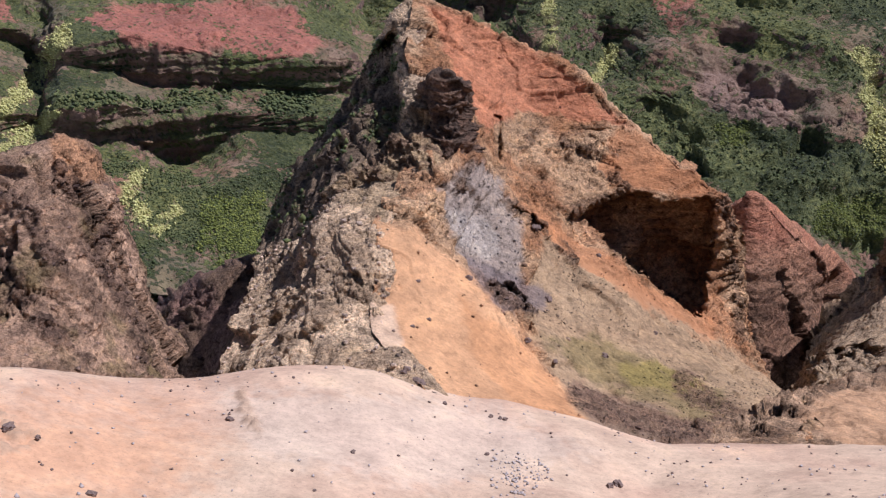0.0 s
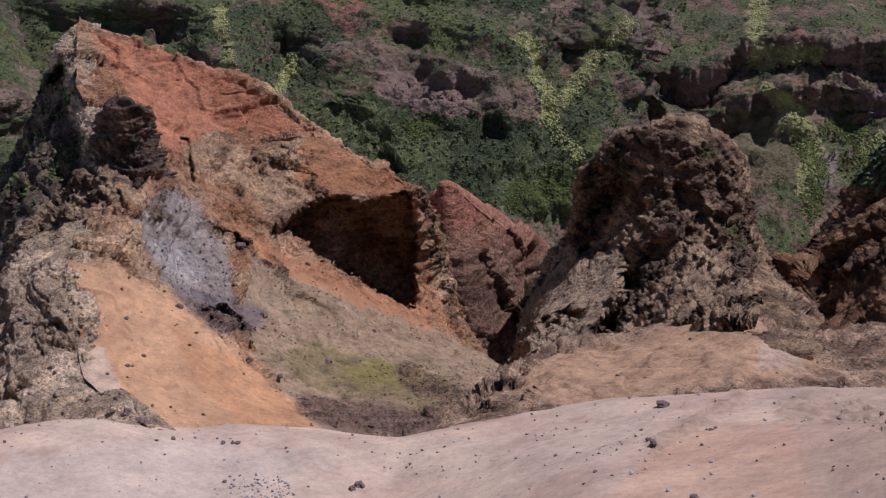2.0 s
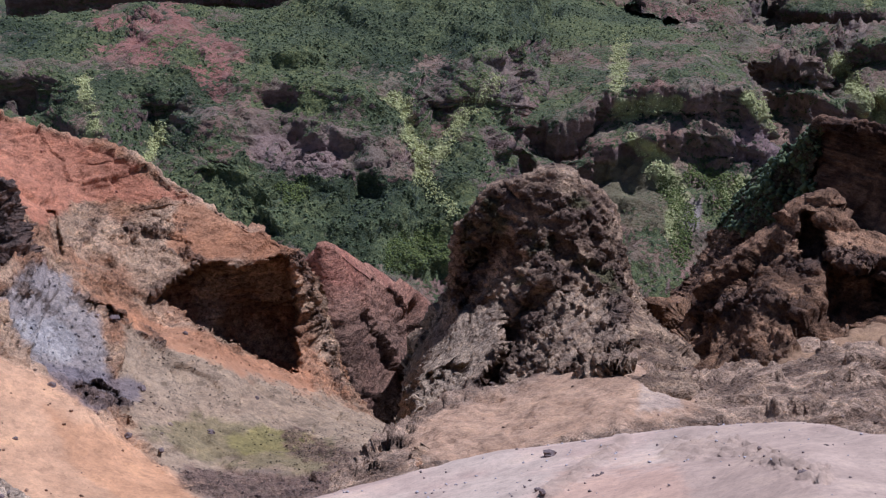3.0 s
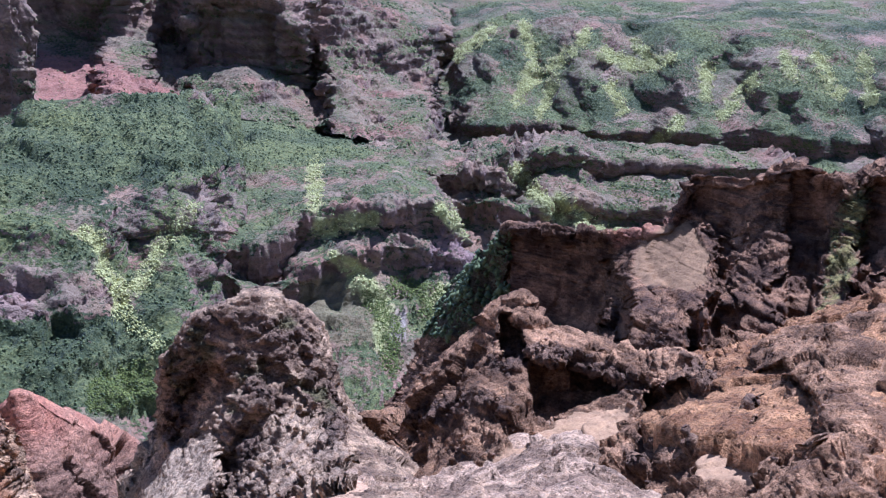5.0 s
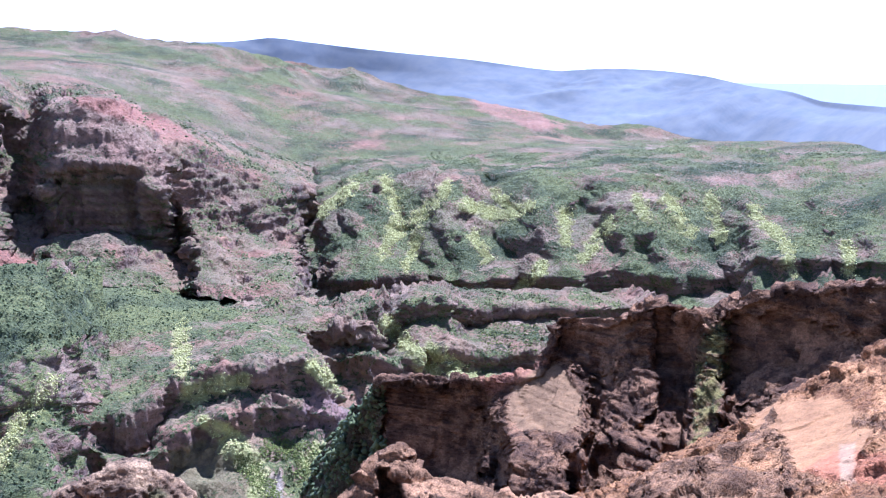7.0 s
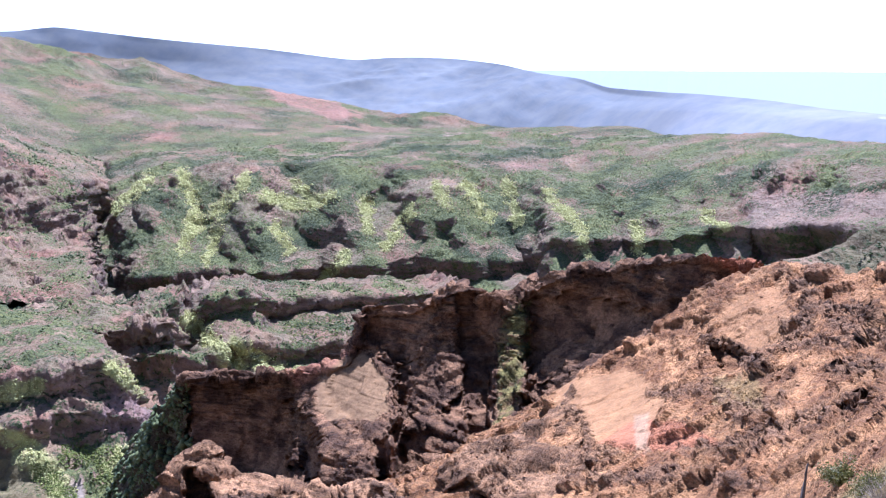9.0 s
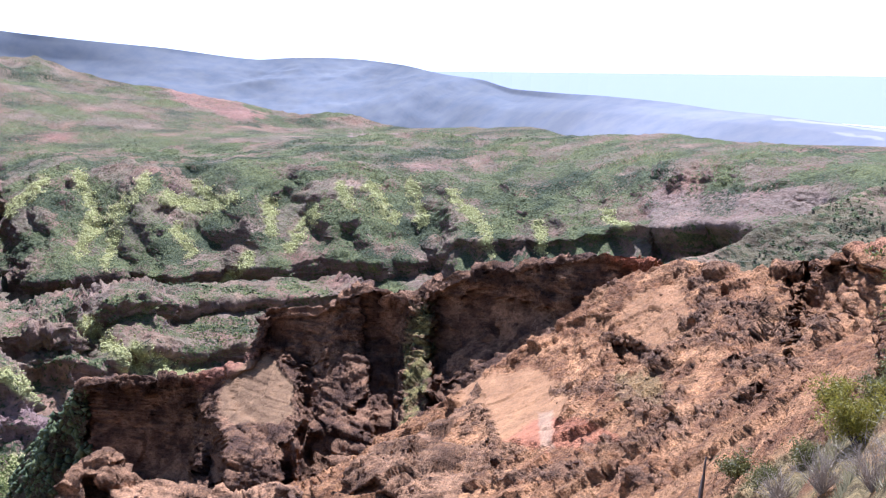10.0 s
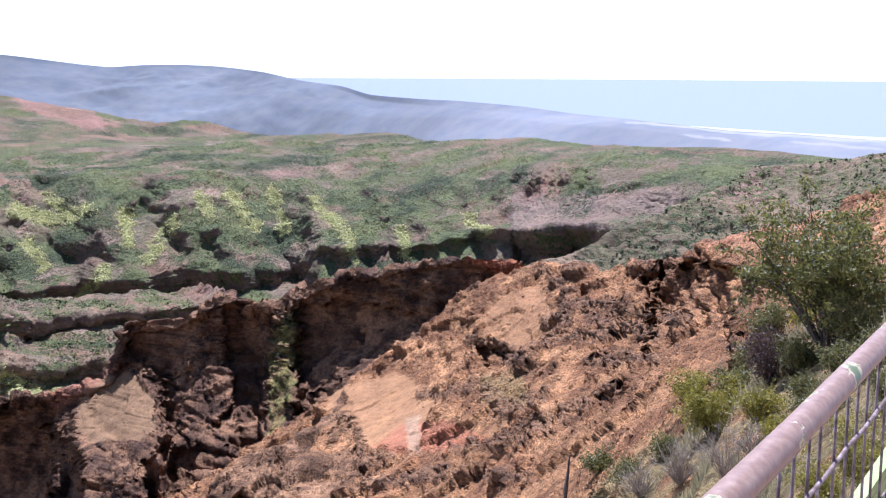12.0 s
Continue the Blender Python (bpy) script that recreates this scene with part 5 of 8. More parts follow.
P = hollow(P, [(3.88, -29.38), (5.52, -29.41), (6.45, -30.47), (4.99, -30.73)], 3, 0.1, 0.2, 4)
P = hollow(P, [(3.66, -21.0), (4.11, -20.97), (4.23, -23.08), (3.84, -23.25)], 2.5, 0.1, 0.2, 5)
P = chip(P, 0.45, 2.2, 17, mask)
C = base_colour(P, TAN, (0.38, 0.20, 0.11), 12, 15)
C = layered(P, C, 2.2, 4, 0.35)
C = mixc(C, (0.45, 0.19, 0.11), 0.85 * cap)
C = mixc(C, ORANGE, 0.8 * band)
C = mixc(C, (0.34, 0.25, 0.165), 0.85 * lower)
C = mixc(C, (0.29, 0.25, 0.235), 0.9 * scree)
C = mixc(C, (0.40, 0.365, 0.35), 0.7 * patch(P, [(1.36, -25.81), (3.59, -25.97), (4.69, -27.61), (3.78, -28.25), (2.11, -27.49)], 0.3, 0.4, 8))
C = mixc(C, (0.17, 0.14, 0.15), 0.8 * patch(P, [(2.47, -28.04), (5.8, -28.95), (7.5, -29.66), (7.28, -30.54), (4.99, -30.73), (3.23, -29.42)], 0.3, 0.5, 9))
C = mixc(C, ORANGE, 0.8 * strip)
C = mixc(C, (0.55, 0.325, 0.185), 0.9 * path)
C = mixc(C, (0.50, 0.26, 0.13), 0.7 * patch(P, [(2.29, -30.05), (6.13, -32.06), (11.12, -36.18), (7.27, -35.91), (3.56, -33.39)], 0.5, 0.5, 10))
C = mixc(C, PALE, 0.8 * patch(P, [(-2.99, -30.24), (-1.48, -30.78), (-0.52, -33.59), (-2.92, -33.08)], 0.3, 0.4, 11))
C = mixc(C, YELLOW, 0.75 * patch(P, [(11.89, -32.71), (13.79, -32.3), (17.16, -32.87), (16.02, -33.63), (12.33, -33.35)], 0.3, 0.6, 12))
C = mixc(C, OLIVE, 0.6 * patch(P, [(7.45, -31.94), (10.72, -31.59), (18.51, -33.17), (17.95, -34.95), (11.07, -33.8)], 0.5, 0.8, 13))
C = mixc(C, (0.17, 0.12, 0.10), 0.65 * patch(P, [(9.04, -33.76), (11.82, -34.27), (20.57, -34.97), (19.22, -36.08), (14.64, -36.64), (11.1, -36.04)], 0.4, 0.5, 14))
P, C, out = outcrop(P, C, [[(4.61, -25.25), (5.78, -25.67), (6.99, -26.6)], [(4.12, -29.51), (5.26, -30.14), (6.49, -30.78)], [(7.47, -22.07), (8.79, -22.2), (10.46, -22.31)], [(9.22, -23.23), (11.14, -23.87)], [(8.54, -25.34), (9.73, -24.74), (10.91, -24.41)],
                           [(16.41, -23.94), (17.51, -27.2), (18.66, -30.63)], [(2.69, -22.32), (2.48, -23.76), (1.92, -24.64)], [(5.16, -22.45), (6.01, -21.82)], [(7.52, -27.09), (8.92, -28.09)]], 0.28, 1.0, 2.0, 571, (0.17, 0.11, 0.08))
P, C, out2 = outcrop(P, C, [[(9.83, -34.52), (13.0, -35.22), (16.71, -35.31), (19.64, -35.16)], [(15.91, -33.08), (18.77, -34.23), (21.11, -34.58)]], 0.7, 0.35, 1.0, 581, (0.20, 0.125, 0.095))
C = np.concatenate((C, np.maximum(mask, np.maximum(out, out2))[..., None]), -1)
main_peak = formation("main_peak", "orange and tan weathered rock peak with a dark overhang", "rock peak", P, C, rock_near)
PEAK_P = P
boulders(P, 0.15 + mask ** 2, 990, (0.11, 0.43), C)
boulders(P, lower * smooth(-0.3, 0.2, field(P, 12, 3, 17)), 3200, (0.05, 0.2), C * 0.8)
boulders(P, scree + 0.1 * path, 900, (0.06, 0.28), C * 0.6)

P = sheet(PEAK_WEST + [[(b + 1.1, e, d * 1.015) for b, e, d in PEAK_WEST[3]]], 200, 300, 0.0)
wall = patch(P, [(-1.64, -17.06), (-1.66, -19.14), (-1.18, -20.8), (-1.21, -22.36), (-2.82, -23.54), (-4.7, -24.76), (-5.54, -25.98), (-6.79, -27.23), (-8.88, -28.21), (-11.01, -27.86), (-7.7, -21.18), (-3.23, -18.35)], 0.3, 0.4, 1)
P = terrace(P, 2.6, 0.8, 312)
P = rugged(P, 2.0, 8, 1.2, 2.4, 0.7, seed=12, block=0.7, block_size=2.8, flute=0.5)
P = hollow(P, [(-1.64, -17.06), (-1.66, -19.14), (-1.18, -20.8), (-1.21, -22.36), (-2.82, -23.54), (-4.7, -24.76), (-5.54, -25.98), (-6.79, -27.23), (-8.88, -28.21), (-11.01, -27.86), (-7.7, -21.18), (-3.23, -18.35)], 11, 0.3, 0.35, 2)
P = chip(P, 0.6, 2.4, 18)
C = base_colour(P, (0.40, 0.295, 0.21), (0.66, 0.50, 0.365), 6, 16)
C = mixc(C, (0.44, 0.33, 0.22), 0.8 * patch(P, [(0.15, -20.75), (0.87, -22.7), (-2.11, -26.51), (-4.66, -25.41), (-4.67, -24.56), (-2.21, -23.1)], 0.4, 0.4, 3))
# shade put into the colour of the steep wall, on dark wooded rock
C = mixc(C, WALL_SHADE, 0.75 * wall)
C = mixc(C, MOSS, 0.6 * wall * smooth(0.0, 0.35, field(P, 8, 4, 5)))
plant(forest, P, wall * smooth(0.0, 0.3, field(P, 8, 4, 5)), 500, (0.25, 0.8), 1.1)
peak_west = formation("peak_west_face", "craggy tan rock face of the peak, shade painted on its dark wooded wall", "rock face", P, C, rock_near)
boulders(P, 1 - 0.5 * wall, 935, (0.14, 0.49), C)

P = sheet(PEAK_RIB, 150, 110, 0.2, (0.04, 0.04))
P = terrace(P, 2.2, 0.8, 313)
P = rugged(P, 3.0, 5, 1.4, 1.8, 0.8, seed=13, block=1.0, block_size=2.6)
C = base_colour(P, (0.42, 0.31, 0.20), (0.22, 0.15, 0.11), 4, 18)
formation("peak_rib", "pale tan broken rock rib on the peak", "rock rib", P, C, rock_near)
boulders(P, np.ones(P.shape[:2]), 191, (0.13, 0.42), C)

P = sheet(NOTCH_STACK, 70, 90, 0.1, (0.03, 0.03))
P = rugged(P, 2.6, 4.5, 1.2, 1.8, 0.8, seed=14, block=1.0, block_size=2.6)
C = base_colour(P, (0.09, 0.065, 0.055), (0.20, 0.13, 0.10), 4, 19)
formation("notch_stack", "dark brown upright rock stack in the notch", "rock stack", P, C, rock_near)

P = sheet(SPIRE_LEFT, 190, 170, 0.5)
top = patch(P, [(-19.65, -21.65), (-18.27, -21.88), (-16.88, -23.62), (-17.55, -24.4), (-19.31, -23.44)], 0.3, 0.4, 1)
P = terrace(P, 2.6, 0.7, 314, mask=1 - 0.6 * top)
P = rugged(P, 3.2, 9, 1.0, 3.0, 0.6, seed=21, mask=1 - 0.6 * top, block=1.1, block_size=3.6)
P = chip(P, 0.5, 2.2, 19)
C = base_colour(P, (0.21, 0.14, 0.105), (0.40, 0.27, 0.20), 7, 22)
C = mixc(C, (0.38, 0.21, 0.12), 0.8 * top)
C = mixc(C, OLIVE, 0.5 * smooth(0.1, 0.4, field(P, 10, 4, 23)))
P, C, out = outcrop(P, C, [[(-19.31, -23.44), (-18.3, -24.61), (-17.38, -26.9)], [(-22.42, -23.67), (-21.2, -24.89), (-19.9, -28.03)], [(-18.3, -27.09), (-16.78, -29.72), (-15.82, -32.58)], [(-22.45, -27.46), (-21.13, -30.35), (-19.02, -32.8)]], 0.5, 0.9, 2.2, 611, (0.13, 0.085, 0.07))
formation("rock_spire_west", "rounded brown craggy rock spire", "rock spire", P, C, rock_near)
boulders(P, np.ones(P.shape[:2]), 660, (0.11, 0.43), C)

P = sheet(LOW_ROCK, 110, 110, 0.5)
P = rugged(P, 4.5, 11, 1.0, 4, 0.7, seed=24, block=1.6, block_size=5.5)
C = base_colour(P, BROWN, MAUVE, 10, 25)
formation("low_crag", "low dark brown crag in shadow", "crag", P, C, rock_near)

P = sheet(RED_CONE, 120, 140, 0.4)
P = rugged(P, 9.0, 16, 1.2, 5, 0.6, seed=27, block=1.2, block_size=6.0, mask=1 - 0.6 * smooth(-28, -24.5, bearings(P)[1]))
low = smooth(-24.5, -28, bearings(P)[1])
C = mixc(base_colour(P, (0.38, 0.17, 0.115), (0.44, 0.23, 0.155), 14, 28), BROWN, 0.75 * low)
formation("red_cone", "dusty red cone of eroded rock", "rock cone", P, C, rock_near)

P = sheet(SPIRE_RIGHT, 230, 230, 0.5, (0.08, 0.1))
scree = patch(P, [(24.98, -25.99), (26.01, -27.07), (27.52, -26.11), (27.7, -28.09), (25.36, -31.1), (22.44, -32.38), (21.07, -31.86), (22.92, -28.95)], 0.3, 0.3, 1)
P = ramp_out(P, [(25.27, -25.69), (26.01, -27.07), (27.52, -26.11), (28.08, -28.63), (25.4, -31.66), (22.48, -33.22), (20.45, -33.29), (20.72, -31.59), (22.92, -28.95)], 42, 0.4, 0.3, 11)
P = ramp_out(P, [(28.08, -28.63), (30.56, -25.28), (33.92, -25.21), (35.38, -28.67), (30.89, -30.63), (24.55, -33.68), (22.82, -33.21), (25.38, -31.38)], 16, 0.3, 0.3, 12)
P = terrace(P, 3.0, 0.7, 315, mask=1 - 0.8 * scree)
P = rugged(P, 3.0, 10, 1.6, 2.4, 0.6, seed=31, mask=1 - 0.92 * scree, clot=0.3, block=0.45, block_size=3.0, strike=(35, 1.8), flute=1.8)
b_, e_, r_ = bearings(P)
columns = patch(P, [(30.22, -25.03), (33.92, -25.21), (35.33, -28.4), (30.82, -30.07), (24.53, -33.41), (21.14, -33.55), (22.04, -31.26), (25.23, -29.4), (27.57, -26.68)], 0.5, 0.4, 6) * (1 - 0.8 * scree)
comb = (e_ - 0.75 * b_) / 0.55 + 0.5 * field(P, 9, 3, 37)
P = P + grid_normals(P) * (1.2 * columns * (0.6 + 0.8 * smooth(-0.3, 0.3, field(P, 12, 3, 38))) * ((comb % 1) ** 2 - 0.4))[..., None]
for k, (line, depth) in enumerate((
        ([(25.79, -24.23), (26.91, -22.74), (28.46, -22.91), (28.87, -24.01), (27.44, -25.26), (25.36, -26.83)], 9),
        ([(30.23, -22.48), (31.5, -22.93), (32.72, -25.34), (31.58, -26.03), (30.46, -24.44)], 6),
        ([(22.68, -30.67), (24.27, -29.74), (25.88, -29.36), (25.31, -30.53), (24.37, -31.15), (23.41, -31.77)], 8),
        ([(29.05, -25.7), (31.17, -25.22), (30.55, -27.84), (28.77, -29.14), (28.08, -28.63)], 5))):
    P = hollow(P, line, depth * 0.6, 0.45, 0.7, k)
P = chip(P, 0.6, 2.4, 20)
C = base_colour(P, (0.19, 0.125, 0.085), (0.44, 0.305, 0.20), 6, 32)
C = mixc(C, (0.44, 0.33, 0.24), 0.45 * columns * (comb % 1 > 0.55))
P, C, out = outcrop(P, C, [[(25.69, -22.82), (26.81, -21.61), (28.54, -20.7), (31.29, -21.26), (32.61, -22.26)], [(32.32, -22.29), (33.69, -24.67), (34.24, -26.29)], [(25.3, -25.97), (26.13, -24.5), (26.96, -23.3)], [(28.73, -22.61), (30.46, -24.44)], [(23.03, -30.94), (24.96, -30.27)], [(29.76, -26.49), (28.72, -28.57), (26.34, -31.03)]], 0.7, 1.3, 2.8, 601, (0.13, 0.085, 0.065))
C = mixc(C, (0.42, 0.315, 0.225), 0.9 * scree)
C = mixc(C, MOSS, 0.6 * smooth(0.1, 0.4, field(P, 9, 4, 33)) * patch(P, [(25.54, -20.84), (32.61, -20.02), (34.52, -25.13), (30.28, -25.59), (25.21, -24.84)], 0.4, 0.3, 3))
formation("rock_spire_east", "dark brown flat-topped rock spire with a pale scree slope", "rock spire", P, C, rock_near)
boulders(P, 1 - 0.8 * scree, 880, (0.14, 0.49), C)

P = sheet(MID_RIDGE, 240, 150, 0.4, (0.06, 0.1))
bare_top = patch(P, [(22.51, -33.52), (24.46, -31.53), (27.73, -30.83), (30.89, -29.49), (35.26, -28.51), (37.84, -29.03), (39.27, -30.22), (35.93, -31.23), (29.9, -33.2), (26.28, -34.52)], 0.4, 0.5, 1)
P = terrace(P, 2.4, 0.7, 316, mask=1 - 0.7 * bare_top)
P = rugged(P, 2.3, 8, 1.2, 2.4, 0.62, seed=35, flute=1.2, mask=1 - 0.65 * bare_top, block=1.0, block_size=2.6, strike=(50, 1.8))
P = chip(P, 0.6, 2.4, 37, 1 - 0.6 * bare_top)
C = base_colour(P, (0.22, 0.145, 0.10), (0.47, 0.325, 0.225), 5, 36)
C = np.concatenate((C, 1 - 0.6 * bare_top[..., None]), -1)
C[..., :3] = mixc(C[..., :3], (0.48, 0.30, 0.185), 0.75 * bare_top)
C[..., :3] = mixc(C[..., :3], (0.44, 0.34, 0.27), 0.7 * patch(P, [(35.97, -29.13), (37.88, -29.31), (38.35, -30.35), (35.89, -30.95)], 0.3, 0.4, 2))
boulders(P, 1 - 0.75 * bare_top, 1500, (0.08, 0.29), C)
formation("mid_ridge", "brown gullied ridge of bare dirt and rock", "ridge", P, C, rock_near)

P = sheet(NEAR_CRAGS, 320, 230, 0.4, (0.1, 0.15))
pale_scree = patch(P, [(54.18, -24.27), (56.57, -24.52), (58.01, -26.73), (53.9, -27.3)], 0.3, 0.3, 1) + patch(P, [(46.05, -25.29), (48.14, -24.31), (50.58, -24.38), (50.14, -26.34), (45.28, -28.08), (42.13, -28.22)], 0.3, 0.4, 2)
pale_scree = np.clip(pale_scree, 0, 1)
P = terrace(P, 2.6, 0.85, 317, mask=1 - 0.8 * pale_scree)
P = rugged(P, 4.6, 9, 1.6, 2.6, 0.7, seed=41, strike=(20, 1.7), mask=1 - 0.75 * pale_scree, block=1.3, block_size=3.4)
for k, (line, depth) in enumerate((
        ([(42.95, -20.11), (44.26, -20.9), (44.58, -22.3), (43.29, -22.78)], 10),
        ([(44.64, -22.3), (48.02, -22.64), (49.89, -23.33), (48.13, -24.17), (46.05, -25.29), (45.1, -25.07)], 12),
        ([(50.86, -23.38), (53.11, -22.47), (53.36, -24.37), (51.34, -26.09)], 12),
        ([(56.58, -22.06), (57.93, -21.33), (59.8, -22.7), (59.83, -25.11), (58.52, -26.12), (57.12, -24.17)], 10))):
    P = hollow(P, line, depth, 0.12, 0.35, k)
P = chip(P, 0.6, 2.2, 21)
C = base_colour(P, (0.15, 0.085, 0.05), (0.36, 0.21, 0.122), 6, 42)
C = layered(P, C, 2.0, 44, 0.4)
C = mixc(C, (0.38, 0.24, 0.14), 0.85 * pale_scree)
P, C, out = outcrop(P, C, [[(43.13, -22.65), (44.93, -22.0), (46.77, -22.17), (50.47, -23.0)], [(53.35, -21.89), (55.73, -22.17), (56.99, -23.1)], [(50.77, -26.56), (53.38, -25.19)], [(38.9, -25.56), (41.97, -24.37), (43.54, -24.87)]], 0.6, 1.4, 2.6, 591)
C = np.concatenate((C, (1 - 0.8 * pale_scree * (1 - out))[..., None]), -1)
formation("near_crags", "jagged brown crags along the ridge", "crag", P, C, rock_near)
boulders(P, 1 - 0.9 * pale_scree, 1980, (0.11, 0.45), C)

P = sheet(BIG_CLIFF, 400, 260, 0.25, (0.15, 0.06))
FACES = (
    ([(43.16, -16.24), (44.88, -16.21), (48.54, -17.09), (49.09, -18.22), (48.16, -20.63), (47.28, -20.85), (45.57, -20.47), (43.23, -19.22)], 24),
    ([(52.36, -12.58), (54.68, -12.33), (56.14, -12.62), (55.26, -14.18), (54.67, -15.58), (53.5, -14.72), (52.4, -14.28)], 14),
    ([(57.07, -11.77), (59.0, -12.13), (59.8, -13.03), (59.38, -15.31), (58.96, -18.68), (57.77, -19.38), (56.43, -17.85), (57.47, -16.73)], 18),
    ([(60.87, -12.16), (63.13, -11.7), (66.61, -12.31), (67.44, -13.26), (65.54, -15.31), (62.33, -15.88), (61.02, -16.98), (60.71, -15.57)], 20),
    ([(54.08, -15.29), (55.55, -15.31), (54.95, -16.99), (53.92, -18.09)], 12),
    ([(52.72, -19.32), (54.65, -19.5), (54.19, -20.86), (52.86, -20.56)], 10),
    ([(49.2, -19.6), (51.09, -20.23), (50.48, -21.29), (49.31, -21.24)], 10),
    ([(66.83, -10.32), (70.76, -9.75), (70.51, -10.4), (67.41, -10.64)], 4),
    ([(70.51, -10.46), (71.89, -10.34), (70.56, -11.58), (67.77, -12.83), (68.04, -12.25)], 6))
scree = patch(P, [(50.59, -15.5), (52.34, -14.84), (53.78, -16.41), (53.62, -17.81), (52.88, -18.35), (50.54, -18.14), (49.97, -17.43), (49.99, -16.59)], 0.25, 0.3, 1)
face = np.zeros(P.shape[:2])
for k, (line, depth) in enumerate(FACES):
    face = np.maximum(face, patch(P, line, 0.15, 0.6, k))
rocky = np.clip(1 - 0.75 * scree - 0.3 * face, 0.1, 1)
P = rim(P, 7, 12, 3, 319)
P = terrace(P, 4.0, 0.85, 318, mask=rocky)
P = rugged(P, 4.5, 11, 2.2, 3.2, 0.62, seed=45, mask=rocky, block=1.5, block_size=4.2)
P = ramp_out(P, [(50.59, -15.22), (52.34, -14.7), (53.79, -15.85), (54.21, -18.1), (53.16, -19.47), (50.22, -19.37), (49.38, -17.96), (49.7, -16.58)], 30, 0.3, 0.4, 8)
P = ramp_out(P, [(54.67, -14.17), (57.02, -13.05), (57.47, -17.01), (57.78, -19.8), (55.24, -20.61), (53.45, -20.57), (53.47, -18.64), (54.66, -17.55)], 17, 0.3, 0.5, 9)
P = ramp_out(P, [(59.21, -13.04), (60.81, -12.45), (60.86, -15.85), (60.61, -19.22), (58.82, -19.52)], 24, 0.3, 0.4, 10)
P = ramp_out(P, [(48.84, -16.55), (49.99, -16.32), (52.28, -19.17), (53.44, -21.39), (48.14, -21.44)], 30, 0.3, 0.4, 11)
for k, (line, depth) in enumerate(FACES):
    P = hollow(P, line, 0.3 * depth, 0.12, 0.6, k)
P = ramp_out(P, [(37.56, -21.27), (39.61, -17.83), (41.29, -16.37), (43.17, -15.75), (43.37, -19.23), (44.72, -20.41), (47.27, -21.39), (46.95, -22.17)], -22, 0.3, 0.4, 12)
P = chip(P, 0.7, 2.6, 22, rocky)
C = base_colour(P, (0.105, 0.06, 0.04), (0.27, 0.155, 0.092), 8, 46)
C = layered(P, C, 3.0, 47, 0.35)
C = mixc(C, (0.225, 0.14, 0.078), 0.95 * scree)
C = mixc(C, (0.36, 0.14, 0.08), 0.8 * patch(P, [(69.34, -9.24), (71.01, -9.04), (72.42, -9.81), (73.55, -10.59), (71.92, -10.95), (69.64, -9.65)], 0.25, 0.3, 2))
C = mixc(C, (0.38, 0.18, 0.12), 0.7 * patch(P, [(48.28, -15.69), (50.02, -15.2), (51.76, -14.69), (50.59, -15.5), (48.84, -16.55)], 0.2, 0.3, 3))
C = mixc(C, (0.23, 0.21, 0.07), 0.8 * patch(P, [(59.36, -13.61), (60.81, -12.17), (60.98, -14.15), (60.29, -17.55), (59.11, -18.96), (59.39, -16.72)], 0.25, 0.5, 4) * smooth(-0.4, 0.1, field(P, 5, 4, 48)))
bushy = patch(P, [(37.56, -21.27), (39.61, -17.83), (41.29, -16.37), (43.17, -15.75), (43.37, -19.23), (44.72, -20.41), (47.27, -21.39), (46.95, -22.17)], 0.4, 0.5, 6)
# dark wooded ground, with the shade of this slope in its colour
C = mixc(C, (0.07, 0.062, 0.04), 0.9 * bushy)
plant(forest, P, bushy * smooth(-0.3, 0.2, field(P, 10, 3, 49)), 2600, (0.5, 1.7), 1.0)
green_rib = patch(P, [(59.36, -13.04), (60.81, -12.17), (60.98, -14.15), (60.29, -17.55), (59.11, -18.96), (59.39, -16.72)], 0.3, 0.4, 4)
plant(forest, P, green_rib, 420, (0.15, 0.42), 0.8)
C = np.concatenate((C, rocky[..., None]), -1)
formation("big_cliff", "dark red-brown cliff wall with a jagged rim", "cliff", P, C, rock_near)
boulders(P, rocky ** 2, 1430, (0.19, 0.65), C)

P = sheet(RIGHT_SLOPE, 380, 310, 0.2, (0.2, 0))
smooth_dirt = np.clip(patch(P, [(62.34, -16.11), (65.83, -15.44), (68.19, -16.45), (67.11, -19.0), (64.17, -19.13), (62.37, -18.07)], 0.3, 0.3, 1)
                      + 0.7 * patch(P, [(70.85, -11.84), (73.29, -10.88), (74.25, -13.58), (72.35, -14.26), (70.36, -13.55)], 0.4, 0.4, 2), 0, 1)
P = ramp_out(P, [(78.2, -10.43), (80.13, -9.57), (84.1, -9.61), (84.29, -10.7), (82.73, -12.17), (80.22, -11.89), (78.82, -11.95)], -22, 0.25, 0.4, 7)
P = terrace(P, 2.6, 0.9, 319, mask=1 - 0.85 * smooth_dirt)
P = rugged(P, 2.1, 8, 1.5, 2.2, 0.68, seed=51, mask=1 - 0.8 * smooth_dirt, clot=0.5, strike=(70, 2.4), block=0.75, block_size=2.4)
for k, (line, depth) in enumerate((
        ([(69.81, -13.99), (70.94, -14.07), (72.64, -14.52), (71.99, -15.39), (70.71, -15.2)], 6),
        ([(79.32, -10.11), (80.96, -9.48), (83.98, -9.89), (84.28, -10.43), (82.45, -12.19), (80.22, -11.75), (78.81, -11.81)], 10),
        ([(76.32, -16.41), (77.89, -15.73), (77.96, -16.79), (76.63, -17.06)], 3))):
    P = hollow(P, line, depth, 0.12, 0.3, k)
b_, e_, r_ = bearings(P)
P = chip(P, 0.5, 2.2, 23, smooth(30, 140, r_) * (1 - 0.7 * smooth_dirt))
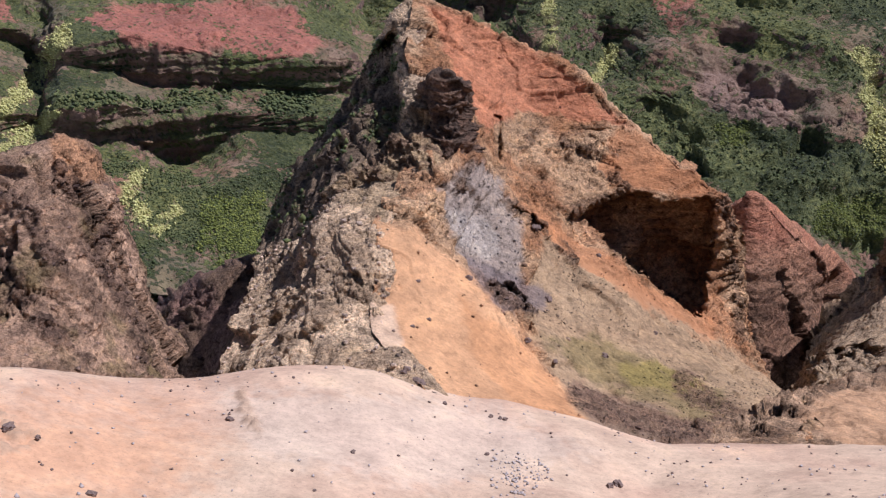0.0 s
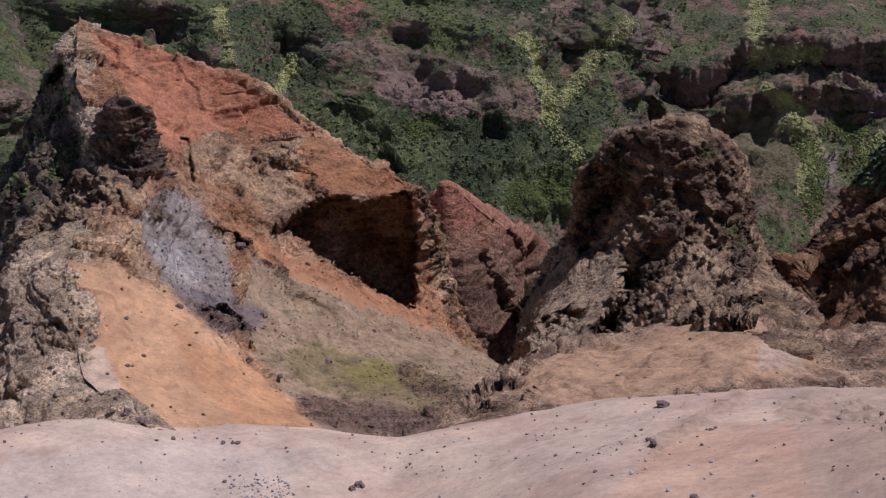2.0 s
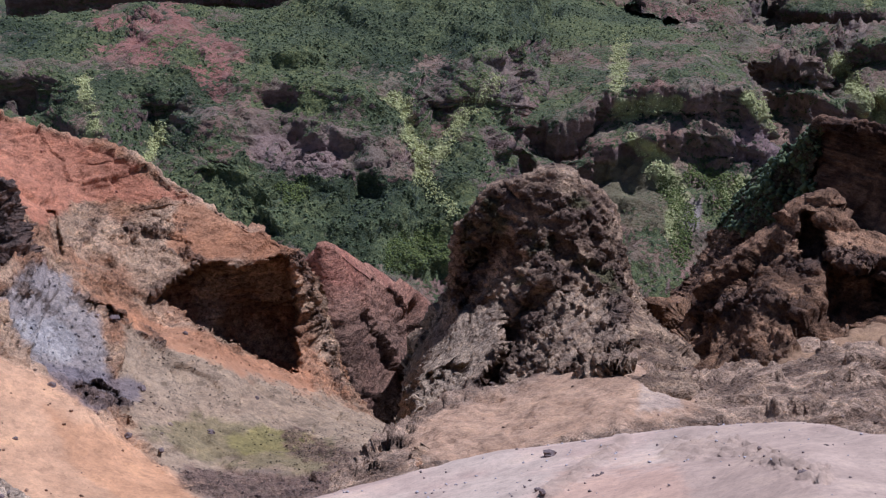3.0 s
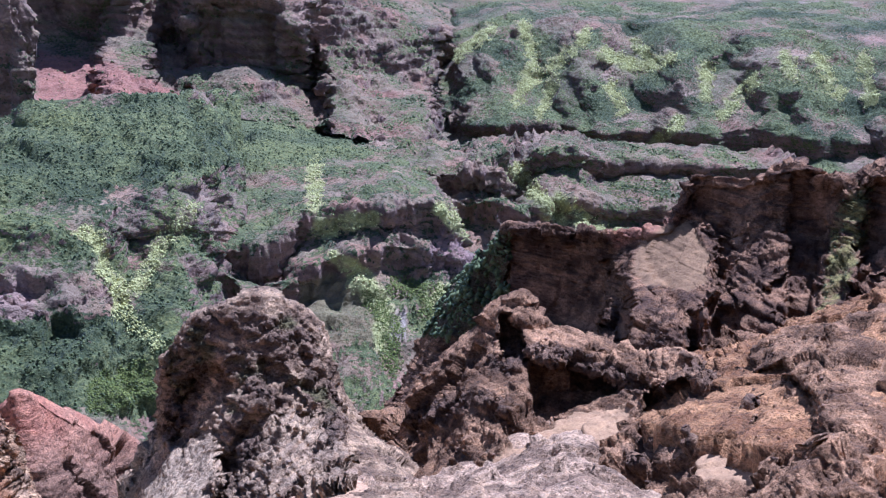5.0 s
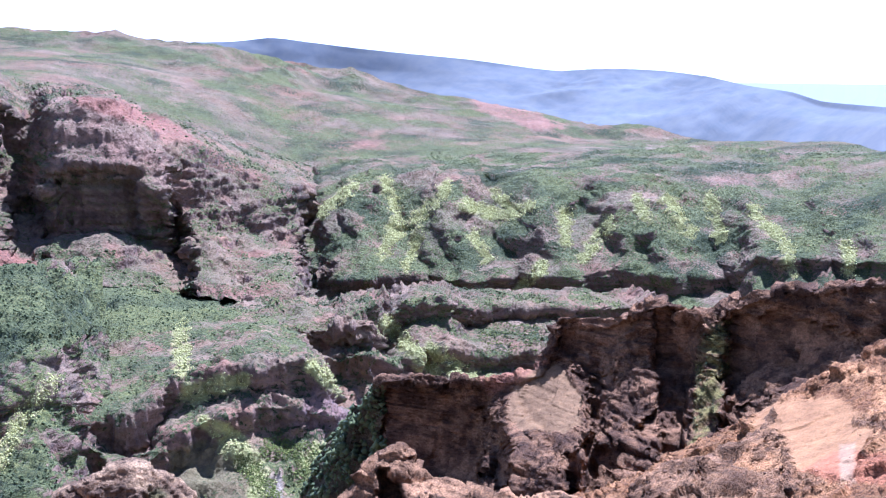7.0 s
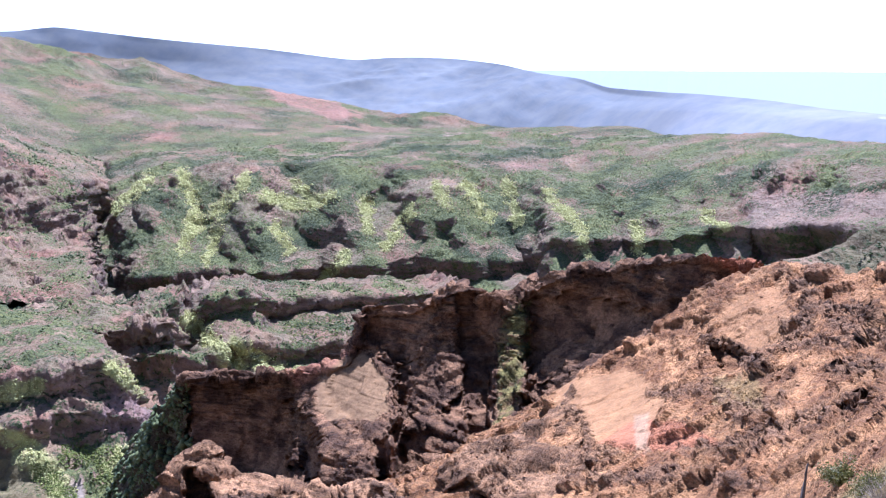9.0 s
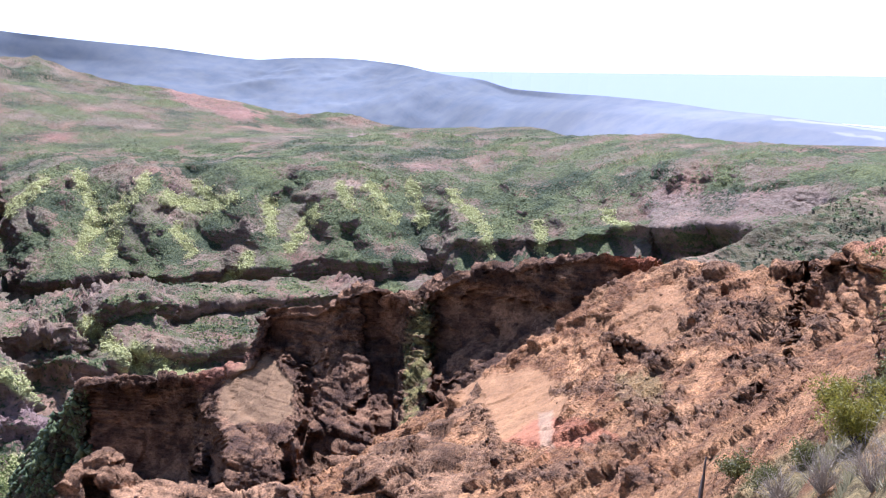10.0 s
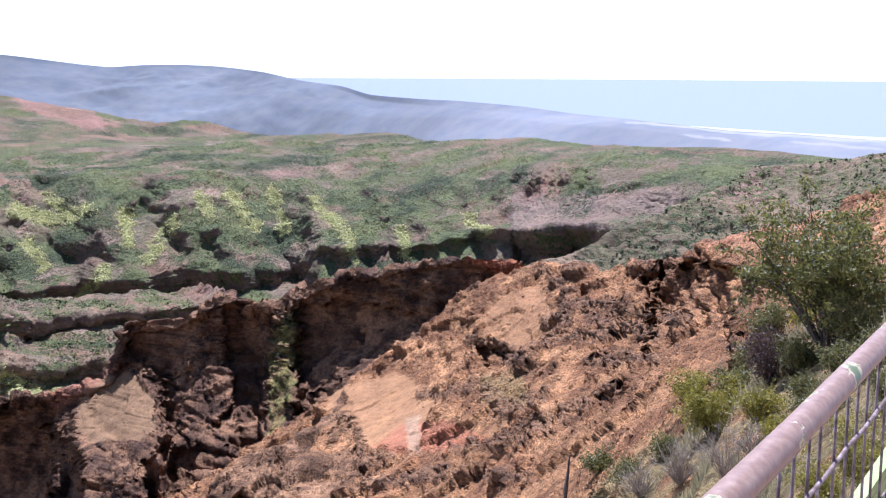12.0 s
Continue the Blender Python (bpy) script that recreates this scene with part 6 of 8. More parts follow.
C = base_colour(P, (0.235, 0.118, 0.059), (0.415, 0.225, 0.112), 8, 52)
C = layered(P, C, 2.0, 54, 0.4)
C = mixc(C, (0.34, 0.19, 0.095), 0.8 * smooth_dirt)
C = mixc(C, (0.38, 0.16, 0.09), 0.9 * patch(P, [(64.61, -19.11), (66.2, -17.94), (68.52, -17.82), (70.57, -18.52), (68.87, -19.17), (66.54, -19.44)], 0.2, 0.3, 3))
C = mixc(C, (0.36, 0.25, 0.165), 0.8 * patch(P, [(66.34, -17.65), (67.12, -17.48), (67.12, -19.27), (66.54, -19.58)], 0.1, 0.15, 4))
C = mixc(C, (0.30, 0.22, 0.10), 0.6 * patch(P, [(70.16, -15.65), (72.41, -15.36), (72.77, -16.99), (70.5, -16.87)], 0.3, 0.5, 5))
C = mixc(C, (0.40, 0.20, 0.12), 0.7 * patch(P, [(81.19, -8.36), (85.97, -7.19), (86.02, -8.14), (83.65, -8.53), (81.77, -9.17)], 0.25, 0.3, 6))
grassy = np.maximum(smooth(70, 30, r_), patch(P, [(81.26, -16.68), (83.89, -13.48), (85.74, -12.8), (93.22, -10.32), (94.16, -22.47), (73.35, -24.7), (77.08, -19.95)], 0.6, 0.8, 9))
C = mixc(C, (0.22, 0.185, 0.09), 0.85 * grassy * smooth(-0.5, 0.0, field(P, 5, 4, 58)))
P, C, out = outcrop(P, C, [[(69.81, -13.94), (71.37, -14.18), (72.73, -15.07)], [(74.63, -11.91), (77.66, -12.02), (80.75, -12.62)], [(75.83, -12.57), (77.45, -12.93), (79.28, -13.31)], [(73.67, -12.93), (74.74, -12.45)],
                           [(73.36, -10.1), (74.82, -11.43)], [(69.01, -19.17), (70.59, -19.06), (72.81, -17.8)], [(76.09, -14.81), (77.54, -14.41), (79.13, -14.53)]], 0.34, 1.1, 2.2, 541, (0.17, 0.105, 0.07))
P, C, out2 = outcrop(P, C, [[(72.3, -18.93), (73.92, -17.71), (75.53, -16.89), (77.18, -15.96)], [(71.37, -17.36), (73.57, -16.38)], [(62.38, -18.63), (63.55, -17.9), (64.18, -19.4)], [(61.23, -21.14), (65.4, -20.73), (69.78, -20.21), (72.66, -20.52)], [(58.23, -21.72), (62.41, -20.15), (65.37, -19.63)],
                            [(65.81, -12.63), (67.56, -11.49), (70.17, -10.9)], [(71.68, -14.86), (73.99, -13.67), (76.87, -13.3)], [(74.5, -10.26), (77.32, -9.33), (79.58, -9.82)], [(67.28, -16.6), (70.23, -16.01), (71.72, -17.11)]], 0.33, 0.9, 1.7, 561, (0.20, 0.12, 0.078))
C = np.concatenate((C, (1 - 0.8 * smooth_dirt * (1 - out) * (1 - out2))[..., None]), -1)
formation("right_slope", "orange-brown rocky slope falling from the lookout", "slope", P, C, rock_near)
RIGHT_P, RIGHT_GRASS = P, grassy
boulders(P, (1 - 0.8 * smooth_dirt) * smooth(50, 110, r_) * smooth(-0.3, 0.2, field(P, 18, 3, 53)), 2090, (0.10, 0.39), C)

P = sheet(FAR_HILL, 170, 100, 0.3, (0.12, 0))
P = terrace(P, 9, 0.7, 320)
P = rugged(P, 14.0, 45, 3, 8, 0.6, seed=55, clot=0.4)
C = base_colour(P, (0.17, 0.135, 0.06), (0.25, 0.165, 0.09), 40, 56)
C = mixc(C, (0.38, 0.22, 0.14), 0.8 * patch(P, [(82.46, -6.23), (83.62, -5.09), (84.31, -5.76), (83.81, -6.32)], 0.15, 0.2, 1))
C = np.concatenate((C, np.full(C.shape[:2] + (1,), 0.42)), -1)
formation("far_hill", "scrub-covered hill shoulder beyond the slope", "hill", P, C, rock_far)
plant(forest, P, smooth(-0.3, 0.3, field(P, 40, 3, 57)), 11000, (0.4, 1.15))

# ---- the far canyon: base, then the landforms that stand out of it ----


def canyon_colour(P, seed, green=0.5, red=0.3, scale=70):
    """Soil colour, and in the fourth channel how thick the scrub grows."""
    C = base_colour(P, (0.205, 0.142, 0.078), (0.25, 0.15, 0.082), scale, seed)
    C = mixc(C, (0.14, 0.135, 0.065), green * 0.7 * smooth(-0.3, 0.4, field(P, scale * 1.4, 3, seed + 3)))
    C = mixc(C, (0.30, 0.20, 0.125), 0.8 * smooth(0.1, 0.5, field(P, scale * 0.6, 4, seed + 5)))
    st = smooth(0.42, 0.7, steepness(P))
    C = mixc(C, layered(P, np.ones(P.shape) * np.array((0.19, 0.112, 0.076)), 7, seed, 0.8), 0.85 * st)
    C = mixc(C, (0.36, 0.125, 0.085), red * (1 - st) * smooth(0.1, 0.4, field(P, scale, 4, seed + 8)))
    blot = fbm(P.reshape(-1, 3), scale * 1.1, 6, seed + 6, gain=0.62).reshape(P.shape[:2])
    veg = np.clip(green * (0.35 + 0.95 * smooth(-0.35, 0.3, blot)) * (1 - 0.75 * st), 0, 1)
    return np.concatenate((C, veg[..., None]), -1)


def bare(C, colour, w):
    """Open soil of a colour, with less scrub."""
    C[..., :3] = mixc(C[..., :3], colour, w)
    C[..., 3] *= 1 - 0.75 * w
    return C


def woods(P, C):
    """Where the scrub is thick enough for trees."""
    return (1 - smooth(0.5, 0.72, steepness(P))) * (0.01 + smooth(0.5, 0.85, C[..., 3]) ** 2)


bears = np.linspace(-40, 112, 120)
dists = np.array((4850, 2400, 1600, 1250, 1000, 850, 700, 560, 420, 300.0))
P = np.stack(np.broadcast_arrays(dists[None] * np.sin(np.radians(bears))[:, None], dists[None] * np.cos(np.radians(bears))[:, None], -440.0 + 0 * dists[None] * bears[:, None]), -1)
P = spline(spline(P, 240).transpose(1, 0, 2), 60).transpose(1, 0, 2)
P[..., 2] += 25 * field(P, 150, 4, 60)
formation("ground", "dark wooded canyon floor", "canyon floor", P, canyon_colour(P, 62, 0.9, 0.2, 160), rock_far)

P = sheet(UPLAND, 420, 110)
P = rugged(P, 100.0, 300, 0, 4, 0.6, seed=61, clot=0.1, mask=0.1 + smooth(2700, 3900, bearings(P)[2]))
b_, e_, r_ = bearings(P)
C = canyon_colour(P, 62, 0.58, 0.25, 170)
C = bare(C, (0.34, 0.17, 0.11), 0.7 * patch(P, [(46.95, -1.07), (49.78, -1.87), (52.6, -2.94), (50.94, -3.11), (48.1, -2.17)], 0.2, 0.3, 1))
C = bare(C, (0.36, 0.25, 0.19), 0.7 * patch(P, [(56.43, -3.79), (67.76, -4.09), (78.47, -4.36), (78.51, -5.03), (64.99, -5.27), (56.43, -4.64)], 0.2, 0.3, 2))
formation("upland", "rolling green upland with red earth beyond the canyon", "upland", P, C, rock_far)
plant(forest, P, woods(P, C) * smooth(3200, 2300, r_) * smooth(74, 66, b_), 3000, (1.2, 2.4), 0.6)

P = sheet(WEST_MESA, 230, 200, 0.12, (0, 0.1))
P = terrace(P, 22, 0.6, 73)
P = rugged(P, 9.0, 40, 6.0, 9, 0.7, seed=71, clot=0.35, block=4, block_size=18, flute=7)
C = canyon_colour(P, 72, 0.85, 0.3, 60)
C = bare(C, (0.36, 0.135, 0.085), 0.9 * patch(P, [(-17.92, -16.28), (-15.71, -15.84), (-10.99, -15.67), (-7.02, -15.94), (-5.29, -17.83), (-7.06, -18.54), (-13.11, -18.06), (-15.85, -17.3)], 0.4, 0.6, 1))
C = bare(C, (0.36, 0.135, 0.085), 0.8 * patch(P, [(-23.73, -15.19), (-20.73, -15.5), (-20.07, -16.44), (-22.41, -16.42)], 0.4, 0.6, 2))
C = gullies(P, C, [[(-18.28, -17.06), (-19.22, -18.2), (-20.47, -19.57), (-21.95, -20.51), (-23.15, -21.33)], [(-19.25, -20.73), (-20.47, -21.58), (-21.65, -22.14)], [(-15.44, -23.85), (-16.0, -25.06), (-15.17, -25.81)], [(-13.66, -25.77), (-14.63, -26.55)]], 0.42, 3000, (0.9, 2.1), 7)
formation("west_mesa", "red-topped mesa with two dark ledges of bedded cliff", "mesa", P, C, rock_far)
w = woods(P, C)
plant(forest, P, w * (0.12 + patch(P, [(-17.8, -22.74), (-14.09, -23.51), (-11.45, -24.47), (-7.14, -23.43), (-7.25, -30.23), (-18.6, -29.54)], 0.6, 0.8, 4)), 11000, (0.4, 1.05), 0.8)
plant(forest, P, w * patch(P, [(-18.87, -19.82), (-5.89, -20.2), (-5.9, -21.18), (-18.96, -20.62)], 0.4, 0.5, 5), 780, (1.0, 2.3))
plant(bright, P, w * patch(P, [(-12.1, -25.28), (-9.03, -25.1), (-8.81, -27.93), (-12.3, -28.36)], 0.5, 0.7, 6), 3300, (0.5, 1.2))

P = sheet(EAST_SLOPE, 240, 190, 0.1, (0.1, 0.12))
P = terrace(P, 26, 0.55, 83)
P = rugged(P, 12.0, 55, 6.0, 10, 0.7, seed=81, clot=0.3, block=9, block_size=36, flute=20)
C = canyon_colour(P, 82, 0.98, 0.25, 60)
C = bare(C, (0.33, 0.13, 0.08), 0.7 * smooth(-0.3, 0.15, field(P, 40, 4, 85)) * patch(P, [(6.67, -10.42), (10.61, -11.03), (13.25, -13.22), (15.22, -13.23), (13.45, -14.86), (12.81, -16.5), (11.71, -15.65), (10.68, -14.25), (8.43, -14.72), (6.86, -14.12)], 0.4, 0.5, 1))
C = bare(C, (0.33, 0.20, 0.15), 0.7 * patch(P, [(14.49, -17.65), (18.6, -18.54), (19.19, -19.95), (16.78, -20.22), (14.14, -19.05)], 0.4, 0.7, 2))
C = gullies(P, C, [[(21.26, -16.12), (22.16, -16.5), (22.31, -17.89), (23.17, -19.12), (23.07, -20.11), (24.83, -21.59)], [(26.81, -15.13), (25.93, -16.06), (24.99, -17.16), (24.45, -18.08), (23.49, -19.39)], [(6.01, -15.1), (6.09, -16.04)], [(6.21, -16.94), (6.3, -18.22)], [(9.57, -17.52), (8.76, -19.01)], [(33.08, -13.15), (33.03, -14.89)], [(33.24, -16.1), (33.97, -16.3)], [(34.14, -17.52), (35.24, -18.23), (36.75, -19.71), (37.38, -20.59)], [(39.61, -14.91), (40.84, -15.82), (42.22, -16.43)], [(39.13, -19.68), (40.61, -18.79)], [(34.9, -15.95), (35.97, -15.71)]], 0.4, 4200, (0.8, 1.9), 15)
C[..., 3] = np.maximum(C[..., 3], 0.95 * np.maximum(patch(P, [(13.79, -12.01), (20.21, -10.15), (27.57, -10.08), (37.17, -9.62), (34.55, -12.25), (23.01, -14.01), (14.41, -15.30)], 0.5, 0.8, 31), patch(P, [(11.35, -19.28), (17.63, -19.87), (26.03, -20.22), (26.12, -25.63), (18.37, -24.39), (11.72, -21.79)], 0.5, 0.8, 32)))
C = bare(C, (0.205, 0.14, 0.09), 0.5 * np.maximum(patch(P, [(13.77, -16.66), (19.49, -16.81), (21.80, -19.66), (14.13, -20.00)], 0.5, 0.9, 33), patch(P, [(23.01, -14.15), (34.66, -13.78), (34.24, -16.06), (23.60, -16.69)], 0.4, 0.9, 34)))
formation("east_slope", "long canyon slope with a broken red ledge and dark scrub", "canyon slope", P, C, rock_far)
w = woods(P, C)
plant(forest, P, w * (1 - 0.8 * patch(P, [(14.49, -17.65), (18.6, -18.54), (19.19, -19.95), (16.78, -20.22), (14.14, -19.05)], 0.4, 0.7, 2)), 15000, (0.6, 1.5), 0.9)
plant(bright, P, w * patch(P, [(15.28, -20.48), (16.79, -19.94), (17.07, -20.79), (15.85, -21.34)], 0.4, 0.6, 3), 792, (0.5, 1))
plant(bright, P, w * patch(P, [(21.04, -23.08), (24.12, -22.44), (25.12, -24.13), (21.06, -24.79)], 0.4, 0.8, 4), 2640, (0.5, 1))

P = sheet(SHADE_WALL, 150, 110, 0.05)
P = rugged(P, 10.0, 60, 6.0, 14, 0.6, seed=201, clot=0.3, block=6, block_size=34, flute=16)
formation("shaded_wall", "steep dark wooded canyon wall in shade", "canyon wall", P, canyon_colour(P, 202, 0.6, 0.1, 80), rock_far)

P = sheet(MESA_NEAR, 230, 170, 0.05, (0.0, 0.12))
P = terrace(P, 26, 0.6, 93)
P = rugged(P, 8.0, 50, 6.0, 10, 0.7, seed=91, clot=0.35, block=5, block_size=30, flute=22)
C = canyon_colour(P, 92, 0.62, 0.3, 60)
C = bare(C, MAUVE, 0.6 * patch(P, [(40.19, -15.6), (42.56, -17.01), (40.78, -18.41), (38.42, -17.83)], 0.3, 0.5, 1))
C = bare(C, OLIVE, 0.7 * patch(P, [(32.0, -18.71), (34.89, -18.29), (37.2, -21.66), (33.07, -22.08)], 0.4, 0.6, 2))
C = gullies(P, C, [[(33.08, -13.15), (33.03, -14.89)], [(33.24, -16.1), (33.97, -16.3)], [(34.14, -17.52), (35.24, -18.23), (36.75, -19.71), (37.38, -20.59)], [(39.61, -14.91), (40.84, -15.82), (42.22, -16.43)], [(39.13, -19.68), (40.61, -18.79)], [(34.9, -15.95), (35.97, -15.71)], [(26.41, -15.1), (25.1, -17.42), (23.68, -19.15), (22.51, -21.11)], [(33.05, -12.93), (32.96, -14.33)], [(33.35, -16.02), (36.1, -15.54)], [(34.61, -17.87), (35.76, -19.15), (36.78, -20.01), (36.61, -21.92)], [(39.6, -15.17), (41.07, -16.17), (43.15, -16.73)], [(43.7, -13.04), (45.18, -14.44), (46.08, -15.55)]], 0.42, 4500, (0.9, 2.0), 15)
C = bare(C, (0.27, 0.215, 0.15), patch(P, [(37.11, -20.68), (37.92, -20.8), (37.96, -21.67), (37.21, -21.66)], 0.1, 0.25, 8))
C = bare(C, (0.27, 0.215, 0.15), patch(P, [(37.37, -20.02), (38.11, -20.45), (37.95, -21.68), (37.27, -21.39)], 0.1, 0.25, 9))
C[..., 3] = np.maximum(C[..., 3], 0.95 * np.maximum(patch(P, [(13.79, -12.01), (20.21, -10.15), (27.57, -10.08), (37.17, -9.62), (34.55, -12.25), (23.01, -14.01), (14.41, -15.30)], 0.4, 0.6, 35), patch(P, [(20.52, -10.43), (28.72, -10.32), (36.32, -12.11), (35.74, -12.53), (31.15, -13.17), (26.94, -14.00), (20.31, -13.88)], 0.4, 0.6, 36)))
C = bare(C, (0.50, 0.25, 0.14), 0.9 * streak(P, [(20.55, -9.82), (22.07, -10.05), (23.89, -9.96), (26.28, -10.04), (28.44, -10.26)], 0.16, 41, 0.1))
formation("near_mesa", "dark cliffed mesa above the river bend", "mesa", P, C, rock_far)
w = woods(P, C)
plant(forest, P, w, 6000, (0.7, 1.7), 0.9)
plant(bright, P, streak(P, [(36.05, -19.44), (37.21, -21.12), (37.19, -22.75)], 0.6, 6), 1716, (0.55, 1.2))
plant(bright, P, streak(P, [(37.23, -18.92), (39.6, -19.24), (39.0, -20.06)], 0.5, 7), 1320, (0.59, 1.3))

P = sheet(MESA_MID, 200, 130, 0.05, (0.15, 0.12))
P = terrace(P, 26, 0.35, 98)
P = rugged(P, 24.0, 60, 6.0, 11, 0.6, seed=96, clot=0.35, block=14, block_size=44, flute=30)
C = canyon_colour(P, 97, 0.52, 0.3, 60)
C = gullies(P, C, [[(43.4, -12.9), (44.89, -14.44), (46.39, -15.97)], [(34.31, -10.71), (35.58, -11.3)], [(45.76, -14.14), (47.26, -15.53), (49.04, -16.04)]], 0.45, 1800, (1.1, 2.3), 25)
formation("middle_mesa", "stepped red-brown mesas cut by a side valley", "mesa", P, C, rock_far)
plant(forest, P, woods(P, C), 3600, (0.8, 1.9), 0.9)
plant(bright, P, patch(P, [(48.09, -13.24), (51.25, -12.56), (51.91, -14.79), (48.71, -14.92)], 0.4, 0.6, 5), 1980, (0.59, 1.3))

P = sheet(RED_CLIFFS, 240, 150, 0.03, (0, 0.04))
P = ramp_out(P, [(27.6, -1.78), (30.25, -1.77), (32.35, -3.97), (32.86, -5.92), (30.96, -5.21), (27.21, -5.16)], 110, 0.7, 0.4, 21)
P = ramp_out(P, [(32.62, -4.25), (35.1, -4.81), (39.61, -5.93), (39.03, -9.63), (34.18, -9.58), (32.84, -6.76)], 150, 0.8, 0.4, 22)
P = ramp_out(P, [(23.76, -4.43), (26.45, -4.47), (27.17, -6.11), (25.32, -6.62), (24.72, -8.49), (22.71, -7.87)], 120, 0.7, 0.4, 23)
P = ramp_out(P, [(21.17, 0.01), (24.09, -0.21), (25.27, -2.05), (22.47, -2.83), (21.01, -2.82)], 90, 0.4, 0.4, 24)
P = terrace(P, 45, 0.6, 103)
P = rugged(P, 22.0, 80, 12.0, 16, 0.75, seed=101, clot=0.35, block=8, block_size=40, flute=20)
for k, (line, depth) in enumerate((
        ([(27.33, -5.57), (28.79, -5.6), (30.95, -5.62), (32.29, -6.75), (32.53, -8.15), (30.88, -8.12), (28.7, -8.21), (27.4, -7.21)], 60),
        ([(24.86, -2.58), (26.27, -2.72), (25.93, -4.47), (24.79, -4.18)], 40),
        ([(20.99, -3.08), (23.19, -3.37), (23.53, -6.57), (22.25, -6.92), (20.8, -6.48)], 50),
        ([(30.88, -8.12), (32.8, -8.72), (33.34, -9.85), (31.95, -9.54)], 30),
        ([(25.58, -6.62), (26.89, -6.65), (27.09, -8.3), (25.51, -8.38)], 30))):
    P = hollow(P, line, 0.5 * depth, 0.15, 0.3, k)
C = canyon_colour(P, 102, 0.5, 0.3, 90)
C = bare(C, (0.29, 0.175, 0.11), 0.6 * patch(P, [(27.47, -1.78), (30.25, -1.77), (32.35, -3.97), (33.4, -6.76), (30.96, -5.21), (27.21, -5.16)], 0.5, 0.6, 4))
C = bare(C, (0.28, 0.125, 0.075), 0.85 * patch(P, [(27.61, -1.51), (30.25, -1.64), (32.93, -2.86), (35.11, -4.25), (32.91, -3.42), (30.22, -2.59)], 0.25, 0.4, 1))
C = bare(C, (0.28, 0.125, 0.075), 0.9 * patch(P, [(19.77, -7.48), (23.71, -8.18), (26.25, -9.36), (28.36, -10.27), (27.24, -11.32), (19.56, -10.87)], 0.3, 0.4, 2))
C = bare(C, (0.28, 0.125, 0.075), 0.7 * patch(P, [(20.21, 0.0), (24.08, -0.47), (25.28, -1.79), (22.54, -1.53)], 0.3, 0.4, 3))
formation("red_cliffs", "tall bedded red cliffs with deep blue shadows", "cliff", P, C, rock_far)
plant(forest, P, woods(P, C), 3000, (1.2, 2.6), 0.8)

P = sheet(RIBBED_WALL, 420, 150, 0.02, (0.03, 0.02))
b_, e_, r_ = bearings(P)
lean = b_ + 0.42 * (e_ + 8) + 2.4 * field(P, 700, 3, 110) + 0.5 * field(P, 180, 3, 113)
rib = np.abs(((lean / 5.2) % 1) - 0.5) * 2
rib2 = np.abs(((lean / 1.7 + 0.3) % 1) - 0.5) * 2
fall = smooth(-4.3, -5.8, e_) * smooth(-13.5, -11.5, e_)
push = (40 * (rib - 0.5) * (0.55 + 0.9 * smooth(-0.3, 0.3, field(P, 420, 2, 114))) + 24 * (rib2 - 0.5) * smooth(-0.4, 0.3, field(P, 260, 2, 115))) * fall
P[..., :2] *= (1 - push / r_)[..., None]
for apex, left, right, reach in (
        ((46.60, -7.06), (43.79, -10.09), (48.03, -10.02), 85),
        ((55.25, -6.56), (53.30, -10.29), (59.81, -9.68), 100),
        ((51.72, -7.08), (48.76, -10.39), (52.49, -9.94), 70),
        ((50.81, -6.75), (48.36, -9.67), (52.05, -9.17), 60),
        ((61.09, -6.23), (59.24, -8.53), (62.42, -8.55), 50),
        ((65.09, -6.54), (63.14, -8.56), (66.42, -8.41), 50),
        ((42.37, -5.51), (39.74, -8.69), (42.89, -9.09), 80),
        ((68.76, -6.73), (66.84, -8.34), (70.49, -8.28), 50)):
    P = flatiron(P, apex, left, right, reach)
P = ramp_out(P, [(71.65, -8.04), (76.76, -8.0), (74.86, -9.69), (72.01, -9.97)], -50, 0.15, 0.3, 3)
P = rugged(P, 16.0, 90, 3.0, 10, 0.55, seed=111, clot=0.1, flute=20, block=7, block_size=50)
C = canyon_colour(P, 112, 0.74, 0.2, 90)
C[..., 3] = np.maximum(C[..., 3], 0.3)
C = bare(C, (0.26, 0.175, 0.12), 0.6 * patch(P, [(71.45, -6.51), (76.53, -6.32), (80.08, -5.89), (80.21, -7.75), (77.16, -8.19), (71.79, -8.17)], 0.3, 0.6, 1))
C = bare(C, (0.33, 0.18, 0.12), 0.5 * patch(P, [(59.29, -5.34), (61.57, -5.17), (62.15, -5.59), (59.87, -5.76)], 0.15, 0.3, 2))
C = gullies(P, C, [[(41.75, -5.99), (40.13, -7.35)], [(43.4, -5.75), (43.95, -7.47), (43.34, -9.52)], [(46.44, -6.08), (45.17, -7.5), (43.92, -8.35)], [(45.06, -8.33), (44.4, -10.25)], [(49.06, -6.31), (49.88, -7.31)], [(47.9, -8.54), (48.57, -9.68)], [(52.43, -7.19), (52.58, -8.81)], [(54.77, -7.49), (53.55, -9.47)], [(51.39, -10.01), (50.09, -11.26)], [(56.09, -6.35), (56.49, -7.4)], [(57.52, -6.43), (58.68, -8.05)], [(59.64, -6.33), (60.24, -8.23)], [(61.6, -6.74), (63.06, -8.14)], [(63.35, -8.56), (63.72, -9.69)], [(66.21, -8.35), (66.41, -9.62)], [(47.39, -6.85), (49.04, -7.44), (50.73, -6.89)], [(69.56, -7.69), (70.42, -8.22)]], 0.33, 6500, (1.4, 3.0), 35)
formation("ribbed_wall", "far canyon wall furrowed into green ribs and gullies", "canyon wall", P, C, rock_far)
w = woods(P, C)
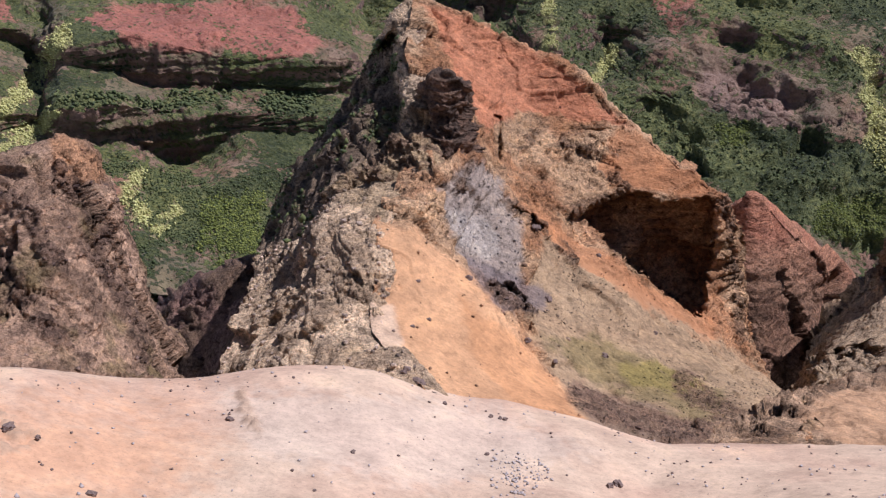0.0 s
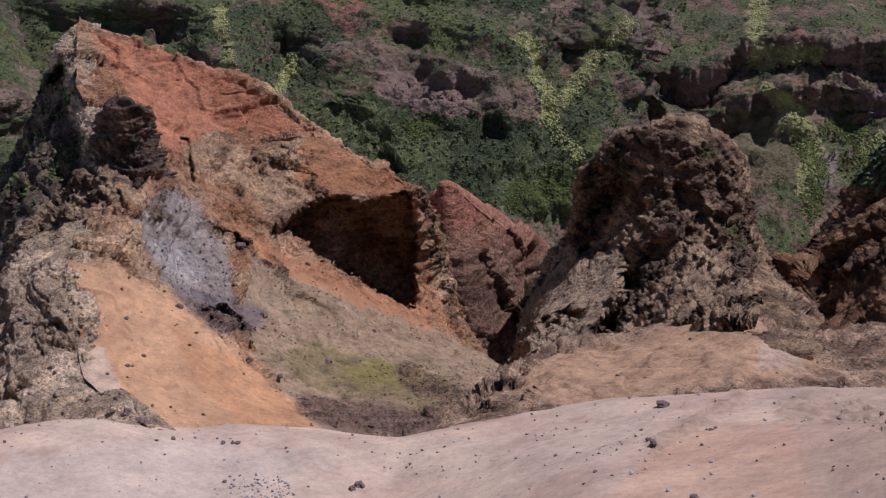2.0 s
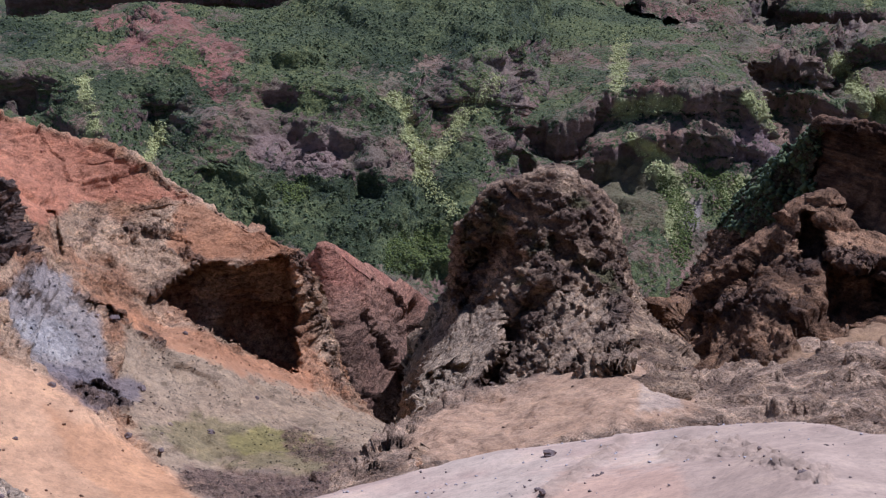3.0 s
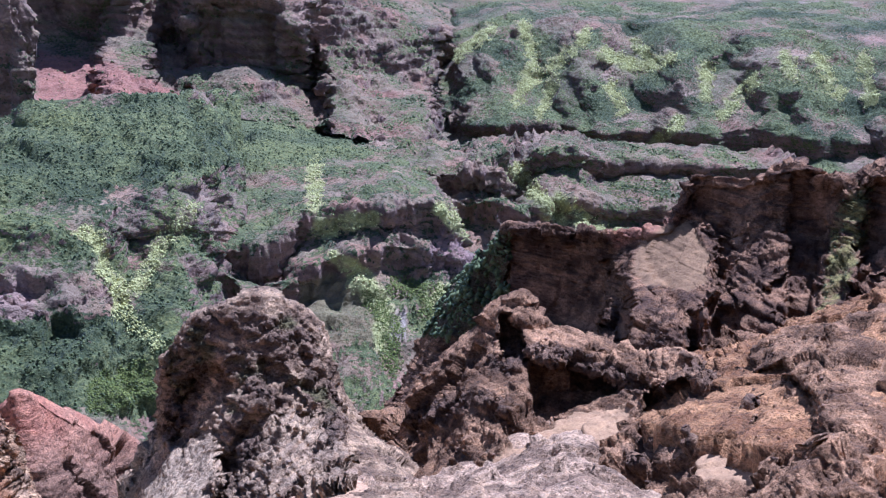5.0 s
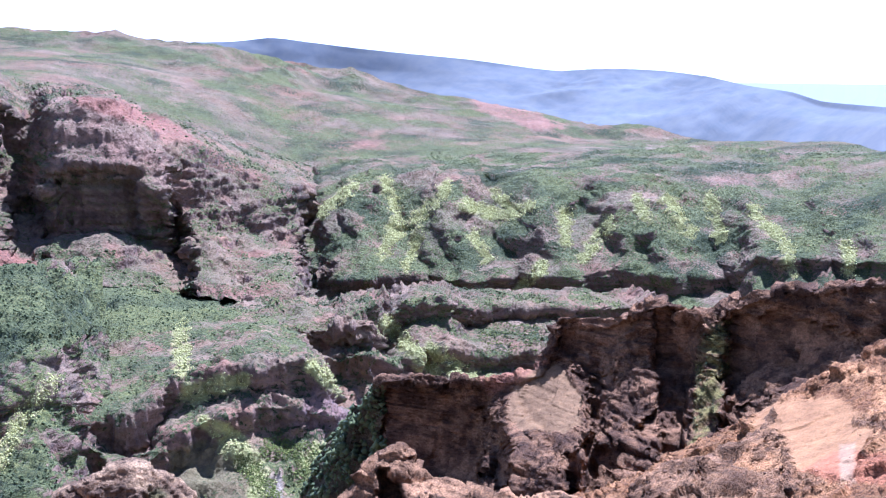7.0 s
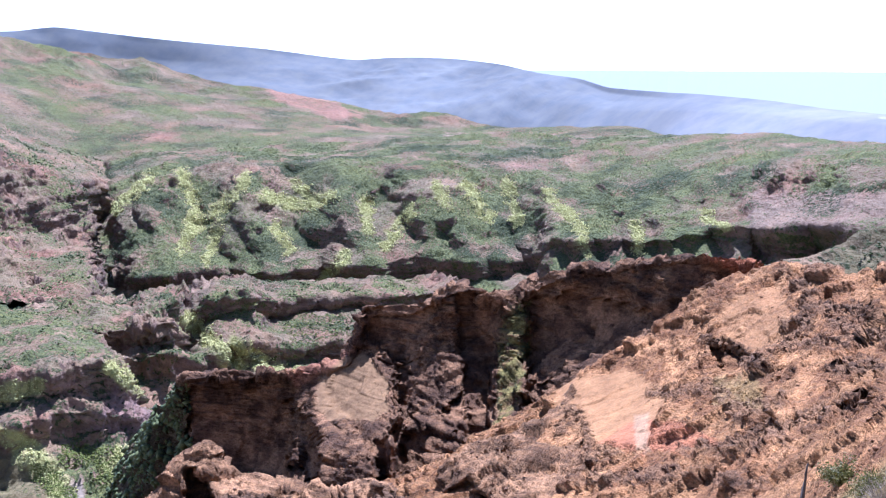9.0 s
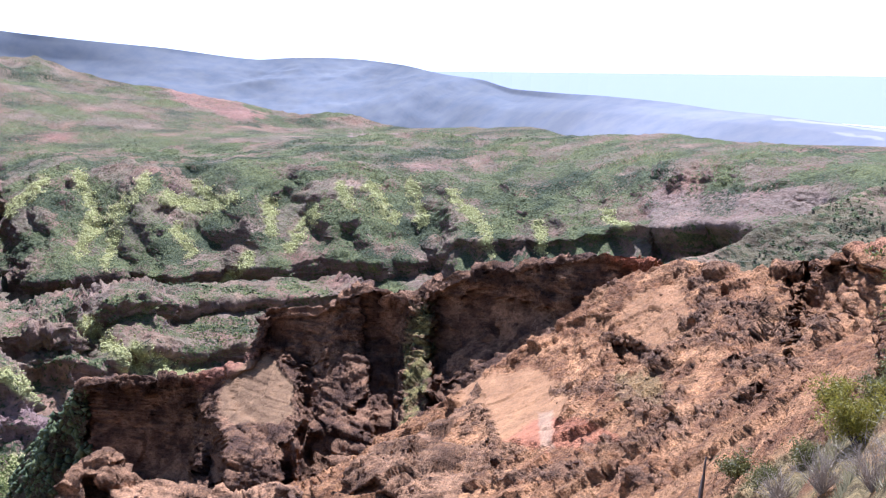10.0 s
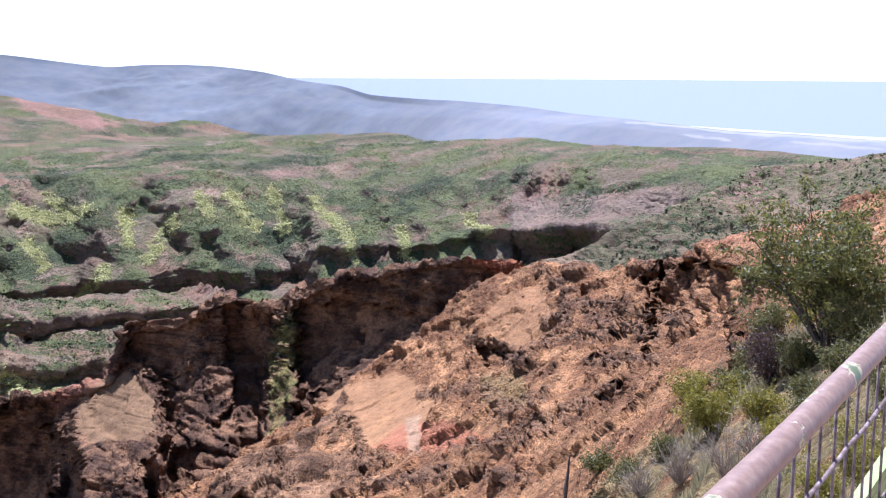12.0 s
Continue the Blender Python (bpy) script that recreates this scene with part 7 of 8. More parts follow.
plant(forest, P, (w + 0.04) * smooth(72, 64, bearings(P)[0]), 13000, (0.6, 1.5), 0.8)

V, F = gather(rubble)
tagged(new("rock_rubble", soup("rock_rubble", V, F, rock_near, np.concatenate(rubble_tone))), "loose angular brown rocks over the crags and slopes", "rocks", kind="stuff")
V, F = gather(forest)
tagged(new("forest_clumps", soup("forest_clumps", V, F, forest_green)), "dark green scrub and trees over the canyon slopes", "trees", kind="stuff")
V, F = gather(pale)
tagged(new("pale_clumps", soup("pale_clumps", V, F, pale_green)), "pale yellow-green trees filling the gullies", "trees", kind="stuff")
V, F = gather(bright)
tagged(new("bright_clumps", soup("bright_clumps", V, F, bright_green)), "bright green trees on the valley floor", "trees", kind="stuff")

# ---- far range and sea ----
m, nodes, links, b = node_material("far_range", 1.0)
geo = nodes.new("ShaderNodeNewGeometry")
tone = add_noise(nodes, links, geo.outputs["Position"], 1 / 70, 7, 0.65)
col = ramp(nodes, links, tone, [(0.35, (0.86, 0.9, 0.95)), (0.52, (1, 1, 1)), (0.7, (1.12, 1.1, 1.02))])
soil = nodes.new("ShaderNodeAttribute")
soil.attribute_name = "soil"
col = multiply(nodes, links, soil.outputs["Color"], col)
links.new(col, b.inputs["Base Color"])
# a faint glow and the greyed soil colour stand in for haze
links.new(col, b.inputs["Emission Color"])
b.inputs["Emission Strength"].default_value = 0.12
P = sheet(BLUE_RANGE, 320, 60)
P = rugged(P, 95.0, 330, 0, 4, 0.55, seed=121, clot=0.1, mask=(smooth(2600, 4200, bearings(P)[2]) + 0.05) * np.clip(np.arange(60) / 14, 0, 1)[None])
b_ = bearings(P)[0]
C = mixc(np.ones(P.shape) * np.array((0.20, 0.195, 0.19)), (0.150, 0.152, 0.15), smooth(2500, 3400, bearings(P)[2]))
C = C * (0.9 + 0.2 * smooth(-0.3, 0.3, field(P, 420, 5, 123)))[..., None]
for k, line in enumerate(([(77.44, -2.76), (79.92, -2.93), (82.37, -3.19), (85.27, -3.3), (89.55, -3.5)], [(80.22, -3.38), (82.39, -3.53)], [(85.3, -3.6), (89.59, -3.83)])):
    C = mixc(C, (0.30, 0.28, 0.26), 0.8 * streak(P, line, 0.06, 125 + k, 0.1))
formation("backdrop_range", "blue mountain range along the horizon, haze put into its colour and glow", "mountains", P, C, m)

m, nodes, links, b = node_material("sea", 0.9)
b.inputs["Base Color"].default_value = (0.245, 0.262, 0.36, 1)
bears = np.linspace(59, 112, 57)
coast = np.interp(bears, [c[0][0] for c in BLUE_RANGE], [c[0][2] + 30 for c in BLUE_RANGE])
bm = bmesh.new()
inner = [bm.verts.new((d * math.sin(radians(a)), d * math.cos(radians(a)), 0)) for a, d in zip(bears, coast)]
outer = [bm.verts.new((4950 * math.sin(radians(a)), 4950 * math.cos(radians(a)), 62)) for a in bears]
for i in range(len(bears) - 1):
    bm.faces.new((inner[i], inner[i + 1], outer[i + 1], outer[i]))
me = bpy.data.meshes.new("water")
bm.to_mesh(me)
bm.free()
me.materials.append(m)
sea = tagged(new("water", me), "pale blue sea on the horizon", "sea", kind="structure")
sea.location = (0, 0, -119)

# ---- plants and fence beside the lookout ----


def part(name, mesh, parent, label=""):
    ob = new(name, mesh)
    ob.parent = parent
    if label:
        tagged(ob, label)
    return ob


def thing(name, place, label, category, group=""):
    ob = new(name)
    ob.empty_display_size = 0.2
    ob.location = place
    return tagged(ob, label, category, group)


def tube_soup(paths, sides=5):
    """Tapered tubes along paths of (point, radius): points and triangles for one mesh."""
    V, F, n = [], [], 0
    ang = np.arange(sides) * 2 * math.pi / sides
    for pts, rad in paths:
        pts, rad = np.asarray(pts, float), np.asarray(rad, float)
        d = np.gradient(pts, axis=0)
        d /= np.linalg.norm(d, axis=1, keepdims=True) + 1e-9
        up = np.where(np.abs(d[:, 2:]) > 0.9, np.array((1.0, 0, 0)), np.array((0, 0, 1.0)))
        a = np.cross(d, up)
        a /= np.linalg.norm(a, axis=1, keepdims=True) + 1e-9
        c = np.cross(d, a)
        ring = pts[:, None] + rad[:, None, None] * (a[:, None] * np.cos(ang)[None, :, None] + c[:, None] * np.sin(ang)[None, :, None])
        V.append(ring.reshape(-1, 3))
        k = len(pts)
        i = np.arange(k - 1)[:, None] * sides + np.arange(sides)[None]
        j = np.arange(k - 1)[:, None] * sides + (np.arange(sides)[None] + 1) % sides
        F.append(np.stack((i, j, j + sides, i + sides), -1).reshape(-1, 4) + n)
        caps = (np.arange(sides - 2)[:, None] + np.array((1, 2))[None])
        for base in (0, (k - 1) * sides):
            F.append(np.stack((np.full(len(caps), base), caps[:, 0] + base, caps[:, 1] + base, caps[:, 1] + base), -1) + n)
        n += k * sides
    return np.concatenate(V), np.concatenate(F)


def tubes(name, paths, material, sides=5):
    V, F = tube_soup(paths, sides)
    quads = F[F[:, 2] != F[:, 3]]
    tris = F[F[:, 2] == F[:, 3]][:, :3]
    me = bpy.data.meshes.new(name)
    me.from_pydata(V.tolist(), [], quads.tolist() + tris.tolist())
    me.materials.append(material)
    for poly in me.polygons:
        poly.use_smooth = True
    return me


def branch(start, way, length, r0, r1, bend, steps=6):
    pts = [np.array(start, float)]
    way = np.array(way, float)
    for _ in range(steps):
        way = way + bend * rng.standard_normal(3)
        way /= np.linalg.norm(way)
        pts.append(pts[-1] + way * length / steps)
    return np.array(pts), np.linspace(r0, r1, steps + 1), way


def leaves(centres, spread, count, size, flat=0.6):
    """Small leaf blades round the twig ends."""
    c = np.asarray(centres)[rng.integers(0, len(centres), count)] + spread * rng.standard_normal((count, 3)) * np.array((1, 1, flat))
    a = rng.standard_normal((count, 3))
    a /= np.linalg.norm(a, axis=1, keepdims=True)
    b2 = np.cross(a, rng.standard_normal((count, 3)))
    b2 /= np.linalg.norm(b2, axis=1, keepdims=True) + 1e-9
    s = size * (0.6 + 0.8 * rng.random((count, 1)))
    V = np.stack((c - a * s, c + b2 * s * 0.42, c + a * s, c - b2 * s * 0.42), 1).reshape(-1, 3)
    F = np.arange(count * 4).reshape(-1, 4)
    return V, F


def leaf_material(name, dark, light):
    m, nodes, links, b = node_material(name, 0.55, 0.0)
    b.inputs["Specular IOR Level"].default_value = 0.35
    geo = nodes.new("ShaderNodeNewGeometry")
    tone = ramp(nodes, links, geo.outputs["Random Per Island"], [(0.0, dark), (0.6, tuple((x + y) / 2 for x, y in zip(dark, light))), (1.0, light)])
    links.new(tone, b.inputs["Base Color"])
    through_ = nodes.new("ShaderNodeBsdfTranslucent")
    links.new(tone, through_.inputs["Color"])
    mix = nodes.new("ShaderNodeMixShader")
    mix.inputs["Fac"].default_value = 0.35
    links.new(b.outputs[0], mix.inputs[1])
    links.new(through_.outputs[0], mix.inputs[2])
    links.new(mix.outputs[0], nodes["Material Output"].inputs["Surface"])
    return m


def bark_material(name, dark, light):
    m, nodes, links, b = node_material(name, 0.9)
    geo = nodes.new("ShaderNodeNewGeometry")
    grain = add_noise(nodes, links, geo.outputs["Position"], 9, 6, 0.7)
    links.new(ramp(nodes, links, grain, [(0.3, dark), (0.7, light)]), b.inputs["Base Color"])
    return m


tree_leaf = leaf_material("tree_leaf", (0.10, 0.098, 0.022), (0.30, 0.27, 0.065))
bush_leaf = leaf_material("bush_leaf", (0.15, 0.135, 0.018), (0.40, 0.33, 0.04))
olive_leaf = leaf_material("olive_leaf", (0.09, 0.088, 0.022), (0.25, 0.22, 0.06))
russet_leaf = leaf_material("russet_leaf", (0.06, 0.035, 0.03), (0.16, 0.09, 0.06))
dry_twig = bark_material("dry_twig", (0.20, 0.15, 0.10), (0.42, 0.34, 0.25))
dark_bark = bark_material("dark_bark", (0.05, 0.04, 0.03), (0.14, 0.11, 0.09))
straw = leaf_material("straw", (0.20, 0.17, 0.08), (0.44, 0.38, 0.20))


RB, RE, RR = bearings(RIGHT_P)


def stand(bearing, elevation):
    """The spot on the slope below the rail that lies in a direction."""
    skip = (RE[:, 7:] - elevation) ** 2 + (RB[:, 7:] - bearing) ** 2
    i, j = np.unravel_index(np.argmin(skip), skip.shape)
    return RIGHT_P[i, j + 7]


def shrub(name, spot_, height, width, label, category, leaf, bark, twigs=14, count=1400, size=0.05, spread=0.16, trunk=0.03, lean=0.9, crown_low=0.35):
    """A shrub or small tree: forked stems with a broken crown of leaves."""
    root = thing(name, spot_, label, category)
    stems, ends = [], []
    for k in range(twigs):
        turn = rng.random() * 2 * math.pi
        out = lean * (0.25 + 0.75 * rng.random()) * width / max(height, 0.1)
        p, r, w = branch((0, 0, -0.1), (math.cos(turn) * out, math.sin(turn) * out, 1.0), height * (0.55 + 0.4 * rng.random()), trunk * (0.6 + 0.5 * rng.random()), trunk * 0.2, 0.16)
        stems.append((p, r))
        for q in range(3):
            s = rng.integers(2, len(p))
            p2, r2, w2 = branch(p[s], w + 0.9 * rng.standard_normal(3) + np.array((0, 0, 0.35)), height * 0.32 * (0.5 + rng.random()), trunk * 0.3, trunk * 0.1, 0.2, 4)
            stems.append((p2, r2))
            ends.extend(p2[2:])
        ends.extend(p[int(len(p) * (crown_low + 0.35)):])
    part("stem", tubes("stem", stems, bark, 5), root)
    if count:
        V, F = leaves([e for e in ends if e[2] > height * crown_low], spread, count, size)
        part("crown", soup("crown", V, F, leaf), root)
    return root


# tree at the edge of the slope
spot_ = stand(*[(87.25, -13.63)][0])
far_ = math.hypot(spot_[0], spot_[1])
k = far_ / 2006.0            # metres to the unit of a survey step
shrub("tree", spot_, 270 * k, 165 * k, "dark green small-leaved tree on the slope edge", "tree", tree_leaf, dark_bark, 34, 17000, 4.2 * k, 9 * k, 3.4 * k, 1.0, 0.26)
for x_y, h, w, name, label, leaf, cnt in (
        ([(81.88, -17.86)], 100, 95, "bush", "yellow-green leafy bush on the slope", bush_leaf, 5200),
        ([(81.11, -16.55)], 65, 60, "bush", "yellow-green leafy bush on the slope", bush_leaf, 2200),
        ([(84.21, -17.13)], 60, 60, "bush", "low bright green bush", bush_leaf, 2400),
        ([(86.52, -12.33)], 36, 60, "bush", "low yellow-green bush under the tree", bush_leaf, 2200),
        ([(84.68, -15.6)], 120, 40, "bush", "thin dark reddish bush", russet_leaf, 2200),
        ([(86.44, -15.72)], 45, 50, "bush", "low olive-green bush on the slope", olive_leaf, 1800),
        ([(87.96, -14.51)], 60, 70, "bush", "low olive-green bush on the slope", olive_leaf, 2200),
        ([(89.6, -13.82)], 60, 70, "bush", "low olive-green bush on the slope", olive_leaf, 2200),
        ([(84.69, -13.15)], 70, 60, "bush", "dark olive bush below the tree", olive_leaf, 2200),
        ([(89.31, -11.18)], 60, 60, "bush", "dark olive bush below the tree", olive_leaf, 2000),
        ([(76.49, -19.98)], 40, 60, "bush", "low olive-green tussock bush", olive_leaf, 1500),
        ([(88.8, -19.45)], 150, 120, "bush", "yellow-green bush behind the fence", bush_leaf, 4200),
        ([(83.18, -15.99)], 60, 80, "bush", "low olive-green bush on the slope", olive_leaf, 2400),
        ([(85.83, -14.42)], 70, 90, "bush", "low olive-green bush on the slope", olive_leaf, 2600),
        ([(83.95, -14.84)], 55, 60, "bush", "dark olive bush below the tree", olive_leaf, 2000),
        ([(88.64, -12.84)], 75, 90, "bush", "dark olive bush below the tree", olive_leaf, 2600),
        ([(87.04, -16.74)], 60, 100, "bush", "low olive-green bush on the slope", olive_leaf, 2600),
        ([(85.49, -17.96)], 60, 90, "bush", "yellow-green leafy bush on the slope", bush_leaf, 2400),
        ([(77.97, -20.44)], 45, 70, "bush", "low olive-green tussock bush", olive_leaf, 1500),
        ([(79.93, -18.96)], 40, 60, "bush", "low olive-green tussock bush", olive_leaf, 1500),
        ([(90.09, -15.36)], 70, 100, "bush", "low olive-green bush on the slope", olive_leaf, 2600),
        ([(87.02, -20.97)], 120, 110, "bush", "yellow-green bush behind the fence", bush_leaf, 3600)):
    spot_ = stand(*x_y[0])
    k = math.hypot(spot_[0], spot_[1]) / 2006.0
    shrub(name, spot_, h * k, w * k * 0.7, label, "bush", leaf, dark_bark, 16, int(cnt * 1.5), 2.7 * k, 9 * k, 1.6 * k, 1.0, 0.08)
for x_y, h, w in (([(80.56, -20.27)], 95, 110), ([(82.81, -19.81)], 110, 110), ([(78.57, -20.95)], 70, 90), ([(84.15, -18.62)], 80, 90)):
    spot_ = stand(*x_y[0])
    k = math.hypot(spot_[0], spot_[1]) / 2006.0
    shrub("dry_bush", spot_, h * k, w * k * 0.75, "leafless grey dry bush", "bush", straw, dry_twig, 60, 0, 1, 1, 1.3 * k, 1.0, 0.2)
spot_ = stand(*[(74.72, -21.97)][0])
k = math.hypot(spot_[0], spot_[1]) / 2006.0
root = thing("dead_stalk", spot_, "bare dark dead stalk standing in dry grass", "dead plant")
stalk = [branch((0, 0, -0.1), (0.02, 0, 1), 110 * k, 4 * k, 1.6 * k, 0.04)[:2], branch((0, 0, 30 * k), (0.5, 0.2, 1), 50 * k, 2.2 * k, 0.8 * k, 0.1)[:2]]
part("stem", tubes("stem", stalk, dark_bark, 6), root)

# dry grass on the slope near the rail
w = RIGHT_GRASS * smooth(0.0, 0.3, field(RIGHT_P, 6, 3, 130)) * (RR < 75) * (RR > 4)
spots = pick(RIGHT_P, w / np.maximum(RR, 4) ** 1.1, 16000, rng)
r_ = np.hypot(spots[:, 0], spots[:, 1])[:, None]
blade = (0.008 + 0.004 * rng.random((len(spots), 1))) * r_
side = rng.standard_normal((len(spots), 3)) * np.array((1, 1, 0))
side /= np.linalg.norm(side, axis=1, keepdims=True)
tip = spots + np.array((0, 0, 1)) * blade + 0.5 * blade * rng.standard_normal((len(spots), 3))
V = np.stack((spots - side * blade * 0.09, spots + side * blade * 0.09, tip), 1).reshape(-1, 3)
tagged(new("dry_grass", soup("dry_grass", V, np.arange(len(V)).reshape(-1, 3), straw)), "dry straw-coloured grass on the slope", "grass", kind="stuff")

# ---- single rocks and debris on the bare slopes ----
def rock_mesh(seed, flat=0.75):
    bm = bmesh.new()
    bmesh.ops.create_icosphere(bm, subdivisions=3, radius=1)
    v = np.array([q.co[:] for q in bm.verts])
    d = 1 + 0.4 * facets(v + seed * 7.3, 0.9, seed) + 0.3 * fbm(v + seed * 7.3, 0.9, 4, seed, True)
    v = v * d[:, None] * np.array((1.15, 0.9, flat))
    for q, co in zip(bm.verts, v):
        q.co = co
    me = bpy.data.meshes.new("rock")
    bm.to_mesh(me)
    bm.free()
    return me


stone = bark_material("dark_stone", (0.10, 0.07, 0.055), (0.26, 0.18, 0.14))
pale_stone = bark_material("pale_stone", (0.30, 0.24, 0.20), (0.52, 0.44, 0.38))
ROCKS = [rock_mesh(k) for k in range(6)]
for me in ROCKS:
    me.materials.append(stone)


def lies(P, bearing, elevation, skip=7):
    b_, e_, _ = bearings(P[:, skip:])
    q = (e_ - elevation) ** 2 + (b_ - bearing) ** 2
    i, j = np.unravel_index(np.argmin(q), q.shape)
    return P[i, j + skip]


def rocks(P, spots_, label, group):
    for (bearing, elevation), size in spots_:
        p = lies(P, bearing, elevation)
        r = math.hypot(p[0], p[1]) / math.cos(radians(elevation)) * size * 0.62 / 2006.0 / 2
        ob = tagged(new("rock", ROCKS[int(rng.integers(6))]), label, "rock", group)
        ob.matrix_world = Matrix.Translation(Vector(p) + Vector((0, 0, 0.15 * r))) @ Matrix.Rotation(rng.random() * 6.28, 4, "Z") @ Matrix.Diagonal((r, r, r, 1))


rocks(NEAR_P, zip([(-19.7, -38.74), (-11.22, -36.11), (-3.69, -37.99), (12.92, -38.42), (-22.04, -35.71), (-23.72, -34.98), (-24.89, -34.65), (4.68, -37.81), (5.83, -35.48), (2.24, -34.04), (-6.01, -39.75), (-14.73, -38.18)], (26, 22, 16, 26, 14, 34, 46, 12, 14, 14, 10, 9)), "dark brown rock on bare dirt", "rocks on the bare slope")
rocks(NEAR_P, zip([(33.63, -38.19), (32.11, -38.88), (34.87, -37.87), (30.77, -35.24), (27.57, -37.02), (31.11, -33.23), (5.5, -35.03), (4.97, -35.29), (25.07, -36.54), (12.53, -38.58), (34.18, -34.03)], (46, 34, 34, 20, 12, 34, 12, 14, 10, 20, 12)), "dark brown rock on bare dirt", "rocks on the bare slope")
rocks(NEAR_P, zip([(30.65, -35.19), (33.73, -37.51), (34.02, -34.17), (37.27, -32.3), (45.29, -32.21), (40.66, -33.35), (26.97, -37.69), (42.72, -31.56)], (18, 26, 12, 10, 24, 10, 9, 12)), "dark brown rock on bare dirt", "rocks on the bare slope")
rocks(PEAK_P, zip([(-0.05, -29.45), (-0.27, -31.74), (0.71, -31.33), (10.11, -27.45), (-1.89, -33.63), (-0.49, -34.15), (0.22, -34.69), (-1.22, -33.19), (2.88, -29.16), (4.79, -30.32), (6.63, -32.02), (6.5, -26.47), (7.54, -29.94), (11.17, -32.38), (13.86, -30.88), (8.26, -33.0)], (12, 12, 12, 14, 30, 44, 40, 26, 22, 26, 18, 26, 24, 20, 14, 16)), "dark brown rock on the peak's dirt slope", "rocks on the peak")
debris = patch(NEAR_P, [(5.35, -37.48), (8.19, -37.49), (8.73, -38.82), (5.95, -39.5)], 0.3, 0.4, 1) + patch(NEAR_P, [(4.69, -37.51), (8.22, -38.04), (7.45, -40.78), (5.29, -39.89)], 0.3, 0.4, 2) + 0.03
spots = pick(NEAR_P, debris * (bearings(NEAR_P)[2] > 50), 2600, rng)
V, F = clumps(spots, (0.03, 0.22), rng, 0.6, 0.35, 0.6, CUBE)
tagged(new("gravel", soup("gravel", V, F, pale_stone)), "pale stones and twigs strewn on the dirt", "gravel", kind="stuff")
spots = pick(NEAR_P, (smooth(0.1, 0.4, field(NEAR_P, 9, 3, 150)) + 0.05) * (bearings(NEAR_P)[2] > 50), 1500, rng)
V, F = clumps(spots, (0.03, 0.2), rng, 0.6, 0.35, 0.6, CUBE)
tagged(new("stones", soup("stones", V, F, stone)), "small dark stones on the bare slope", "stones", kind="stuff")

# ---- the lookout and its fence ----
FENCE_A, FENCE_B = np.array((-2.2, 0.460)), np.array((6.0, -0.967))
ALONG = (FENCE_B - FENCE_A) / np.linalg.norm(FENCE_B - FENCE_A)
LENGTH = float(np.linalg.norm(FENCE_B - FENCE_A))
pad_u = np.linspace(-1.5, LENGTH + 1.5, 60)
pad_v = np.array((0.12, 0.10, 0.0, -0.6, -1.4, -2.4, -3.4, -3.5, -3.5))
pad_z = np.array((-6.0, -0.35, -0.02, 0.0, 0.0, 0.0, -0.02, -0.5, -6.0))
outward = np.array((-ALONG[1], ALONG[0]))
P = np.zeros((len(pad_u), len(pad_v), 3))
P[..., 0] = FENCE_A[0] + ALONG[0] * pad_u[:, None] + outward[0] * pad_v[None]
P[..., 1] = FENCE_A[1] + ALONG[1] * pad_u[:, None] + outward[1] * pad_v[None]
P[..., 2] = pad_z[None]
P += 0.012 * np.stack([field(P, 0.5, 3, 140 + k) for k in range(3)], -1)
formation("lookout_ground", "trodden red dirt of the lookout", "ground", P, base_colour(P, (0.30, 0.19, 0.13), (0.38, 0.26, 0.19), 0.8, 141), dirt_near)

paint, nodes, links, b = node_material("peeling_paint", 0.5)
b.inputs["Specular IOR Level"].default_value = 0.25
geo = nodes.new("ShaderNodeNewGeometry")
flake = add_noise(nodes, links, geo.outputs["Position"], 7, 5, 0.6)
dusty = add_noise(nodes, links, geo.outputs["Position"], 60, 4, 0.6)
tint = ramp(nodes, links, dusty, [(0.35, (0.225, 0.13, 0.085)), (0.6, (0.30, 0.185, 0.122)), (0.8, (0.385, 0.265, 0.18))])
mx = nodes.new("ShaderNodeMix")
mx.data_type = "RGBA"
under = ramp(nodes, links, flake, [(0.575, (0, 0, 0)), (0.59, (1, 1, 1))])
links.new(under, mx.inputs["Factor"])
links.new(tint, mx.inputs["A"])
links.new(ramp(nodes, links, flake, [(0.575, (0.52, 0.42, 0.27)), (0.60, (0.47, 0.37, 0.2)), (0.612, (0.13, 0.15, 0.06)), (0.75, (0.17, 0.21, 0.09))]), mx.inputs["B"])
links.new(mx.outputs["Result"], b.inputs["Base Color"])
bp = nodes.new("ShaderNodeBump")
bp.inputs["Strength"].default_value, bp.inputs["Distance"].default_value = 0.5, 0.004
bp.invert = True
links.new(under, bp.inputs["Height"])
links.new(bp.outputs["Normal"], b.inputs["Normal"])
rust, nodes, links, b = node_material("rusty_wire", 0.7)
b.inputs["Metallic"].default_value = 0.3
geo = nodes.new("ShaderNodeNewGeometry")
links.new(ramp(nodes, links, add_noise(nodes, links, geo.outputs["Position"], 40, 4, 0.6), [(0.35, (0.13, 0.085, 0.065)), (0.6, (0.30, 0.22, 0.19)), (0.75, (0.52, 0.45, 0.42))]), b.inputs["Base Color"])
green_paint, nodes, links, b = node_material("pale_green_paint", 0.6)
geo = nodes.new("ShaderNodeNewGeometry")
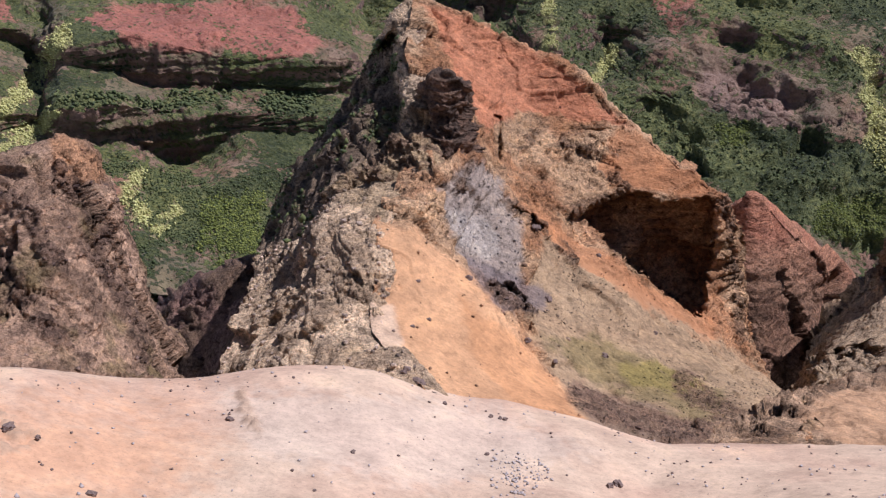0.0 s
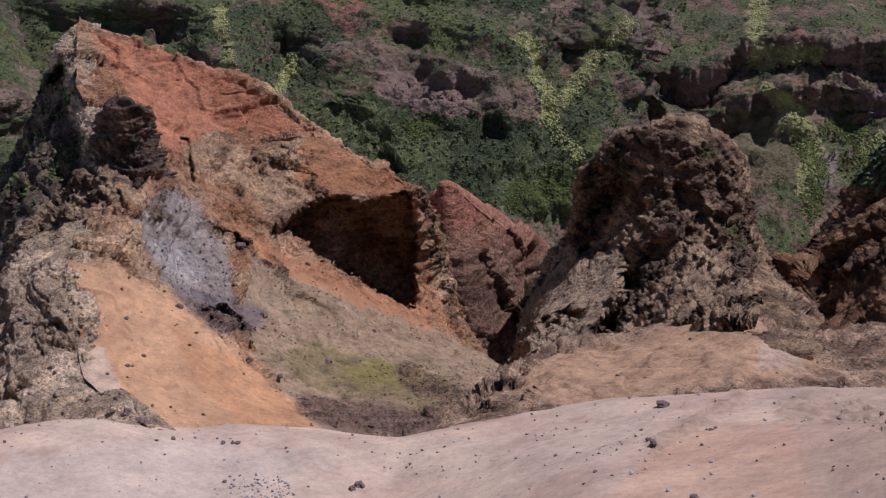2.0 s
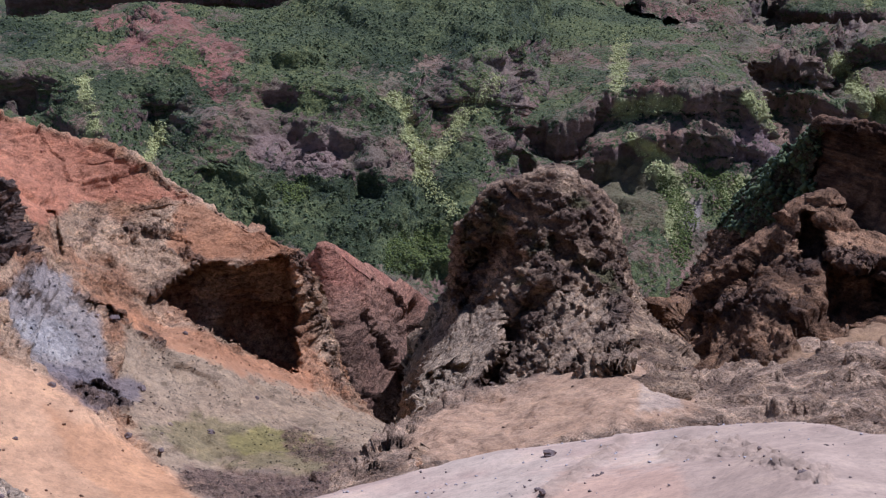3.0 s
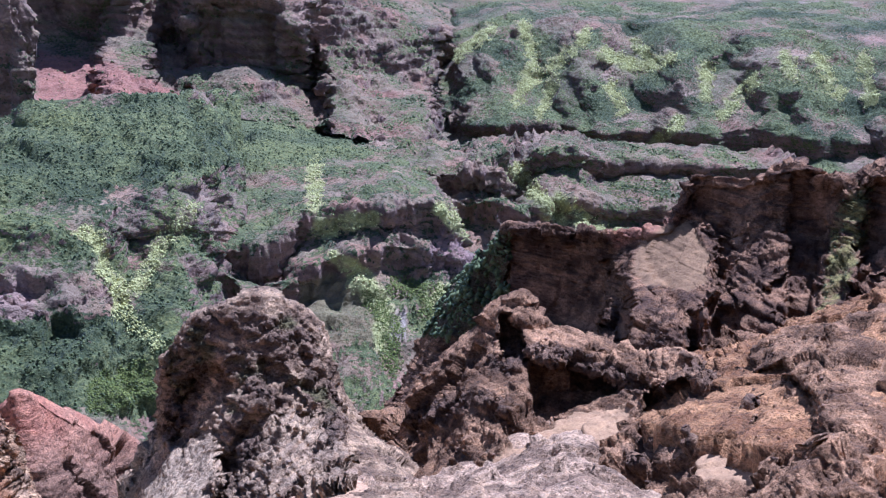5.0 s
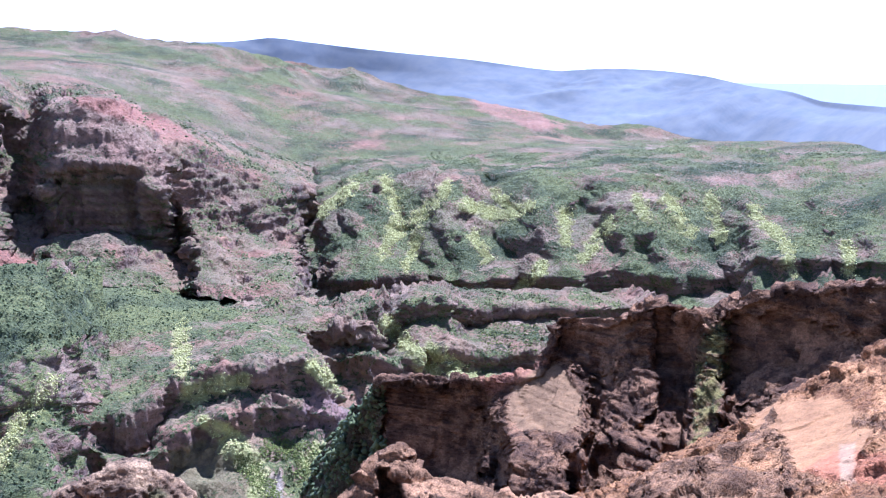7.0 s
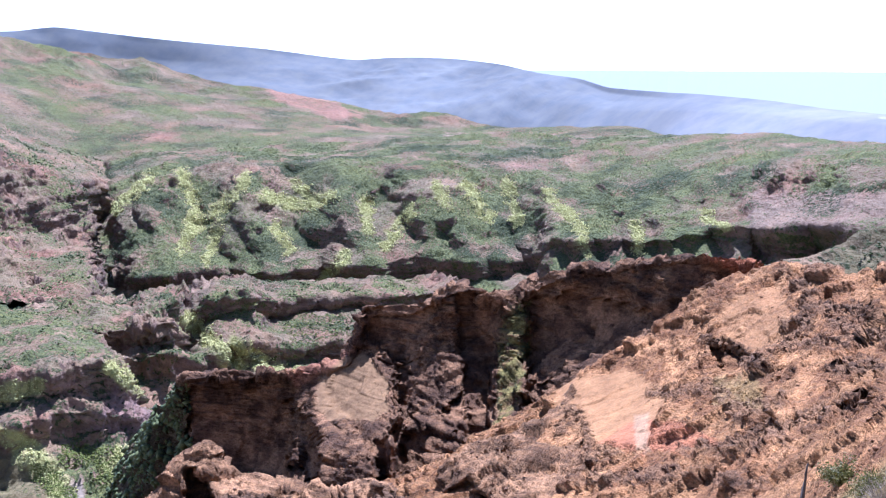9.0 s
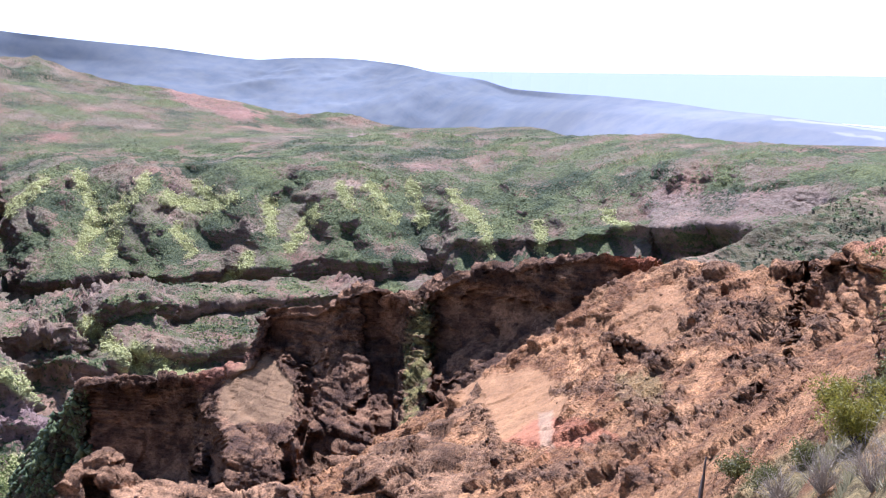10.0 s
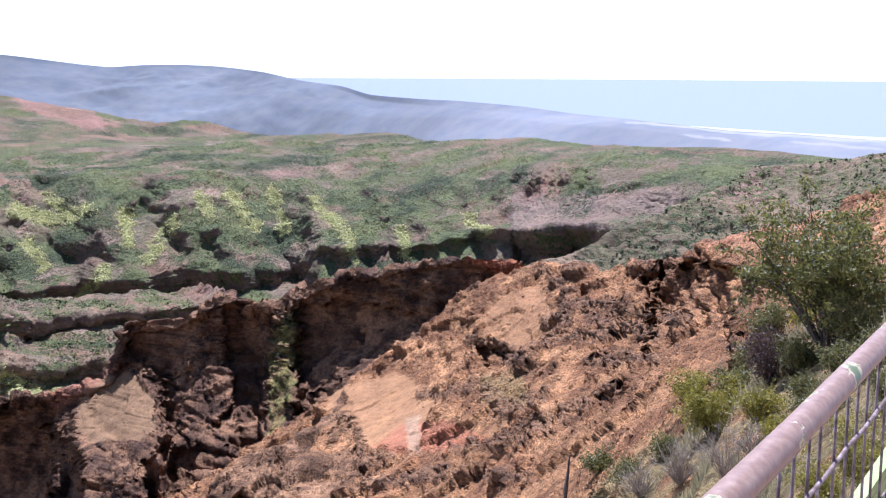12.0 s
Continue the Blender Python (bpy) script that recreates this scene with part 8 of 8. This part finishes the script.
links.new(ramp(nodes, links, add_noise(nodes, links, geo.outputs["Position"], 14, 4, 0.6), [(0.3, (0.30, 0.36, 0.12)), (0.7, (0.40, 0.45, 0.18))]), b.inputs["Base Color"])


def along(u, z, v=0.0):
    q = FENCE_A + ALONG * u + outward * v
    return np.array((q[0], q[1], z))


fence = thing("fence", along(0, 0), "painted pipe rail fence with rusty wire mesh, paint peeling", "fence")
fence_at = along(0, 0)


def rod(name, a, c, radius, material, sides=12, steps=14, wobble=0.0, label=""):
    t = np.linspace(0, 1, steps)[:, None]
    pts = a + (c - a) * t + wobble * rng.standard_normal((steps, 3)) - fence_at
    return part(name, tubes(name, [(pts, np.full(steps, radius))], material, sides), fence, label)


rod("top_rail", along(0, 1.1), along(LENGTH, 1.1), 0.021, paint, 20, 40, 0.0006, "mauve-grey painted pipe, paint peeling to green")
for u in (0.1, 2.2, 5.9, LENGTH - 0.1):
    rod("post", along(u, -0.3), along(u, 1.09), 0.021, paint, 14, 8)
for z in (1.04, 0.935):
    rod("wire", along(0, z, 0.02), along(LENGTH, z, 0.02), 0.004, rust, 8, 80, 0.0012)
for z in (0.72, 0.5, 0.28, 0.06):
    rod("wire", along(0, z, 0.02), along(LENGTH, z, 0.02), 0.0028, rust, 5, 30, 0.001)
for k in range(int(LENGTH / 0.092)):
    u = 0.06 + 0.092 * k
    rod("upright_wire", along(u, 0.03, 0.026), along(u + 0.006 * rng.standard_normal(), 1.045, 0.026), 0.003, rust, 5, 6, 0.001)
bm = bmesh.new()
bmesh.ops.create_cube(bm, size=1)
bmesh.ops.bevel(bm, geom=bm.edges[:], offset=0.04, segments=2, affect="EDGES")
turn = math.atan2(ALONG[1], ALONG[0])
centre = along(5.6, 0.42, 0.06)
bmesh.ops.transform(bm, matrix=Matrix.Translation(Vector(centre - fence_at)) @ Matrix.Rotation(turn, 4, "Z") @ Matrix.Diagonal((2.4, 0.03, 0.6, 1)), verts=bm.verts)
me = bpy.data.meshes.new("board")
bm.to_mesh(me)
bm.free()
me.materials.append(green_paint)
part("board", me, fence, "pale green painted board")
